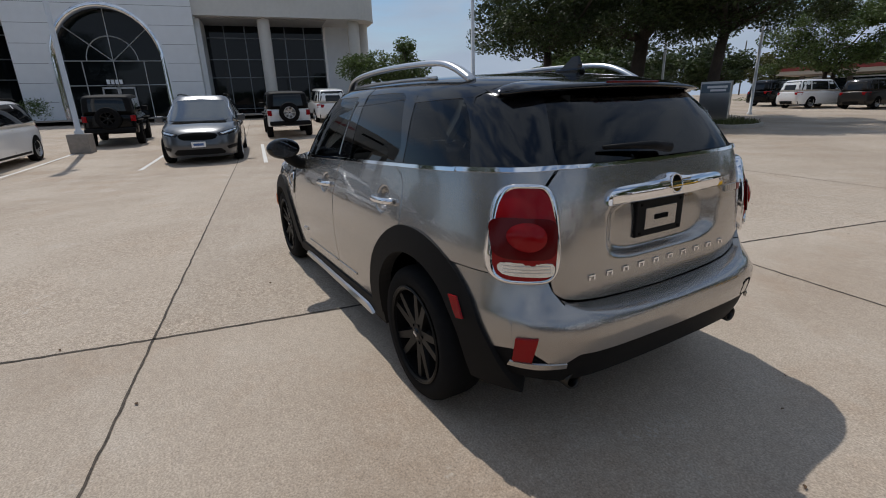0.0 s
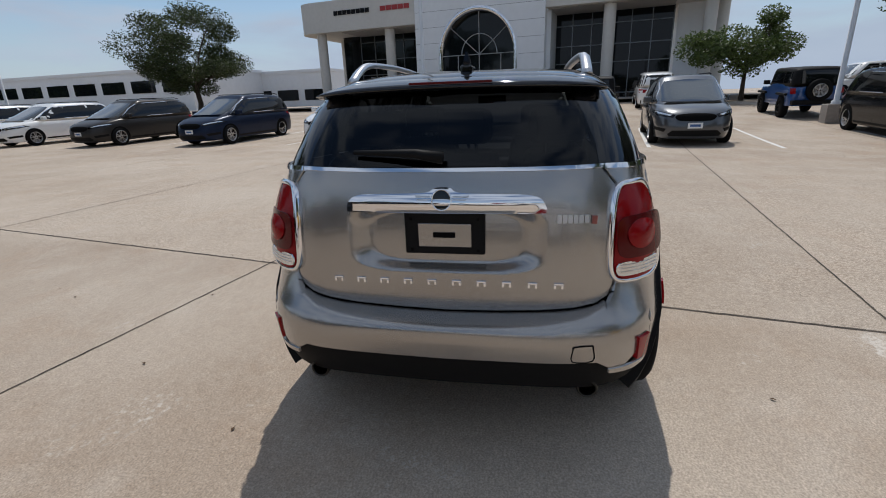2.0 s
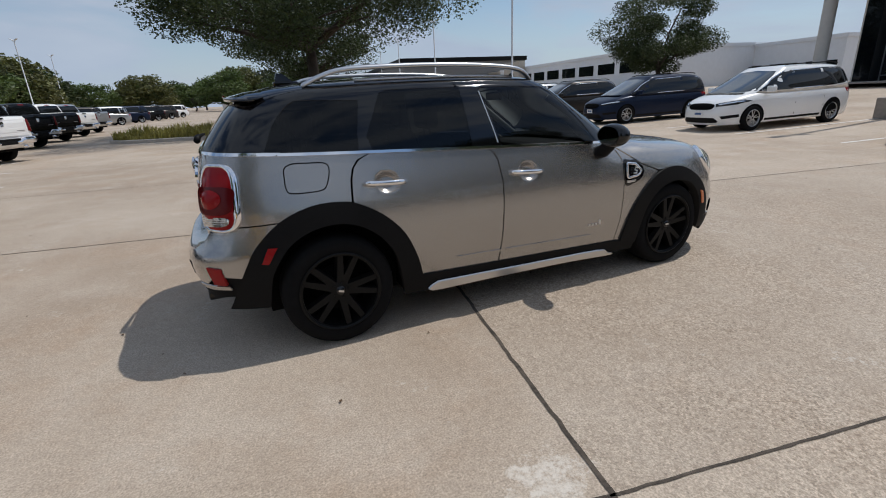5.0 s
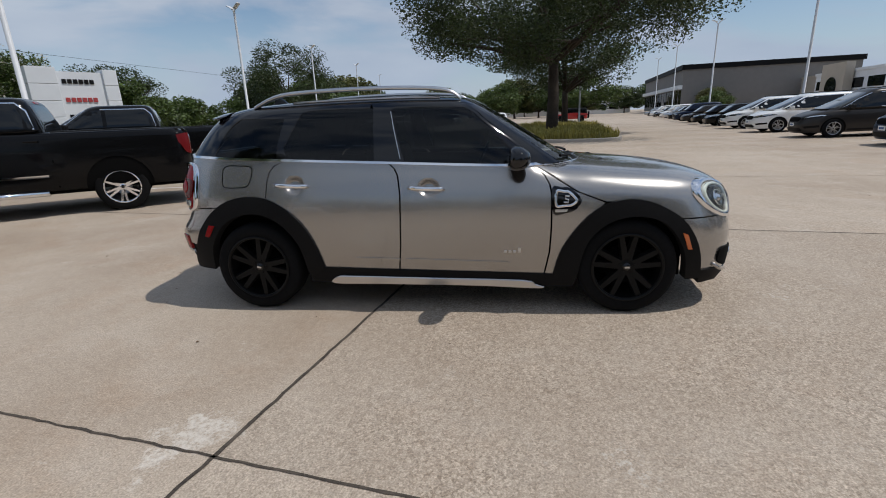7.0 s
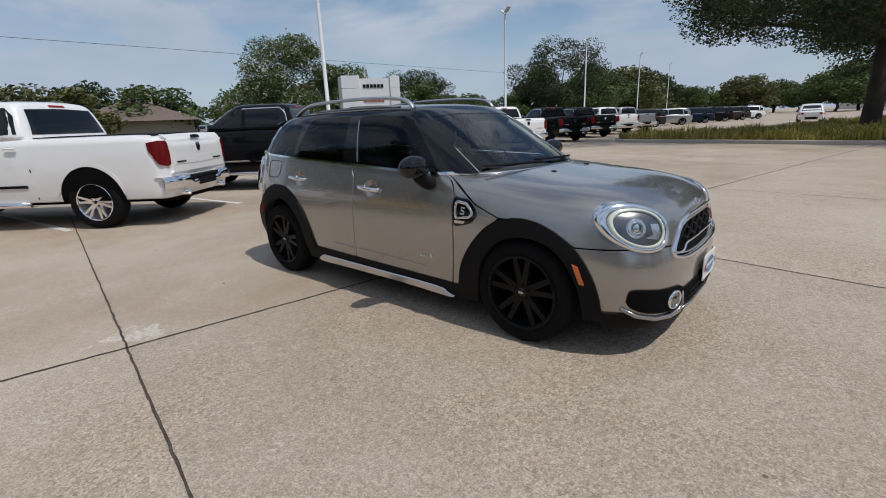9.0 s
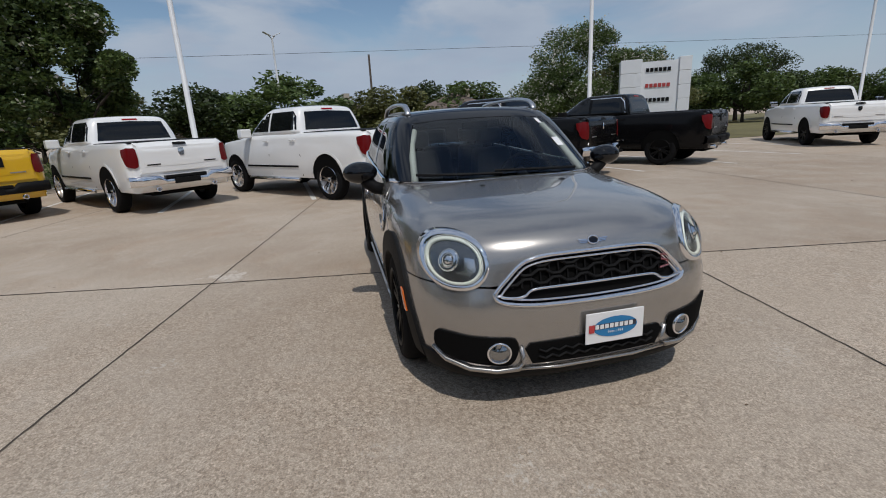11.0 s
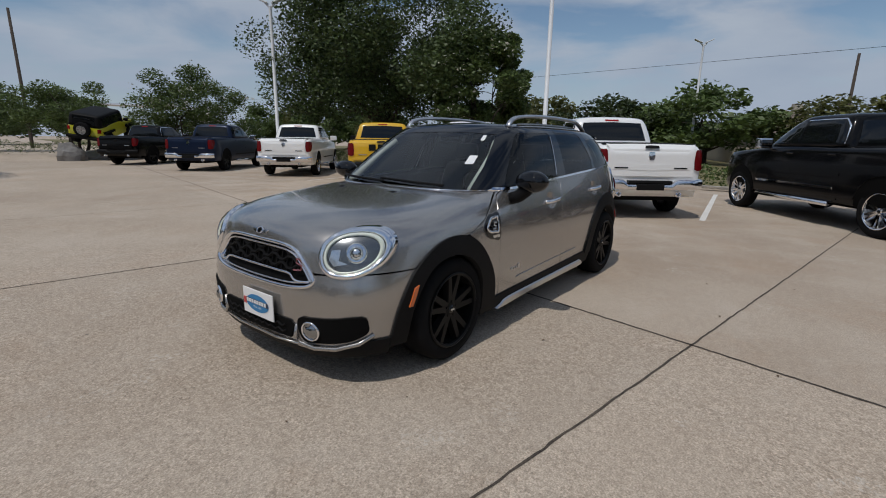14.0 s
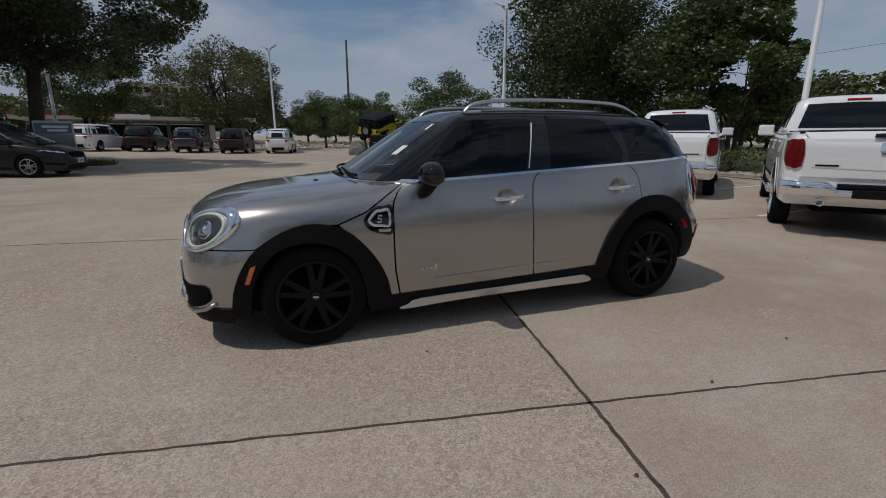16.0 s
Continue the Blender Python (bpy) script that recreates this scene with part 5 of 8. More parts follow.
# ---- wheels ----
def wheel_parts(parent, r, rim_r, width, rim_mat, spokes=10, spoke_w=0.032, cap_mat=None, double=True, bore=0.0):
    """A tyre and a spoked rim about the origin, outer face towards -y."""
    h = width / 2
    bm = bmesh.new()
    lathe(bm, [(rim_r - 0.005, h - 0.01), (rim_r + 0.012, h - 0.002), (r - 0.03, h), (r - 0.008, h - 0.02), (r, h - 0.05), (r, -h + 0.05), (r - 0.008, -h + 0.02), (r - 0.03, -h), (rim_r + 0.012, -h + 0.002), (rim_r - 0.005, -h + 0.012)], 48)
    bmesh.ops.recalc_face_normals(bm, faces=bm.faces[:])
    t = part("tyre", bm, M_RUBBER, parent, "", True)
    bm = bmesh.new()
    lathe(bm, [(rim_r, -h + 0.006), (rim_r - 0.012, -h + 0.004), (rim_r - 0.02, -h + 0.02), (rim_r - 0.03, h - 0.03), (0.02, h - 0.05)], 40)
    # brake disc behind the spokes
    lathe(bm, [(0.0, -0.01), (0.14, -0.01), (0.14, 0.01)], 28)
    bmesh.ops.recalc_face_normals(bm, faces=bm.faces[:])
    part("barrel", bm, M_DARK if rim_mat is M_RIMBLK else M_SATIN, parent, "", True)
    bm = bmesh.new()
    lathe(bm, [(rim_r + 0.004, -h - 0.001), (rim_r - 0.004, -h - 0.006), (rim_r - 0.016, -h + 0.002), (rim_r - 0.018, -h + 0.02)], 48)
    for i in range(spokes):
        a = 2 * math.pi * i / spokes + (0.10 if double and i % 2 else -0.10 if double else 0)
        m = Matrix.Rotation(a, 4, "Y")
        y0, y1 = -h + 0.028, -h + 0.012
        q = [(0.045, -spoke_w * 0.55), (rim_r - 0.012, -spoke_w * 0.42), (rim_r - 0.012, spoke_w * 0.42), (0.045, spoke_w * 0.55)]
        front = [bm.verts.new(m @ Vector((x, y0 + (y1 - y0) * (x / rim_r), z * 0.72))) for x, z in q]
        back = [bm.verts.new(m @ Vector((x, 0.03 + y0, z * 1.1))) for x, z in q]
        bm.faces.new(front)
        for k in range(4):
            bm.faces.new((front[k], back[k], back[(k + 1) % 4], front[(k + 1) % 4]))
    lathe(bm, [(0.0, -h + 0.020), (0.030, -h + 0.020), (0.062, -h + 0.028), (0.07, -h + 0.06)], 24)
    for i in range(5):
        a = 2 * math.pi * i / 5 + 0.3
        lathe(bm, [(0.0, -h + 0.018), (0.008, -h + 0.018), (0.008, -h + 0.03)], 8, "y", Matrix.Translation((0.047 * math.cos(a), 0, 0.047 * math.sin(a))))
    bmesh.ops.recalc_face_normals(bm, faces=bm.faces[:])
    rim = part("rim", bm, rim_mat, parent)
    bm = bmesh.new()
    lathe(bm, [(0.0, -h + 0.012), (0.022, -h + 0.013), (0.028, -h + 0.020)], 20)
    bmesh.ops.recalc_face_normals(bm, faces=bm.faces[:])
    part("hub_cap", bm, cap_mat or M_BLACKP, parent, "", True)
    return t


def wheel_at(parent, x, y, z, *args, **kw):
    w = new("wheel")
    w.parent = parent
    w.matrix_basis = pose(x, y, z, 0, 0, 0 if y < 0 else 180)
    wheel_parts(w, *args, **kw)
    return w


first = wheel_at(crossover, 1.335, -0.775, 0.332, 0.332, 0.238, 0.215, M_RIMBLK, 10, 0.052)
boxes("cap_bar", [(-0.016, 0.016, -0.098, -0.0935, -0.006, 0.006)], M_SATIN, first)
for x, y in ((1.335, 0.775), (-1.335, 0.775), (-1.335, -0.775)):
    copy_thing(first, pose(x, y, 0.332, 0, 17 if x < 0 else 5, 0 if y < 0 else 180))

# ---- parked vehicles ----
def shell(name, f, box, centre, res, mat, parent, label="", lo_cut=None):
    """A closed body mesh of a form, sampled from a box round it."""
    (x0, x1), (y0, y1), (z0, z1) = box
    nx, ny, nz = (max(2, int(d / res)) for d in (x1 - x0, y1 - y0, z1 - z0))
    index, pts, faces = {}, [], []

    def vid(i, j, k):
        if (i, j, k) not in index:
            index[(i, j, k)] = len(pts)
            pts.append((x0 + (x1 - x0) * i / nx, y0 + (y1 - y0) * j / ny, z0 + (z1 - z0) * k / nz))
        return index[(i, j, k)]
    for i in range(nx):
        for j in range(ny):
            for k in (0, nz):
                q = [vid(i, j, k), vid(i + 1, j, k), vid(i + 1, j + 1, k), vid(i, j + 1, k)]
                faces.append(q if k else q[::-1])
    for i in range(nx):
        for k in range(nz):
            for j in (0, ny):
                q = [vid(i, j, k), vid(i + 1, j, k), vid(i + 1, j, k + 1), vid(i, j, k + 1)]
                faces.append(q if j == 0 else q[::-1])
    for j in range(ny):
        for k in range(nz):
            for i in (0, nx):
                q = [vid(i, j, k), vid(i, j + 1, k), vid(i, j + 1, k + 1), vid(i, j, k + 1)]
                faces.append(q if i else q[::-1])
    P = np.array(pts)
    c = np.array(centre)
    d = (P - c) * 1.6
    lo, hi = np.zeros(len(P)), np.ones(len(P))
    zmin = z0
    for _ in range(30):
        mid = (lo + hi) / 2
        X = c + d * mid[:, None]
        ins = (f(X[:, 0], X[:, 1], np.maximum(X[:, 2], zmin)) < 0) & (X[:, 2] > zmin)
        lo, hi = np.where(ins, mid, lo), np.where(ins, hi, mid)
    X = c + d * lo[:, None]
    me = bpy.data.meshes.new(name)
    me.from_pydata(X.tolist(), [], faces)
    me.polygons.foreach_set("use_smooth", [True] * len(me.polygons))
    e = 1e-3
    x, y, z = X.T
    g = np.stack([f(x + e, y, z) - f(x - e, y, z), f(x, y + e, z) - f(x, y - e, z), f(x, y, z + e) - f(x, y, z - e)], 1)
    g /= np.maximum(np.linalg.norm(g, axis=1, keepdims=True), 1e-9)
    low = z < zmin + 0.01
    g[low] = (0, 0, -1)
    me.normals_split_custom_set_from_vertices(g.tolist())
    me.materials.append(mat)
    ob = new(name, me)
    ob.parent = parent
    if label:
        ob["label"] = label
    return ob


def car_paint(name, color, metal=0.3, rough=0.3):
    return material(name, color, rough, metal, 1.0 if max(color) > 0.06 else 0.12, spec=0.5 if max(color) > 0.06 else 0.14)


P_WHITE = car_paint("white_paint", (0.86, 0.86, 0.85), 0.0)
P_BLACK = car_paint("black_paint", (0.005, 0.005, 0.0055), 0.0, 0.15)
P_NAVY = car_paint("navy_paint", (0.010, 0.018, 0.042), 0.2)
P_GREY = car_paint("graphite_paint", (0.075, 0.080, 0.088), 0.5)
P_BROWN = car_paint("dark_brown_paint", (0.045, 0.042, 0.040), 0.4)
P_YELLOW = car_paint("yellow_paint", (0.72, 0.42, 0.01), 0.0)
P_LIME = car_paint("lime_yellow_paint", (0.62, 0.60, 0.02), 0.0)
P_BLUE = car_paint("blue_paint", (0.01, 0.075, 0.26), 0.2)
P_RED = car_paint("red_paint", (0.42, 0.02, 0.015), 0.1)
P_SILVER = car_paint("silver_paint", (0.42, 0.43, 0.44), 0.7)
M_WIN = material("dark_car_glass", (0.006, 0.007, 0.008), 0.04, 0.0, 0.2, spec=0.4)
M_WINL = material("grey_car_glass", (0.025, 0.032, 0.035), 0.03, 0.0, 1.0)
M_ALLOY = material("bright_alloy", (0.55, 0.55, 0.56), 0.3, 0.9)
M_TAILD = material("deep_red_lamp", (0.13, 0.006, 0.007), 0.18, 0.0, 0.0, spec=0.25)

WHEEL_PROTO, PROTO = {}, {}


def repeat(key, paint, label, m):
    """A further vehicle of a kind already built, in its own paint; None for the first one."""
    if key not in PROTO:
        return None
    src, old = PROTO[key]
    c = copy_thing(src, m)
    c["label"] = label
    for o in c.children_recursive:
        if o.type == "MESH" and o.data.materials[0] == old:
            o.material_slots[0].link = "OBJECT"
            o.material_slots[0].material = paint
    return c


def vehicle_wheels(parent, xf, xr, y, r, rim_r, mat, spokes=10, key="", z=None, double=True, sw=0.036):
    """Four wheels; the meshes are shared between vehicles of one kind."""
    for x, s in ((xf, 1), (xf, -1), (xr, 1), (xr, -1)):
        m = pose(x, s * y, z or r, 0, random.uniform(0, 60), 180 if s > 0 else 0)
        if key in WHEEL_PROTO:
            w = copy_thing(WHEEL_PROTO[key], m)
            w.parent = parent
        else:
            w = wheel_at(parent, x, s * y, z or r, r, rim_r, 0.24, mat, spokes, sw, None, double)
            WHEEL_PROTO[key] = w


# The body shells are uncut: flat dark sheets paint in the wheel wells' shade.
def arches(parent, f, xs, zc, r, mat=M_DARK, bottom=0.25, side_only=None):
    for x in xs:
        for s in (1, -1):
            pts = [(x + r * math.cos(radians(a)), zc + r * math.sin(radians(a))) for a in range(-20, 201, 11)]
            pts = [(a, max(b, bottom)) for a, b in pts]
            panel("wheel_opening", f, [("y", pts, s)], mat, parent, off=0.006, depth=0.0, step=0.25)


def mirrored(parent, f, axis, name, poly, mat, off=0.006, step=0.2, label="", depth=0.01):
    """The same part on both sides of a vehicle, each an object."""
    for s in (1, -1):
        if axis == "y":
            panel(name, f, [("y", poly, s)], mat, parent, off=off, depth=depth, step=step, label=label)
        else:
            panel(name, f, [(axis, [(s * a, b) for a, b in poly], 1)], mat, parent, off=off, depth=depth, step=step, label=label)


def side_mirrors(parent, x, y, z, mat, sc=1.0):
    for s in (1, -1):
        bm = bmesh.new()
        add_box(bm, x - 0.07 * sc, x + 0.09 * sc, s * y - 0.11 * sc, s * y + 0.11 * sc, z - 0.08 * sc, z + 0.09 * sc, 0.03)
        tube(bm, [(x + 0.02, s * (y - 0.2), z - 0.1), (x + 0.02, s * (y - 0.05), z - 0.02)], 0.03, 6)
        part("door_mirror", bm, mat, parent)


def minivan(paint, label, m, rim=M_ALLOY):
    key = ("minivan",)
    again = repeat(key, paint, label, m)
    if again:
        return again
    v = tagged(empty("minivan", m), label, "minivan", "parked minivans")
    PROTO[key] = (v, paint)
    lo = shape(curve([0.1, 0.25, 0.5, 0.75, 0.95, 1.3], [2.38, 2.48, 2.53, 2.47, 2.42, 2.40]), curve([0.1, 0.3, 0.6, 0.9, 1.3], [2.55, 2.62, 2.65, 2.62, 2.56]),
               curve([0.1, 0.25, 0.5, 0.8, 0.95, 1.1, 1.3], [0.9, 0.96, 0.995, 1.0, 0.985, 0.955, 0.92]),
               curve([-2.8, 0.7, 1.1, 1.35, 1.6, 2.0, 2.4, 2.7], [1.16, 1.16, 1.15, 1.12, 1.08, 1.01, 0.90, 0.78]), 4.2, 6.0, 0.5, 9.0, 0.04, 0.95)
    up = shape(curve([0.95, 1.08, 1.4, 1.65, 1.9], [1.98, 1.72, 1.0, 0.45, -0.0 + 0.05]), curve([0.95, 1.1, 1.4, 1.7, 1.9], [2.62, 2.58, 2.48, 2.30, 2.1]),
               curve([0.95, 1.1, 1.3, 1.5, 1.65, 1.9], [0.965, 0.945, 0.89, 0.82, 0.76, 0.64]),
               curve([-2.7, -2.2, -1.2, 0, 0.6, 1.5, 2.2], [1.64, 1.71, 1.77, 1.775, 1.75, 1.6, 1.4]), 4.0, 6.0, 0.9, 14.0, 0.03, 0.75)
    shell("body", lo, ((-2.7, 2.6), (-1.02, 1.02), (0.2, 1.25)), (0, 0, 0.6), 0.13, paint, v)
    shell("cabin", up, ((-2.7, 1.95), (-0.98, 0.98), (1.02, 1.8)), (-0.3, 0, 1.1), 0.13, paint, v)
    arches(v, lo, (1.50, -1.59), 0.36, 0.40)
    mirrored(v, up, "y", "front_window", [(0.0, 1.12), (0.02, 1.60), (0.35, 1.58), (0.75, 1.40), (1.20, 1.12)], M_WIN)
    mirrored(v, up, "y", "sliding_window", [(-1.15, 1.13), (-1.12, 1.63), (-0.08, 1.61), (-0.1, 1.12)], M_WIN)
    mirrored(v, up, "y", "quarter_window", [(-2.30, 1.20), (-2.15, 1.50), (-2.0, 1.61), (-1.22, 1.63), (-1.25, 1.13)], M_WIN)
    panel("windscreen", up, [("F", mirror_poly([(0, 1.10), (0.6, 1.10), (0.82, 1.12), (0.70, 1.50), (0.62, 1.62), (0, 1.66)]), 1)], M_WINL, v, off=0.005, depth=0.0, step=0.12)
    BAND = [(1.27, 1.095), (0.98, 1.27), (0.76, 1.42), (0.36, 1.605), (0.0, 1.63), (-1.1, 1.655), (-2.0, 1.635), (-2.2, 1.53), (-2.37, 1.17), (-1.2, 1.105), (0.0, 1.095)]
    for s in (1, -1):
        panel("window_band", up, [("y", BAND, s)], M_BLACKP, v, off=0.003, depth=0.0, step=0.25)
        ring_on("window_chrome", up, "y", BAND, 0.020, M_CHROME, v, s, 0.007, 0.01)
    panel("rear_window", up, [("R", mirror_poly([(0, 1.15), (0.7, 1.15), (0.62, 1.55), (0, 1.58)]), 1)], M_WIN, v, off=0.005, depth=0.0, step=0.2)
    mirrored(v, lo, "F", "lamp_housing", [(0.47, 0.805), (0.90, 0.90), (0.955, 0.85), (0.86, 0.775), (0.52, 0.735)], M_BLACKP, 0.008, 0.1)
    mirrored(v, lo, "F", "headlamp", [(0.54, 0.800), (0.89, 0.880), (0.925, 0.850), (0.60, 0.775)], M_CLEARL, 0.013, 0.1)
    panel("grille", lo, [("F", mirror_poly(spline([(0, 0.83), (0.30, 0.82), (0.46, 0.78), (0.45, 0.71), (0.34, 0.655), (0, 0.645)], 2, False)), 1)], M_DARK, v, off=0.008, depth=0.01, step=0.1)
    panel("lower_grille", lo, [("F", mirror_poly([(0, 0.42), (0.52, 0.42), (0.62, 0.33), (0.58, 0.28), (0, 0.27)]), 1)], M_PLAST, v, off=0.008, depth=0.01, step=0.1)
    mirrored(v, lo, "F", "fog_recess", [(0.66, 0.46), (0.90, 0.50), (0.90, 0.42), (0.70, 0.38)], M_PLAST, 0.008, 0.1)
    bm = bmesh.new()
    add_box(bm, 2.53, 2.55, -0.17, 0.17, 0.47, 0.61, 0.004)
    pl = part("front_plate", bm, M_WHITE, v)
    boxes("print_bar", [(2.551, 2.553, -0.12, 0.12, 0.51, 0.57)], material("plate_print", (0.05, 0.12, 0.3), 0.5), pl)
    mirrored(v, lo, "R", "tail_lamp", [(0.45, 0.98), (0.90, 1.0), (0.92, 0.90), (0.48, 0.90)], M_RED, 0.008, 0.1)
    mirrored(v, lo, "y", "sill_moulding", [(-1.12, 0.27), (-1.12, 0.33), (1.05, 0.33), (1.05, 0.27)], M_PLAST, 0.006, 0.5)
    mirrored(v, lo, "y", "door_gap", [(-0.06, 0.36), (-0.05, 1.09), (-0.038, 1.09), (-0.046, 0.36)], M_DARK, 0.002, 0.5, depth=0.0)
    mirrored(v, lo, "y", "slide_gap", [(-1.19, 0.55), (-1.18, 1.09), (-1.168, 1.09), (-1.176, 0.55)], M_DARK, 0.002, 0.5, depth=0.0)
    for s in (1, -1):
        bm = bmesh.new()
        tube(bm, [(-0.28, s * 1.005, 0.98), (-0.1, s * 1.01, 0.985)], 0.014, 6)
        part("door_handle", bm, paint, v)
        bm = bmesh.new()
        tube(bm, [(0.1, s * 0.62, 1.775), (-0.1, s * 0.62, 1.80), (-1.8, s * 0.62, 1.79), (-2.0, s * 0.62, 1.745)], 0.018, 6)
        part("roof_rail", bm, M_PLAST, v)
    side_mirrors(v, 1.02, 1.06, 1.14, paint)
    vehicle_wheels(v, 1.50, -1.59, 0.875, 0.36, 0.24, rim, 10, "van%d" % (rim is M_ALLOY), z=0.36)
    return v


def pickup(paint, label, m, rim=M_CHROME, bumper=M_CHROME, crest=M_CHROME):
    key = ("pickup", rim.name, bumper.name, paint is P_BLACK)
    again = repeat(key, paint, label, m)
    if again:
        return again
    v = tagged(empty("pickup_truck", m), label, "pickup truck", "parked pickup trucks")
    PROTO[key] = (v, paint)
    top = curve([-3.3, -0.9, 0.9, 1.3, 1.6, 2.2, 2.8, 3.1], [1.39, 1.39, 1.385, 1.36, 1.32, 1.28, 1.20, 1.05])
    lo = shape(curve([0.3, 0.5, 0.8, 1.1, 1.5], [2.75, 2.86, 2.88, 2.84, 2.78]), curve([0.3, 0.6, 1.0, 1.5], [2.93, 2.97, 2.98, 2.96]),
               curve([0.3, 0.5, 0.8, 1.05, 1.25, 1.5], [0.93, 0.985, 1.01, 1.005, 0.985, 0.96]), top, 6.0, 18.0, 0.6, 22.0, 0.01, 0.95)
    up = shape(curve([1.2, 1.35, 1.9, 2.2], [1.62, 1.45, 0.62, 0.2]), curve([1.2, 1.4, 1.9, 2.2], [0.93, 0.90, 0.74, 0.62]),
               curve([1.2, 1.4, 1.7, 1.92, 2.2], [0.96, 0.935, 0.85, 0.77, 0.66]), curve([-1.4, -0.7, 0, 0.5, 1.2, 2.0], [1.90, 1.955, 1.965, 1.95, 1.8, 1.5]), 5.0, 10.0, 1.15, 16.0, 0.03, 0.75)
    shell("body", lo, ((-3.0, 2.9), (-1.03, 1.03), (0.42, 1.4)), (0, 0, 0.9), 0.11, paint, v)
    shell("cab", up, ((-1.0, 1.55), (-0.98, 0.98), (1.33, 2.0)), (0.05, 0, 1.45), 0.11, paint, v)
    bm = bmesh.new()
    add_box(bm, -2.85, 2.7, -0.62, 0.62, 0.34, 0.50, 0.03)
    part("chassis", bm, M_DARK, v)
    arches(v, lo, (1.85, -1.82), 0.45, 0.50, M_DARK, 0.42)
    mirrored(v, up, "y", "front_window", [(0.28, 1.44), (0.28, 1.84), (0.62, 1.82), (1.02, 1.52), (1.12, 1.44)], M_WIN)
    mirrored(v, up, "y", "rear_door_window", [(-0.78, 1.45), (-0.72, 1.72), (-0.60, 1.84), (0.20, 1.84), (0.20, 1.44)], M_WIN)
    if paint is P_BLACK:
        for s in (1, -1):
            ring_on("window_chrome", up, "y", [(-0.80, 1.43), (-0.74, 1.73), (-0.61, 1.86), (0.25, 1.86), (0.64, 1.84), (1.04, 1.53), (1.16, 1.42)], 0.022, M_CHROME, v, s, 0.008, 0.01)
    panel("windscreen", up, [("F", mirror_poly([(0, 1.42), (0.7, 1.43), (0.82, 1.46), (0.70, 1.80), (0, 1.86)]), 1)], M_WINL, v, off=0.005, depth=0.0, step=0.2)
    panel("rear_window", up, [("R", mirror_poly([(0, 1.44), (0.74, 1.44), (0.64, 1.82), (0, 1.84)]), 1)], M_WIN, v, off=0.005, depth=0.0, step=0.2)
    panel("stop_light", up, [("R", mirror_poly([(0, 1.862), (0.15, 1.862), (0.15, 1.895), (0, 1.895)]), 1)], M_RED, v, off=0.006, depth=0.01, step=0.3)
    panel("bed_cover", lo, [("z", [(-2.84, -0.86), (-2.84, 0.86), (-0.98, 0.86), (-0.98, -0.86)], 1)], M_PLAST, v, off=0.012, depth=0.02, step=0.5, zlo=0.7, label="black bed cover")
    gate = panel("tailgate", lo, [("R", mirror_poly(spline([(0, 0.795), (0.75, 0.80), (0.775, 0.83), (0.775, 1.30), (0.75, 1.345), (0, 1.355)], 2, False)), 1)], paint, v, off=0.022, depth=0.03, step=0.2)
    panel("gate_crease", lo, [("R", mirror_poly([(0, 0.90), (0.70, 0.92), (0.70, 1.04), (0, 1.0)]), 1)], paint, gate, off=0.028, depth=0.008, step=0.3)
    panel("gate_crest", lo, [("R", [(-0.05, 1.23), (0.05, 1.23), (0.058, 1.15), (0.035, 1.09), (-0.035, 1.09), (-0.058, 1.15)], 1)], crest, gate, off=0.034, depth=0.012, step=0.3)
    if paint is P_YELLOW:
        for i in range(3):
            y0 = 0.36 - 0.26 * i
            panel("gate_lettering_bar", lo, [("R", [(y0 - 0.20, 1.06), (y0, 1.06), (y0, 1.24), (y0 - 0.20, 1.24)], 1)], M_PLAST, gate, off=0.036, depth=0.008, step=0.3)
    panel("gate_handle", lo, [("R", mirror_poly([(0, 1.29), (0.13, 1.29), (0.12, 1.325), (0, 1.33)]), 1)], M_PLAST, gate, off=0.03, depth=0.008, step=0.3)
    for y0 in (0.42, -0.66):
        panel("gate_lettering_bar", lo, [("R", [(y0, 0.935), (y0 + 0.24, 0.935), (y0 + 0.24, 0.958), (y0, 0.958)], 1)], M_SATIN if paint is not P_WHITE else M_PLAST, gate, off=0.034, depth=0.006, step=0.3)
    mirrored(v, lo, "R", "tail_lamp", spline([(0.80, 0.93), (0.80, 1.24), (0.86, 1.27), (0.965, 1.25), (0.97, 1.0), (0.93, 0.92)], 2), M_TAILD, 0.02, 0.06)
    # bumper with end caps and a plate recess
    bm = bmesh.new()
    rows = []
    for y in np.linspace(-1.0, 1.0, 21):
        k = abs(y)
        dx = 0.0 if k < 0.72 else 0.12 * ((k - 0.72) / 0.28) ** 2
        zt = 0.74 if k > 0.42 else 0.66
        rows.append([bm.verts.new((a, y, b)) for a, b in ((-2.93 + dx, zt + 0.01), (-3.06 + dx, zt), (-3.09 + dx, zt - 0.06), (-3.07 + dx, 0.56), (-2.95 + dx, 0.54))])
    for a, b in zip(rows, rows[1:]):
        for i in range(4):
            bm.faces.new((a[i], a[i + 1], b[i + 1], b[i]))
    bmesh.ops.recalc_face_normals(bm, faces=bm.faces[:])
    bp = part("rear_bumper", bm, bumper, v, "", True)
    boxes("step_pad", [(-3.075, -2.95, -0.40, 0.40, 0.665, 0.72)], M_PLAST, bp, bevel=0.01)
    boxes("plate_recess", [(-3.10, -3.06, -0.25, 0.25, 0.55, 0.66)], M_PLAST, bp, bevel=0.01)
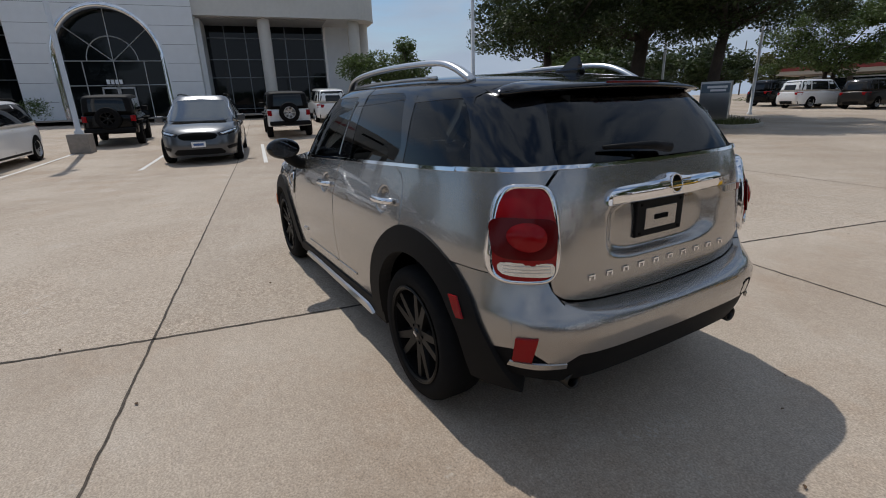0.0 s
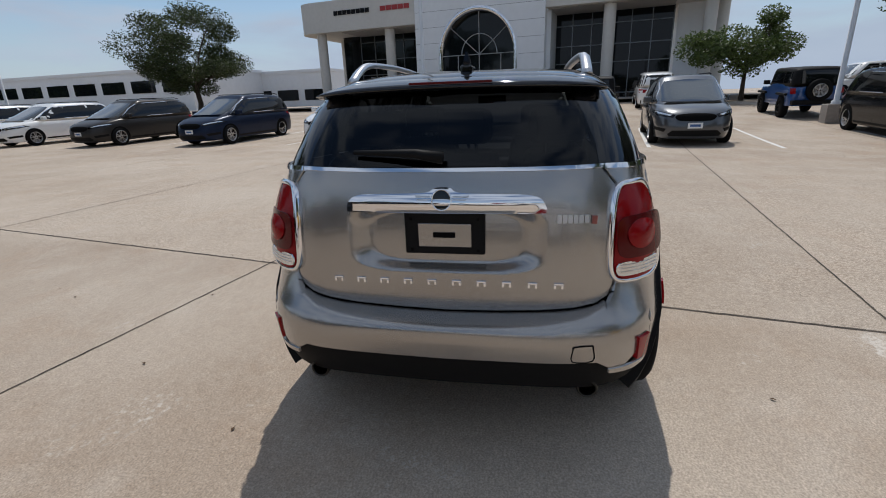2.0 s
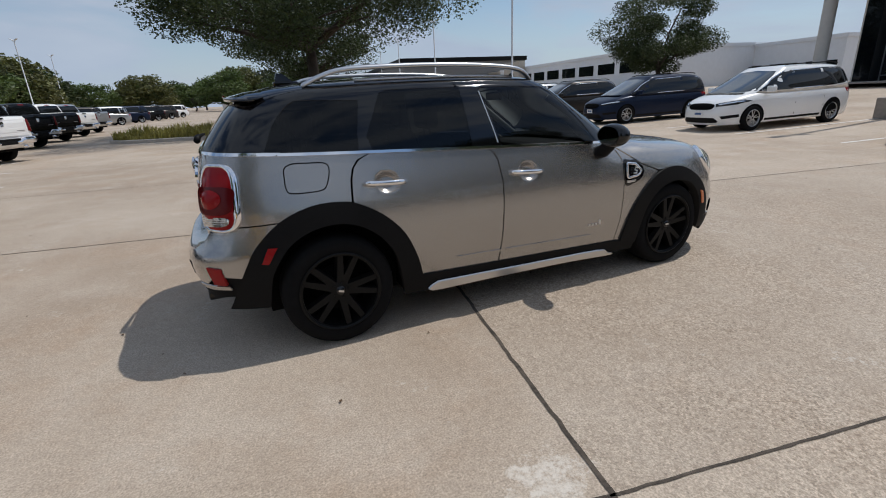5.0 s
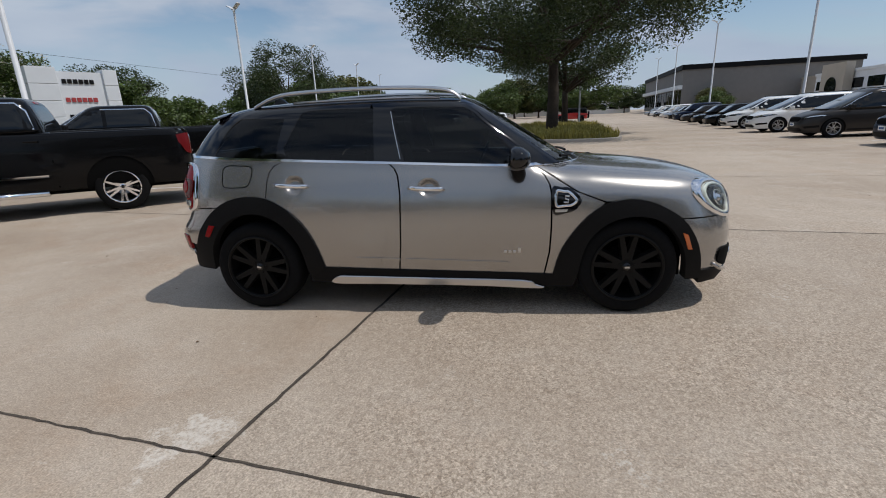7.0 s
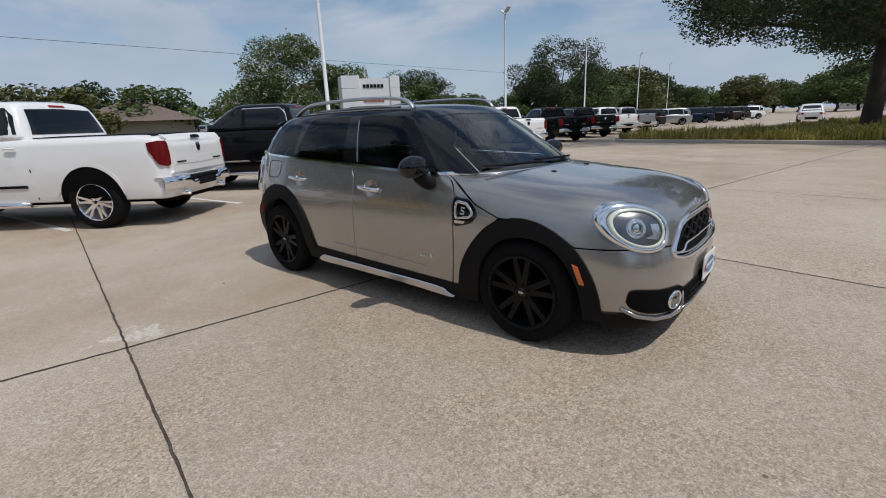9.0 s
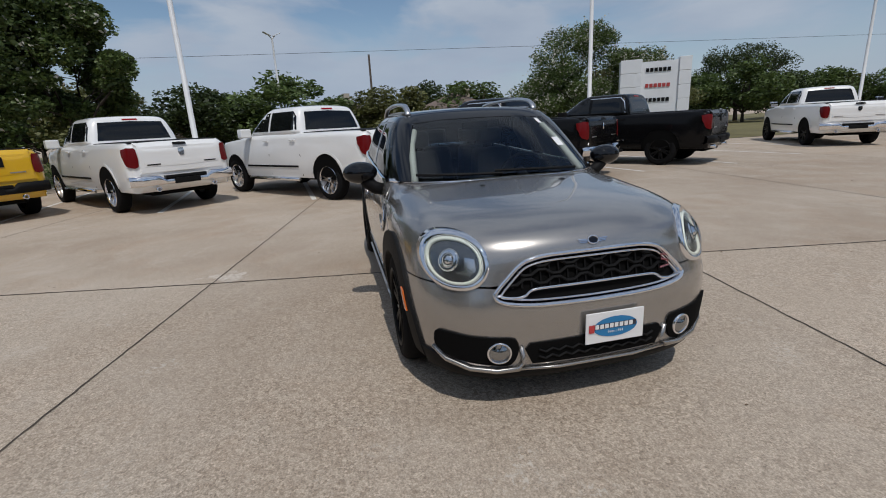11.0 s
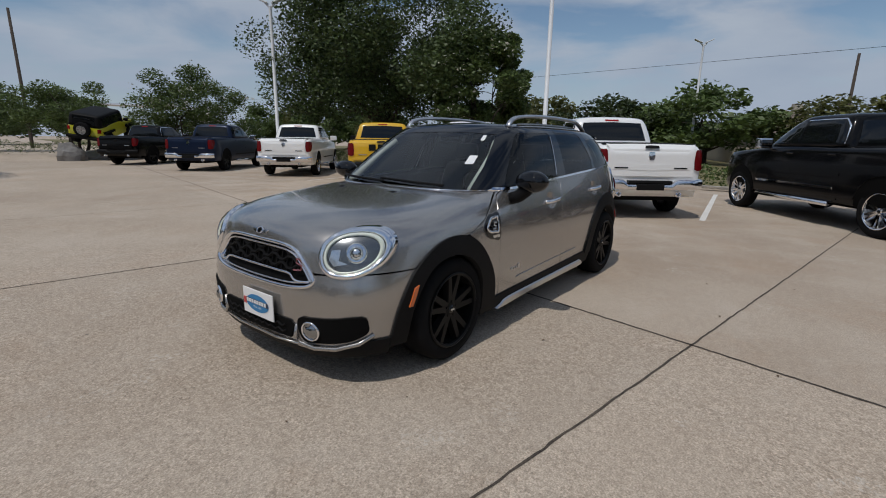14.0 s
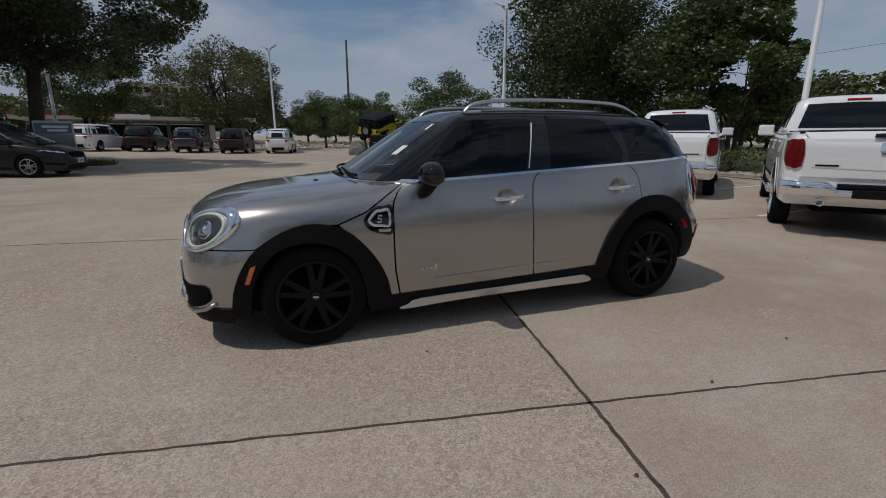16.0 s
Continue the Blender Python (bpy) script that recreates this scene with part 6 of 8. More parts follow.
    for s in (1, -1):
        bm = bmesh.new()
        lathe(bm, [(0.035, 0.1), (0.035, -0.08), (0.045, -0.085), (0.045, 0.1)], 14, "x", Matrix.Translation((-2.98, s * 0.55, 0.47)))
        bmesh.ops.recalc_face_normals(bm, faces=bm.faces[:])
        part("exhaust_tip", bm, M_CHROME, v, "", True)
    mirrored(v, lo, "y", "door_gap", [(0.25, 0.48), (0.24, 1.38), (0.252, 1.38), (0.262, 0.48)], M_DARK, 0.003, 0.5, depth=0.0)
    mirrored(v, lo, "y", "bed_gap", [(-0.96, 0.48), (-0.96, 1.38), (-0.94, 1.38), (-0.94, 0.48)], M_DARK, 0.003, 0.5, depth=0.0)
    mirrored(v, lo, "y", "side_moulding", [(-0.85, 0.66), (-0.85, 0.70), (1.25, 0.70), (1.25, 0.66)], M_CHROME if paint is P_BLACK else M_PLAST, 0.012, 0.5)
    mirrored(v, lo, "y", "arch_lip", [(-1.82 + r * math.cos(radians(a)), 0.45 + r * math.sin(radians(a))) for r, rg in ((0.55, range(8, 173, 12)), (0.50, range(172, 7, -12))) for a in rg], paint, 0.018, 0.3)
    for s in (1, -1):
        for x in (0.42, -0.62):
            bm = bmesh.new()
            tube(bm, [(x - 0.02, s * 1.02, 1.25), (x - 0.2, s * 1.02, 1.245)], 0.018, 6)
            part("door_handle", bm, paint, v)
        bm = bmesh.new()
        tube(bm, [(1.2, s * 0.99, 0.40), (-0.8, s * 0.99, 0.40)], 0.045, 8)
        part("side_step", bm, bumper, v, "", True)
    mirrored(v, lo, "F", "headlamp", [(0.62, 1.08), (0.92, 1.10), (0.92, 0.98), (0.62, 0.96)], M_CLEARL, 0.01, 0.2)
    panel("grille", lo, [("F", mirror_poly([(0, 1.13), (0.6, 1.12), (0.58, 0.82), (0, 0.80)]), 1)], M_PLAST, v, off=0.01, depth=0.01, step=0.3)
    side_mirrors(v, 1.02, 1.10, 1.42, bumper if paint is not P_WHITE else paint, 1.2)
    vehicle_wheels(v, 1.85, -1.82, 0.885, 0.41, 0.28, rim, 12, "truck%d" % (rim is M_CHROME), z=0.41, sw=0.05)
    return v


def offroader(paint, label, m):
    """A boxy off-roader with a spare wheel on its tail."""
    key = ("offroader", paint is P_BLACK)
    again = repeat(key, paint, label, m)
    if again:
        return again
    v = tagged(empty("offroader", m), label, "off-roader", "parked off-roaders")
    PROTO[key] = (v, paint)
    lo = shape(curve([0.3, 0.6, 1.0, 1.4], [2.0, 2.02, 2.0, 1.95]), curve([0.3, 0.6, 1.0, 1.4], [2.0, 2.03, 2.03, 2.0]), curve([0.3, 0.5, 1.0, 1.4], [0.85, 0.87, 0.86, 0.83]),
               curve([-2.2, 0.6, 0.8, 1.9, 2.2], [1.22, 1.22, 1.16, 1.10, 1.05]), 8.0, 14.0, 0.6, 16.0, 0.02, 0.8)
    up = shape(curve([1.0, 1.2, 1.8, 2.1], [0.85, 0.75, 0.52, 0.45]), curve([1.0, 1.2, 1.8, 2.1], [2.02, 2.0, 1.93, 1.9]), curve([1.0, 1.2, 1.8, 2.1], [0.85, 0.83, 0.76, 0.70]), curve([-2.2, -1, 0, 1.0], [1.83, 1.85, 1.85, 1.82]), 10.0, 14.0, 1.0, 18.0, 0.02, 0.7)
    shell("body", lo, ((-2.05, 2.05), (-0.9, 0.9), (0.46, 1.25)), (0, 0, 0.8), 0.13, paint, v)
    shell("hardtop", up, ((-2.02, 0.85), (-0.88, 0.88), (1.16, 1.9)), (-0.6, 0, 1.3), 0.13, M_PLAST, v)
    mirrored(v, up, "y", "side_window", [(-1.75, 1.30), (-1.72, 1.68), (-1.0, 1.70), (-1.0, 1.28)], M_WIN)
    mirrored(v, up, "y", "door_window", [(-0.92, 1.28), (-0.92, 1.70), (0.32, 1.70), (0.45, 1.28)], M_WIN)
    panel("rear_window", up, [("R", mirror_poly([(0, 1.27), (0.58, 1.27), (0.54, 1.72), (0, 1.72)]), 1)], M_WIN, v, off=0.006, depth=0.0, step=0.3)
    panel("windscreen", up, [("F", mirror_poly([(0, 1.24), (0.62, 1.24), (0.58, 1.70), (0, 1.72)]), 1)], M_WINL, v, off=0.006, depth=0.0, step=0.3)
    mirrored(v, lo, "R", "tail_lamp", [(0.68, 0.90), (0.68, 1.10), (0.815, 1.10), (0.815, 0.90)], M_RED, 0.03, 0.2, depth=0.03)
    bm = bmesh.new()
    add_box(bm, -2.28, -2.02, -0.80, 0.80, 0.52, 0.68, 0.03)
    part("rear_bumper", bm, M_PLAST, v)
    bm = bmesh.new()
    add_box(bm, 1.95, 2.25, -0.80, 0.80, 0.52, 0.68, 0.03)
    part("front_bumper", bm, M_PLAST, v)
    for x in (1.22, -1.24):
        for s in (1, -1):
            bm = bmesh.new()
            add_box(bm, x - 0.52, x + 0.52, s * 0.80, s * 0.96, 0.84, 0.93, 0.03)
            part("fender_flare", bm, M_PLAST, v)
    arches(v, lo, (1.22, -1.24), 0.46, 0.46, M_DARK, 0.5)
    vehicle_wheels(v, 1.22, -1.24, 0.80, 0.41, 0.23, M_RIMBLK, 7, "jeep", z=0.41, double=False, sw=0.06)
    sp = new("spare_wheel")
    sp.parent = v
    sp.matrix_basis = pose(-2.18, 0, 1.02, 0, 0, -90)
    wheel_parts(sp, 0.40, 0.23, 0.24, M_ALLOY if paint is not P_BLACK else M_RIMBLK, 7, 0.06, None, False)
    side_mirrors(v, 0.62, 0.95, 1.28, M_PLAST)
    return v


def wagon(paint, label, m, h=1.85, category="suv", L=2.6):
    """A tall squared-off sport utility; lower settings give a saloon or a hatchback."""
    key = ("wagon", h, L, category)
    again = repeat(key, paint, label, m)
    if again:
        return again
    v = tagged(empty(category.replace(" ", "_") if category != "suv" else "utility_wagon", m), label, category, "parked cars in the far rows")
    PROTO[key] = (v, paint)
    zb = h * 0.60
    lo = shape(curve([0.2, 0.5, 0.9, 1.4], [L - 0.06, L, L - 0.02, L - 0.08]), curve([0.2, 0.5, 0.9, 1.4], [L - 0.08, L, L, L - 0.05]), curve([0.2, 0.5, 0.9, 1.4], [0.90, 0.97, 0.97, 0.92]),
               curve([-L - 0.2, 0.6, 0.95, 1.5, L], [zb + 0.06, zb + 0.06, zb, zb - 0.06, zb - 0.18]), 5.0, 8.0, 0.5, 12.0, 0.03, 0.9)
    xr = L - 0.12 if h > 1.6 else L * 0.72
    up = shape(curve([zb - 0.1, zb, h, h + 0.3], [1.55, 1.38, 0.55, 0.2]), curve([zb - 0.1, zb, h, h + 0.3], [xr + 0.03, xr, xr - (0.25 if h > 1.6 else 0.9), xr - 0.9 if h < 1.6 else xr - 0.4]),
               curve([zb - 0.1, zb, h, h + 0.3], [0.94, 0.92, 0.73, 0.6]), curve([-L, -L * 0.6, 0, 0.5, 1.5], [h - 0.06, h, h, h - 0.02, h - 0.3]), 5.0, 7.0, zb - 0.1, 14.0, 0.02, 0.75)
    shell("body", lo, ((-L, L), (-0.98, 0.98), (0.25, zb + 0.1)), (0, 0, 0.6), 0.2, paint, v)
    shell("cabin", up, ((-xr, 1.5), (-0.95, 0.95), (zb - 0.04, h)), (-0.3, 0, zb + 0.05), 0.2, paint, v)
    t = h - 0.14
    b = zb + 0.06
    mirrored(v, up, "y", "front_window", [(0.0, b), (0.0, t), (0.42, t), (0.95, b)], M_WIN, step=0.5)
    mirrored(v, up, "y", "rear_window", [(-xr * 0.62, b), (-xr * (0.60 if h > 1.6 else 0.45), t), (-0.08, t), (-0.08, b)], M_WIN, step=0.5)
    if h > 1.6:
        mirrored(v, up, "y", "quarter_window", [(-xr * 0.93, b), (-xr * 0.86, t), (-xr * 0.65, t), (-xr * 0.67, b)], M_WIN, step=0.5)
    panel("windscreen", up, [("F", mirror_poly([(0, b), (0.78, b), (0.62, t), (0, t + 0.02)]), 1)], M_WINL, v, off=0.006, depth=0.0, step=0.4)
    panel("tail_window", up, [("R", mirror_poly([(0, b), (0.72, b), (0.60, t), (0, t)]), 1)], M_WIN, v, off=0.006, depth=0.0, step=0.4)
    mirrored(v, lo, "R", "tail_lamp", [(0.52, zb - 0.10), (0.90, zb - 0.08), (0.90, zb - 0.26), (0.60, zb - 0.26)], M_RED, 0.01, 0.3)
    mirrored(v, lo, "F", "headlamp", [(0.52, 0.72), (0.90, 0.76), (0.90, 0.64), (0.55, 0.62)], M_CLEARL, 0.01, 0.3)
    panel("grille", lo, [("F", mirror_poly([(0, 0.76), (0.48, 0.74), (0.45, 0.5), (0, 0.48)]), 1)], M_PLAST, v, off=0.01, depth=0.01, step=0.5)
    panel("rear_bumper_skirt", lo, [("R", mirror_poly([(0, 0.48), (0.8, 0.48), (0.8, 0.28), (0, 0.28)]), 1)], M_PLAST, v, off=0.012, depth=0.01, step=0.5)
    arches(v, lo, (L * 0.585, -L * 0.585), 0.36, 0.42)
    vehicle_wheels(v, L * 0.585, -L * 0.585, 0.855, 0.37, 0.25, M_ALLOY, 8, "wagon", z=0.37, double=False, sw=0.05)
    return v


def at_rear_axle(x, y, heading, axle=-1.82, z=None):
    """The pose of a vehicle whose rear axle stands at x, y."""
    a = radians(heading)
    cx, cy = x - axle * math.cos(a), y - axle * math.sin(a)
    return pose(cx, cy, ground_z(cx, cy) if z is None else z, 0, 0, heading)


def on_lot(x, y, heading):
    s = math.degrees(math.atan2(ground_z(x + 1.5, y) - ground_z(x - 1.5, y), 3.0))
    return pose(x, y, ground_z(x, y), 0, 0, heading) @ pose(0, 0, 0, 0, s * math.cos(radians(heading)) * -1, 0)


# row behind the crossover: pickups parked at an angle
TH = 216
pickup(P_WHITE, "white crew-cab pickup with chrome bumper and wheels", at_rear_axle(-6.45, -0.52, 218))
pickup(P_WHITE, "white crew-cab pickup with chrome rear bumper", at_rear_axle(-7.3, -4.85, 219))
pickup(P_YELLOW, "bright yellow pickup with black bumper and wheels", at_rear_axle(-7.1, -8.3, 224), M_RIMBLK, M_PLAST, M_PLAST)
pickup(P_WHITE, "white crew-cab pickup with chrome bumper, by the hedge", at_rear_axle(-7.3, -13.45, 221), M_CHROME)
pickup(P_NAVY, "dark navy crew-cab pickup with chrome bumper", at_rear_axle(-6.1, -18.2, 219), M_ALLOY)
pickup(P_BLACK, "black open-bed pickup with black bumper", at_rear_axle(-5.6, -24.5, 216), M_RIMBLK, M_PLAST, M_PLAST)
pickup(P_BLACK, "black crew-cab pickup with chrome window line and wheels", at_rear_axle(-6.72, 4.22, 216))
pickup(P_BLACK, "black crew-cab pickup with black wheels", at_rear_axle(-7.65, 8.25, 214), M_RIMBLK, M_PLAST)
pickup(P_WHITE, "white heavy-duty pickup in the angled row", at_rear_axle(-8.8, 15.7, 150), M_ALLOY)
for i, (pt, lab) in enumerate(((P_BLACK, "black pickup in the far angled row"), (P_BLACK, "black pickup with tall bed sides"), (P_WHITE, "white pickup among dark ones"), (P_SILVER, "silver pickup at the end of the row"))):
    pickup(pt, lab, at_rear_axle(-9.8 - 0.15 * i, 22.6 + 4.7 * i, 150), M_ALLOY)
# row towards the showroom: minivans with their noses out
HV = 172
minivan(P_WHITE, "white minivan with dark windows", on_lot(14.0, 6.35, HV))
minivan(P_GREY, "graphite minivan with dealer plate", on_lot(13.3, 0.60, HV - 2))
minivan(P_GREY, "graphite minivan beside the off-roaders", on_lot(12.0, -4.75, HV))
minivan(P_NAVY, "navy minivan in the row of vans", on_lot(14.5, 11.7, HV))
minivan(P_BROWN, "dark brown minivan in the row", on_lot(14.9, 17.0, HV))
minivan(P_WHITE, "white minivan near the row's end", on_lot(15.6, 22.1, HV))
minivan(P_WHITE, "white minivan at the row's end", on_lot(16.6, 27.4, HV))
minivan(P_BLACK, "black minivan under the oak", on_lot(11.2, -10.4, HV))
minivan(P_BROWN, "dark graphite minivan beside the oak island", on_lot(10.2, -16.1, HV))
offroader(P_BLACK, "black off-roader with a black spare wheel", on_lot(20.4, 3.3, -4))
offroader(P_WHITE, "white off-roader with black hardtop and spare wheel", on_lot(19.3, -3.1, -8))
offroader(P_BLUE, "blue off-roader with black hardtop", on_lot(18.8, -11.0, -8))
offroader(P_RED, "red off-roader parked by the far trees", on_lot(9.8, 62.0, 170))
wagon(P_WHITE, "white utility wagon near the showroom", on_lot(26.5, -7.2, -8))
wagon(P_WHITE, "white van-like wagon by the showroom corner", on_lot(25.0, -17.0, 90))
# far rows
FAR = ((17.4, 32.6, P_BLACK, 1.46), (18.4, 37.5, P_BLACK, 1.46), (19.5, 43, P_BROWN, 1.46), (20.8, 49, P_NAVY, 1.72), (22.2, 55, P_BLACK, 1.46), (23.6, 61, P_SILVER, 1.46), (25.0, 67, P_WHITE, 1.72), (26.5, 74, P_BLACK, 1.46), (28.0, 82, P_WHITE, 1.72), (30.0, 92, P_SILVER, 1.46))
for x, y, pt, h in FAR:
    wagon(pt, {P_BLACK: "black", P_BROWN: "dark brown", P_NAVY: "navy", P_SILVER: "silver", P_WHITE: "white"}[pt] + (" saloon" if h < 1.6 else " small utility") + " in the long row by the road", on_lot(x, y, HV), h, "car", 2.35)
for i, (x, y, pt) in enumerate(((10.6, -40.0, P_BROWN), (7.2, -39.0, P_GREY), (3.9, -38.0, P_BROWN), (0.6, -37.0, P_WHITE))):
    wagon(pt, {P_BROWN: "dark brown", P_GREY: "graphite", P_WHITE: "white"}[pt] + " utility wagon facing the petrol station", on_lot(x, y, -98), 1.9)
wagon(P_WHITE, "white utility wagon standing broadside", on_lot(13.5, -38.6, -105), 1.9)
wagon(P_BLACK, "black utility wagon by the hedge", on_lot(16.5, -40.0, -98), 1.9)
wagon(P_WHITE, "white hatchback crossing the lot", on_lot(0.2, 52.0, 95), 1.6, "hatchback", 2.2)
for i, (pt, lab) in enumerate(((P_BROWN, "bronze"), (P_SILVER, "silver"), (P_NAVY, "navy"), (P_BLACK, "black"), (P_BROWN, "brown"), (P_WHITE, "white"))):
    wagon(pt, lab + " utility wagon past the angled row", on_lot(-13.5 + 1.0 * i, 47.0 + 6.0 * i, 210), 1.8)
offroader(P_LIME, "lime yellow off-roader tilted on a rock display", pose(-6.4, -31.2, 1.15, 9, -12, 226))
M_ROCK = material("grey_rock", (0.20, 0.19, 0.18), 0.95, var=0.3, scale=6, bump=0.6, bump_scale=12)
for k, (x, y, sx_, sy_, sz_) in enumerate(((-4.3, -29.9, 0.7, 0.6, 0.95), (-6.6, -31.2, 2.0, 1.5, 0.55), (-8.0, -32.8, 1.3, 1.1, 0.62))):
    bm = bmesh.new()
    bmesh.ops.create_icosphere(bm, subdivisions=3, radius=1.0)
    for vert in bm.verts:
        q = vert.co.copy()
        w = 1 + 0.30 * noise.noise(q * 1.7 + Vector((k * 7, 0, 0))) + 0.12 * noise.noise(q * 5)
        vert.co = Vector((q.x * sx_ * w, q.y * sy_ * w, max(-0.04, q.z * sz_ * w)))
    rk = tagged(part("display_rock", bm, M_ROCK), "rough grey boulder of the rock display", "rock", "display rocks")
    rk.location = (x, y, 0.02)

# ---- painted bays ----
for i in range(-4, 10):
    y0 = -0.45 + 2.9 * i
    x0 = 10.2 + 0.21 * y0
    tagged(ribbon("bay_line", ((x0, y0), (x0 + 5.4, y0 - 0.85)), 0.10, M_LINE, 0.003, 0.005, 40 + i, 0.3), "worn white bay line", "bay line", "bay lines")
th = radians(186)
for i, y0 in enumerate((-16.9, -13.9, -10.86, -7.63, -4.62, -1.65, 1.06, 6.26, 9.0, 12.0, 15.0)):
    x0 = -6.1 if y0 < 10 else -6.1 - 0.25 * (y0 - 9)
    tagged(ribbon("bay_line", ((x0, y0), (x0 + 5.6 * math.cos(th), y0 + 5.6 * math.sin(th))), 0.10, M_LINE, 0.003, 0.005, 60 + i, 0.3), "worn white bay line", "bay line", "bay lines")


# ---- showroom ----
M_WALLW = material("white_metal_panel", (0.74, 0.76, 0.78), 0.45, var=0.05, scale=2)
M_STUC = material("cream_stucco", (0.60, 0.58, 0.54), 0.8, var=0.06, scale=4, bump=0.08, bump_scale=80)
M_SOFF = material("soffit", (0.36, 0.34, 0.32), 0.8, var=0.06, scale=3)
M_SHGL = material("showroom_glass", (0.005, 0.007, 0.009), 0.03, 0.0, 0.0, spec=0.28)
M_MULL = material("aluminium_mullion", (0.16, 0.17, 0.18), 0.4, 0.6)
M_MULW = material("pale_mullion", (0.42, 0.43, 0.44), 0.4, 0.3)
M_POLE = material("white_pole", (0.66, 0.67, 0.68), 0.5, var=0.06, scale=6)
M_BLOCK = material("rough_concrete", (0.30, 0.27, 0.24), 0.9, var=0.2, scale=10, bump=0.3, bump_scale=40)
M_SEAM = material("panel_seam", (0.22, 0.23, 0.24), 0.8)
UB = 34.4
ZB = 1.05


def lotm(u, v, z=0.0):
    p = LU * u + LV * v
    return Matrix.Translation((p.x, p.y, z)) @ Matrix.Rotation(LOT, 4, "Z")


house = tagged(empty("car_showroom", lotm(UB, 0, 0)), "white two-storey car showroom with arched glass entrance", "building")


def wall_poly(name, poly, u0, u1, mat, parent, label=""):
    """A wall with outline (v, z), from depth u0 to u1 behind the front."""
    bm = bmesh.new()
    f = bm.faces.new([bm.verts.new((u0, a, b)) for a, b in poly])
    r = bmesh.ops.extrude_face_region(bm, geom=[f])
    for e in r["geom"]:
        if isinstance(e, bmesh.types.BMVert):
            e.co.x = u1
    bmesh.ops.recalc_face_normals(bm, faces=bm.faces[:])
    return part(name, bm, mat, parent, label)


AC, AR_, AZ = 10.03, 2.93, 4.65
arc = [(AC + AR_ * math.cos(radians(a)), AZ + (7.72 - AZ) * math.sin(radians(a))) for a in range(0, 181, 9)]
tower = wall_poly("entrance_wall", [(15.1, ZB), (15.1, 11.6), (4.85, 11.6), (4.85, ZB), (AC - AR_, ZB)] + arc[::-1] + [(AC + AR_, ZB)], -0.5, 0.5, M_WALLW, house, "white panel-clad entrance wall")
for z in (2.15, 3.3, 4.45, 5.6, 6.75, 7.9, 9.05):
    half = AR_ + 0.35 if z < AZ else (AR_ + 0.35) * math.sqrt(max(0, 1 - ((z - AZ) / (7.92 - AZ)) ** 2)) if z < 8.05 else 0
    spans = [(4.86, AC - half), (AC + half, 15.09)] if half else [(4.86, 15.09)]
    for a, b in spans:
        boxes("panel_joint", [(-0.506, -0.498, a, b, z - 0.012, z + 0.012)], M_SEAM, tower)
# bright reveal of the arch
bm = bmesh.new()
ro = [(AC + (AR_ + 0.20) * math.cos(radians(a)), AZ + (8.05 - AZ) * math.sin(radians(a))) for a in range(0, 181, 9)]
path_o = [(AC + AR_ + 0.20, ZB)] + ro + [(AC - AR_ - 0.32, ZB)]
path_i = [(AC + AR_ - 0.02, ZB)] + [(AC + (AR_ - 0.02) * math.cos(radians(a)), AZ + (7.70 - AZ) * math.sin(radians(a))) for a in range(0, 181, 9)] + [(AC - AR_ + 0.02, ZB)]
A = [bm.verts.new((-0.54, a, b)) for a, b in path_o]
B = [bm.verts.new((-0.58, a, b)) for a, b in path_i]
C = [bm.verts.new((0.30, a, b)) for a, b in path_i]
D = [bm.verts.new((-0.50, a, b)) for a, b in path_o]
for p, q in ((D, A), (A, B), (B, C)):
    for i in range(len(p) - 1):
        bm.faces.new((p[i], p[i + 1], q[i + 1], q[i]))
bmesh.ops.recalc_face_normals(bm, faces=bm.faces[:])
part("arch_trim", bm, M_CHROME, tower, "mirror-polished arch trim", True)
wall_poly("arch_glass", [(AC + AR_, ZB)] + [(AC + AR_ * math.cos(radians(a)), AZ + (7.72 - AZ) * math.sin(radians(a))) for a in range(0, 181, 9)] + [(AC - AR_, ZB)], 0.30, 0.34, M_SHGL, house, "dark arched glazing")
arch_w = part_parent = house
bm = bmesh.new()


def mull(bm, v0, z0, v1, z1, u=0.24, w=0.035):
    tube(bm, [(u, v0, z0), (u, v1, z1)], w, 4)


for v in (AC - 1.75, AC, AC + 1.75):
    mull(bm, v, ZB, v, 4.65)
for z in (3.15, 4.65):
    mull(bm, AC - AR_, z, AC + AR_, z)
for a in (40, 90, 140):
    mull(bm, AC, 4.65, AC + AR_ * math.cos(radians(a)), AZ + (7.7 - AZ) * math.sin(radians(a)))
pts = [(0.24, AC + 1.45 * math.cos(radians(a)), 4.65 + 1.5 * math.sin(radians(a))) for a in range(0, 181, 12)]
tube(bm, pts, 0.035, 4)
part("arch_mullions", bm, M_MULW, house, "pale fan-shaped glazing bars")
for v0 in (AC - 0.95, AC + 0.02):
    bm = bmesh.new()
    for b in ((0.14, 0.22, v0, v0 + 0.08, ZB, 3.05), (0.14, 0.22, v0 + 0.85, v0 + 0.93, ZB, 3.05), (0.14, 0.22, v0, v0 + 0.93, 2.93, 3.05), (0.14, 0.22, v0, v0 + 0.93, ZB, ZB + 0.2)):
        add_box(bm, *b)
    part("entrance_door", bm, M_MULW, house, "pale-framed glass entrance door")
boxes("sign_bars", [(0.10, 0.14, AC - 0.30 + 0.24 * i, AC - 0.12 + 0.24 * i, 3.22, 3.50) for i in range(4)], M_WALLW, house)
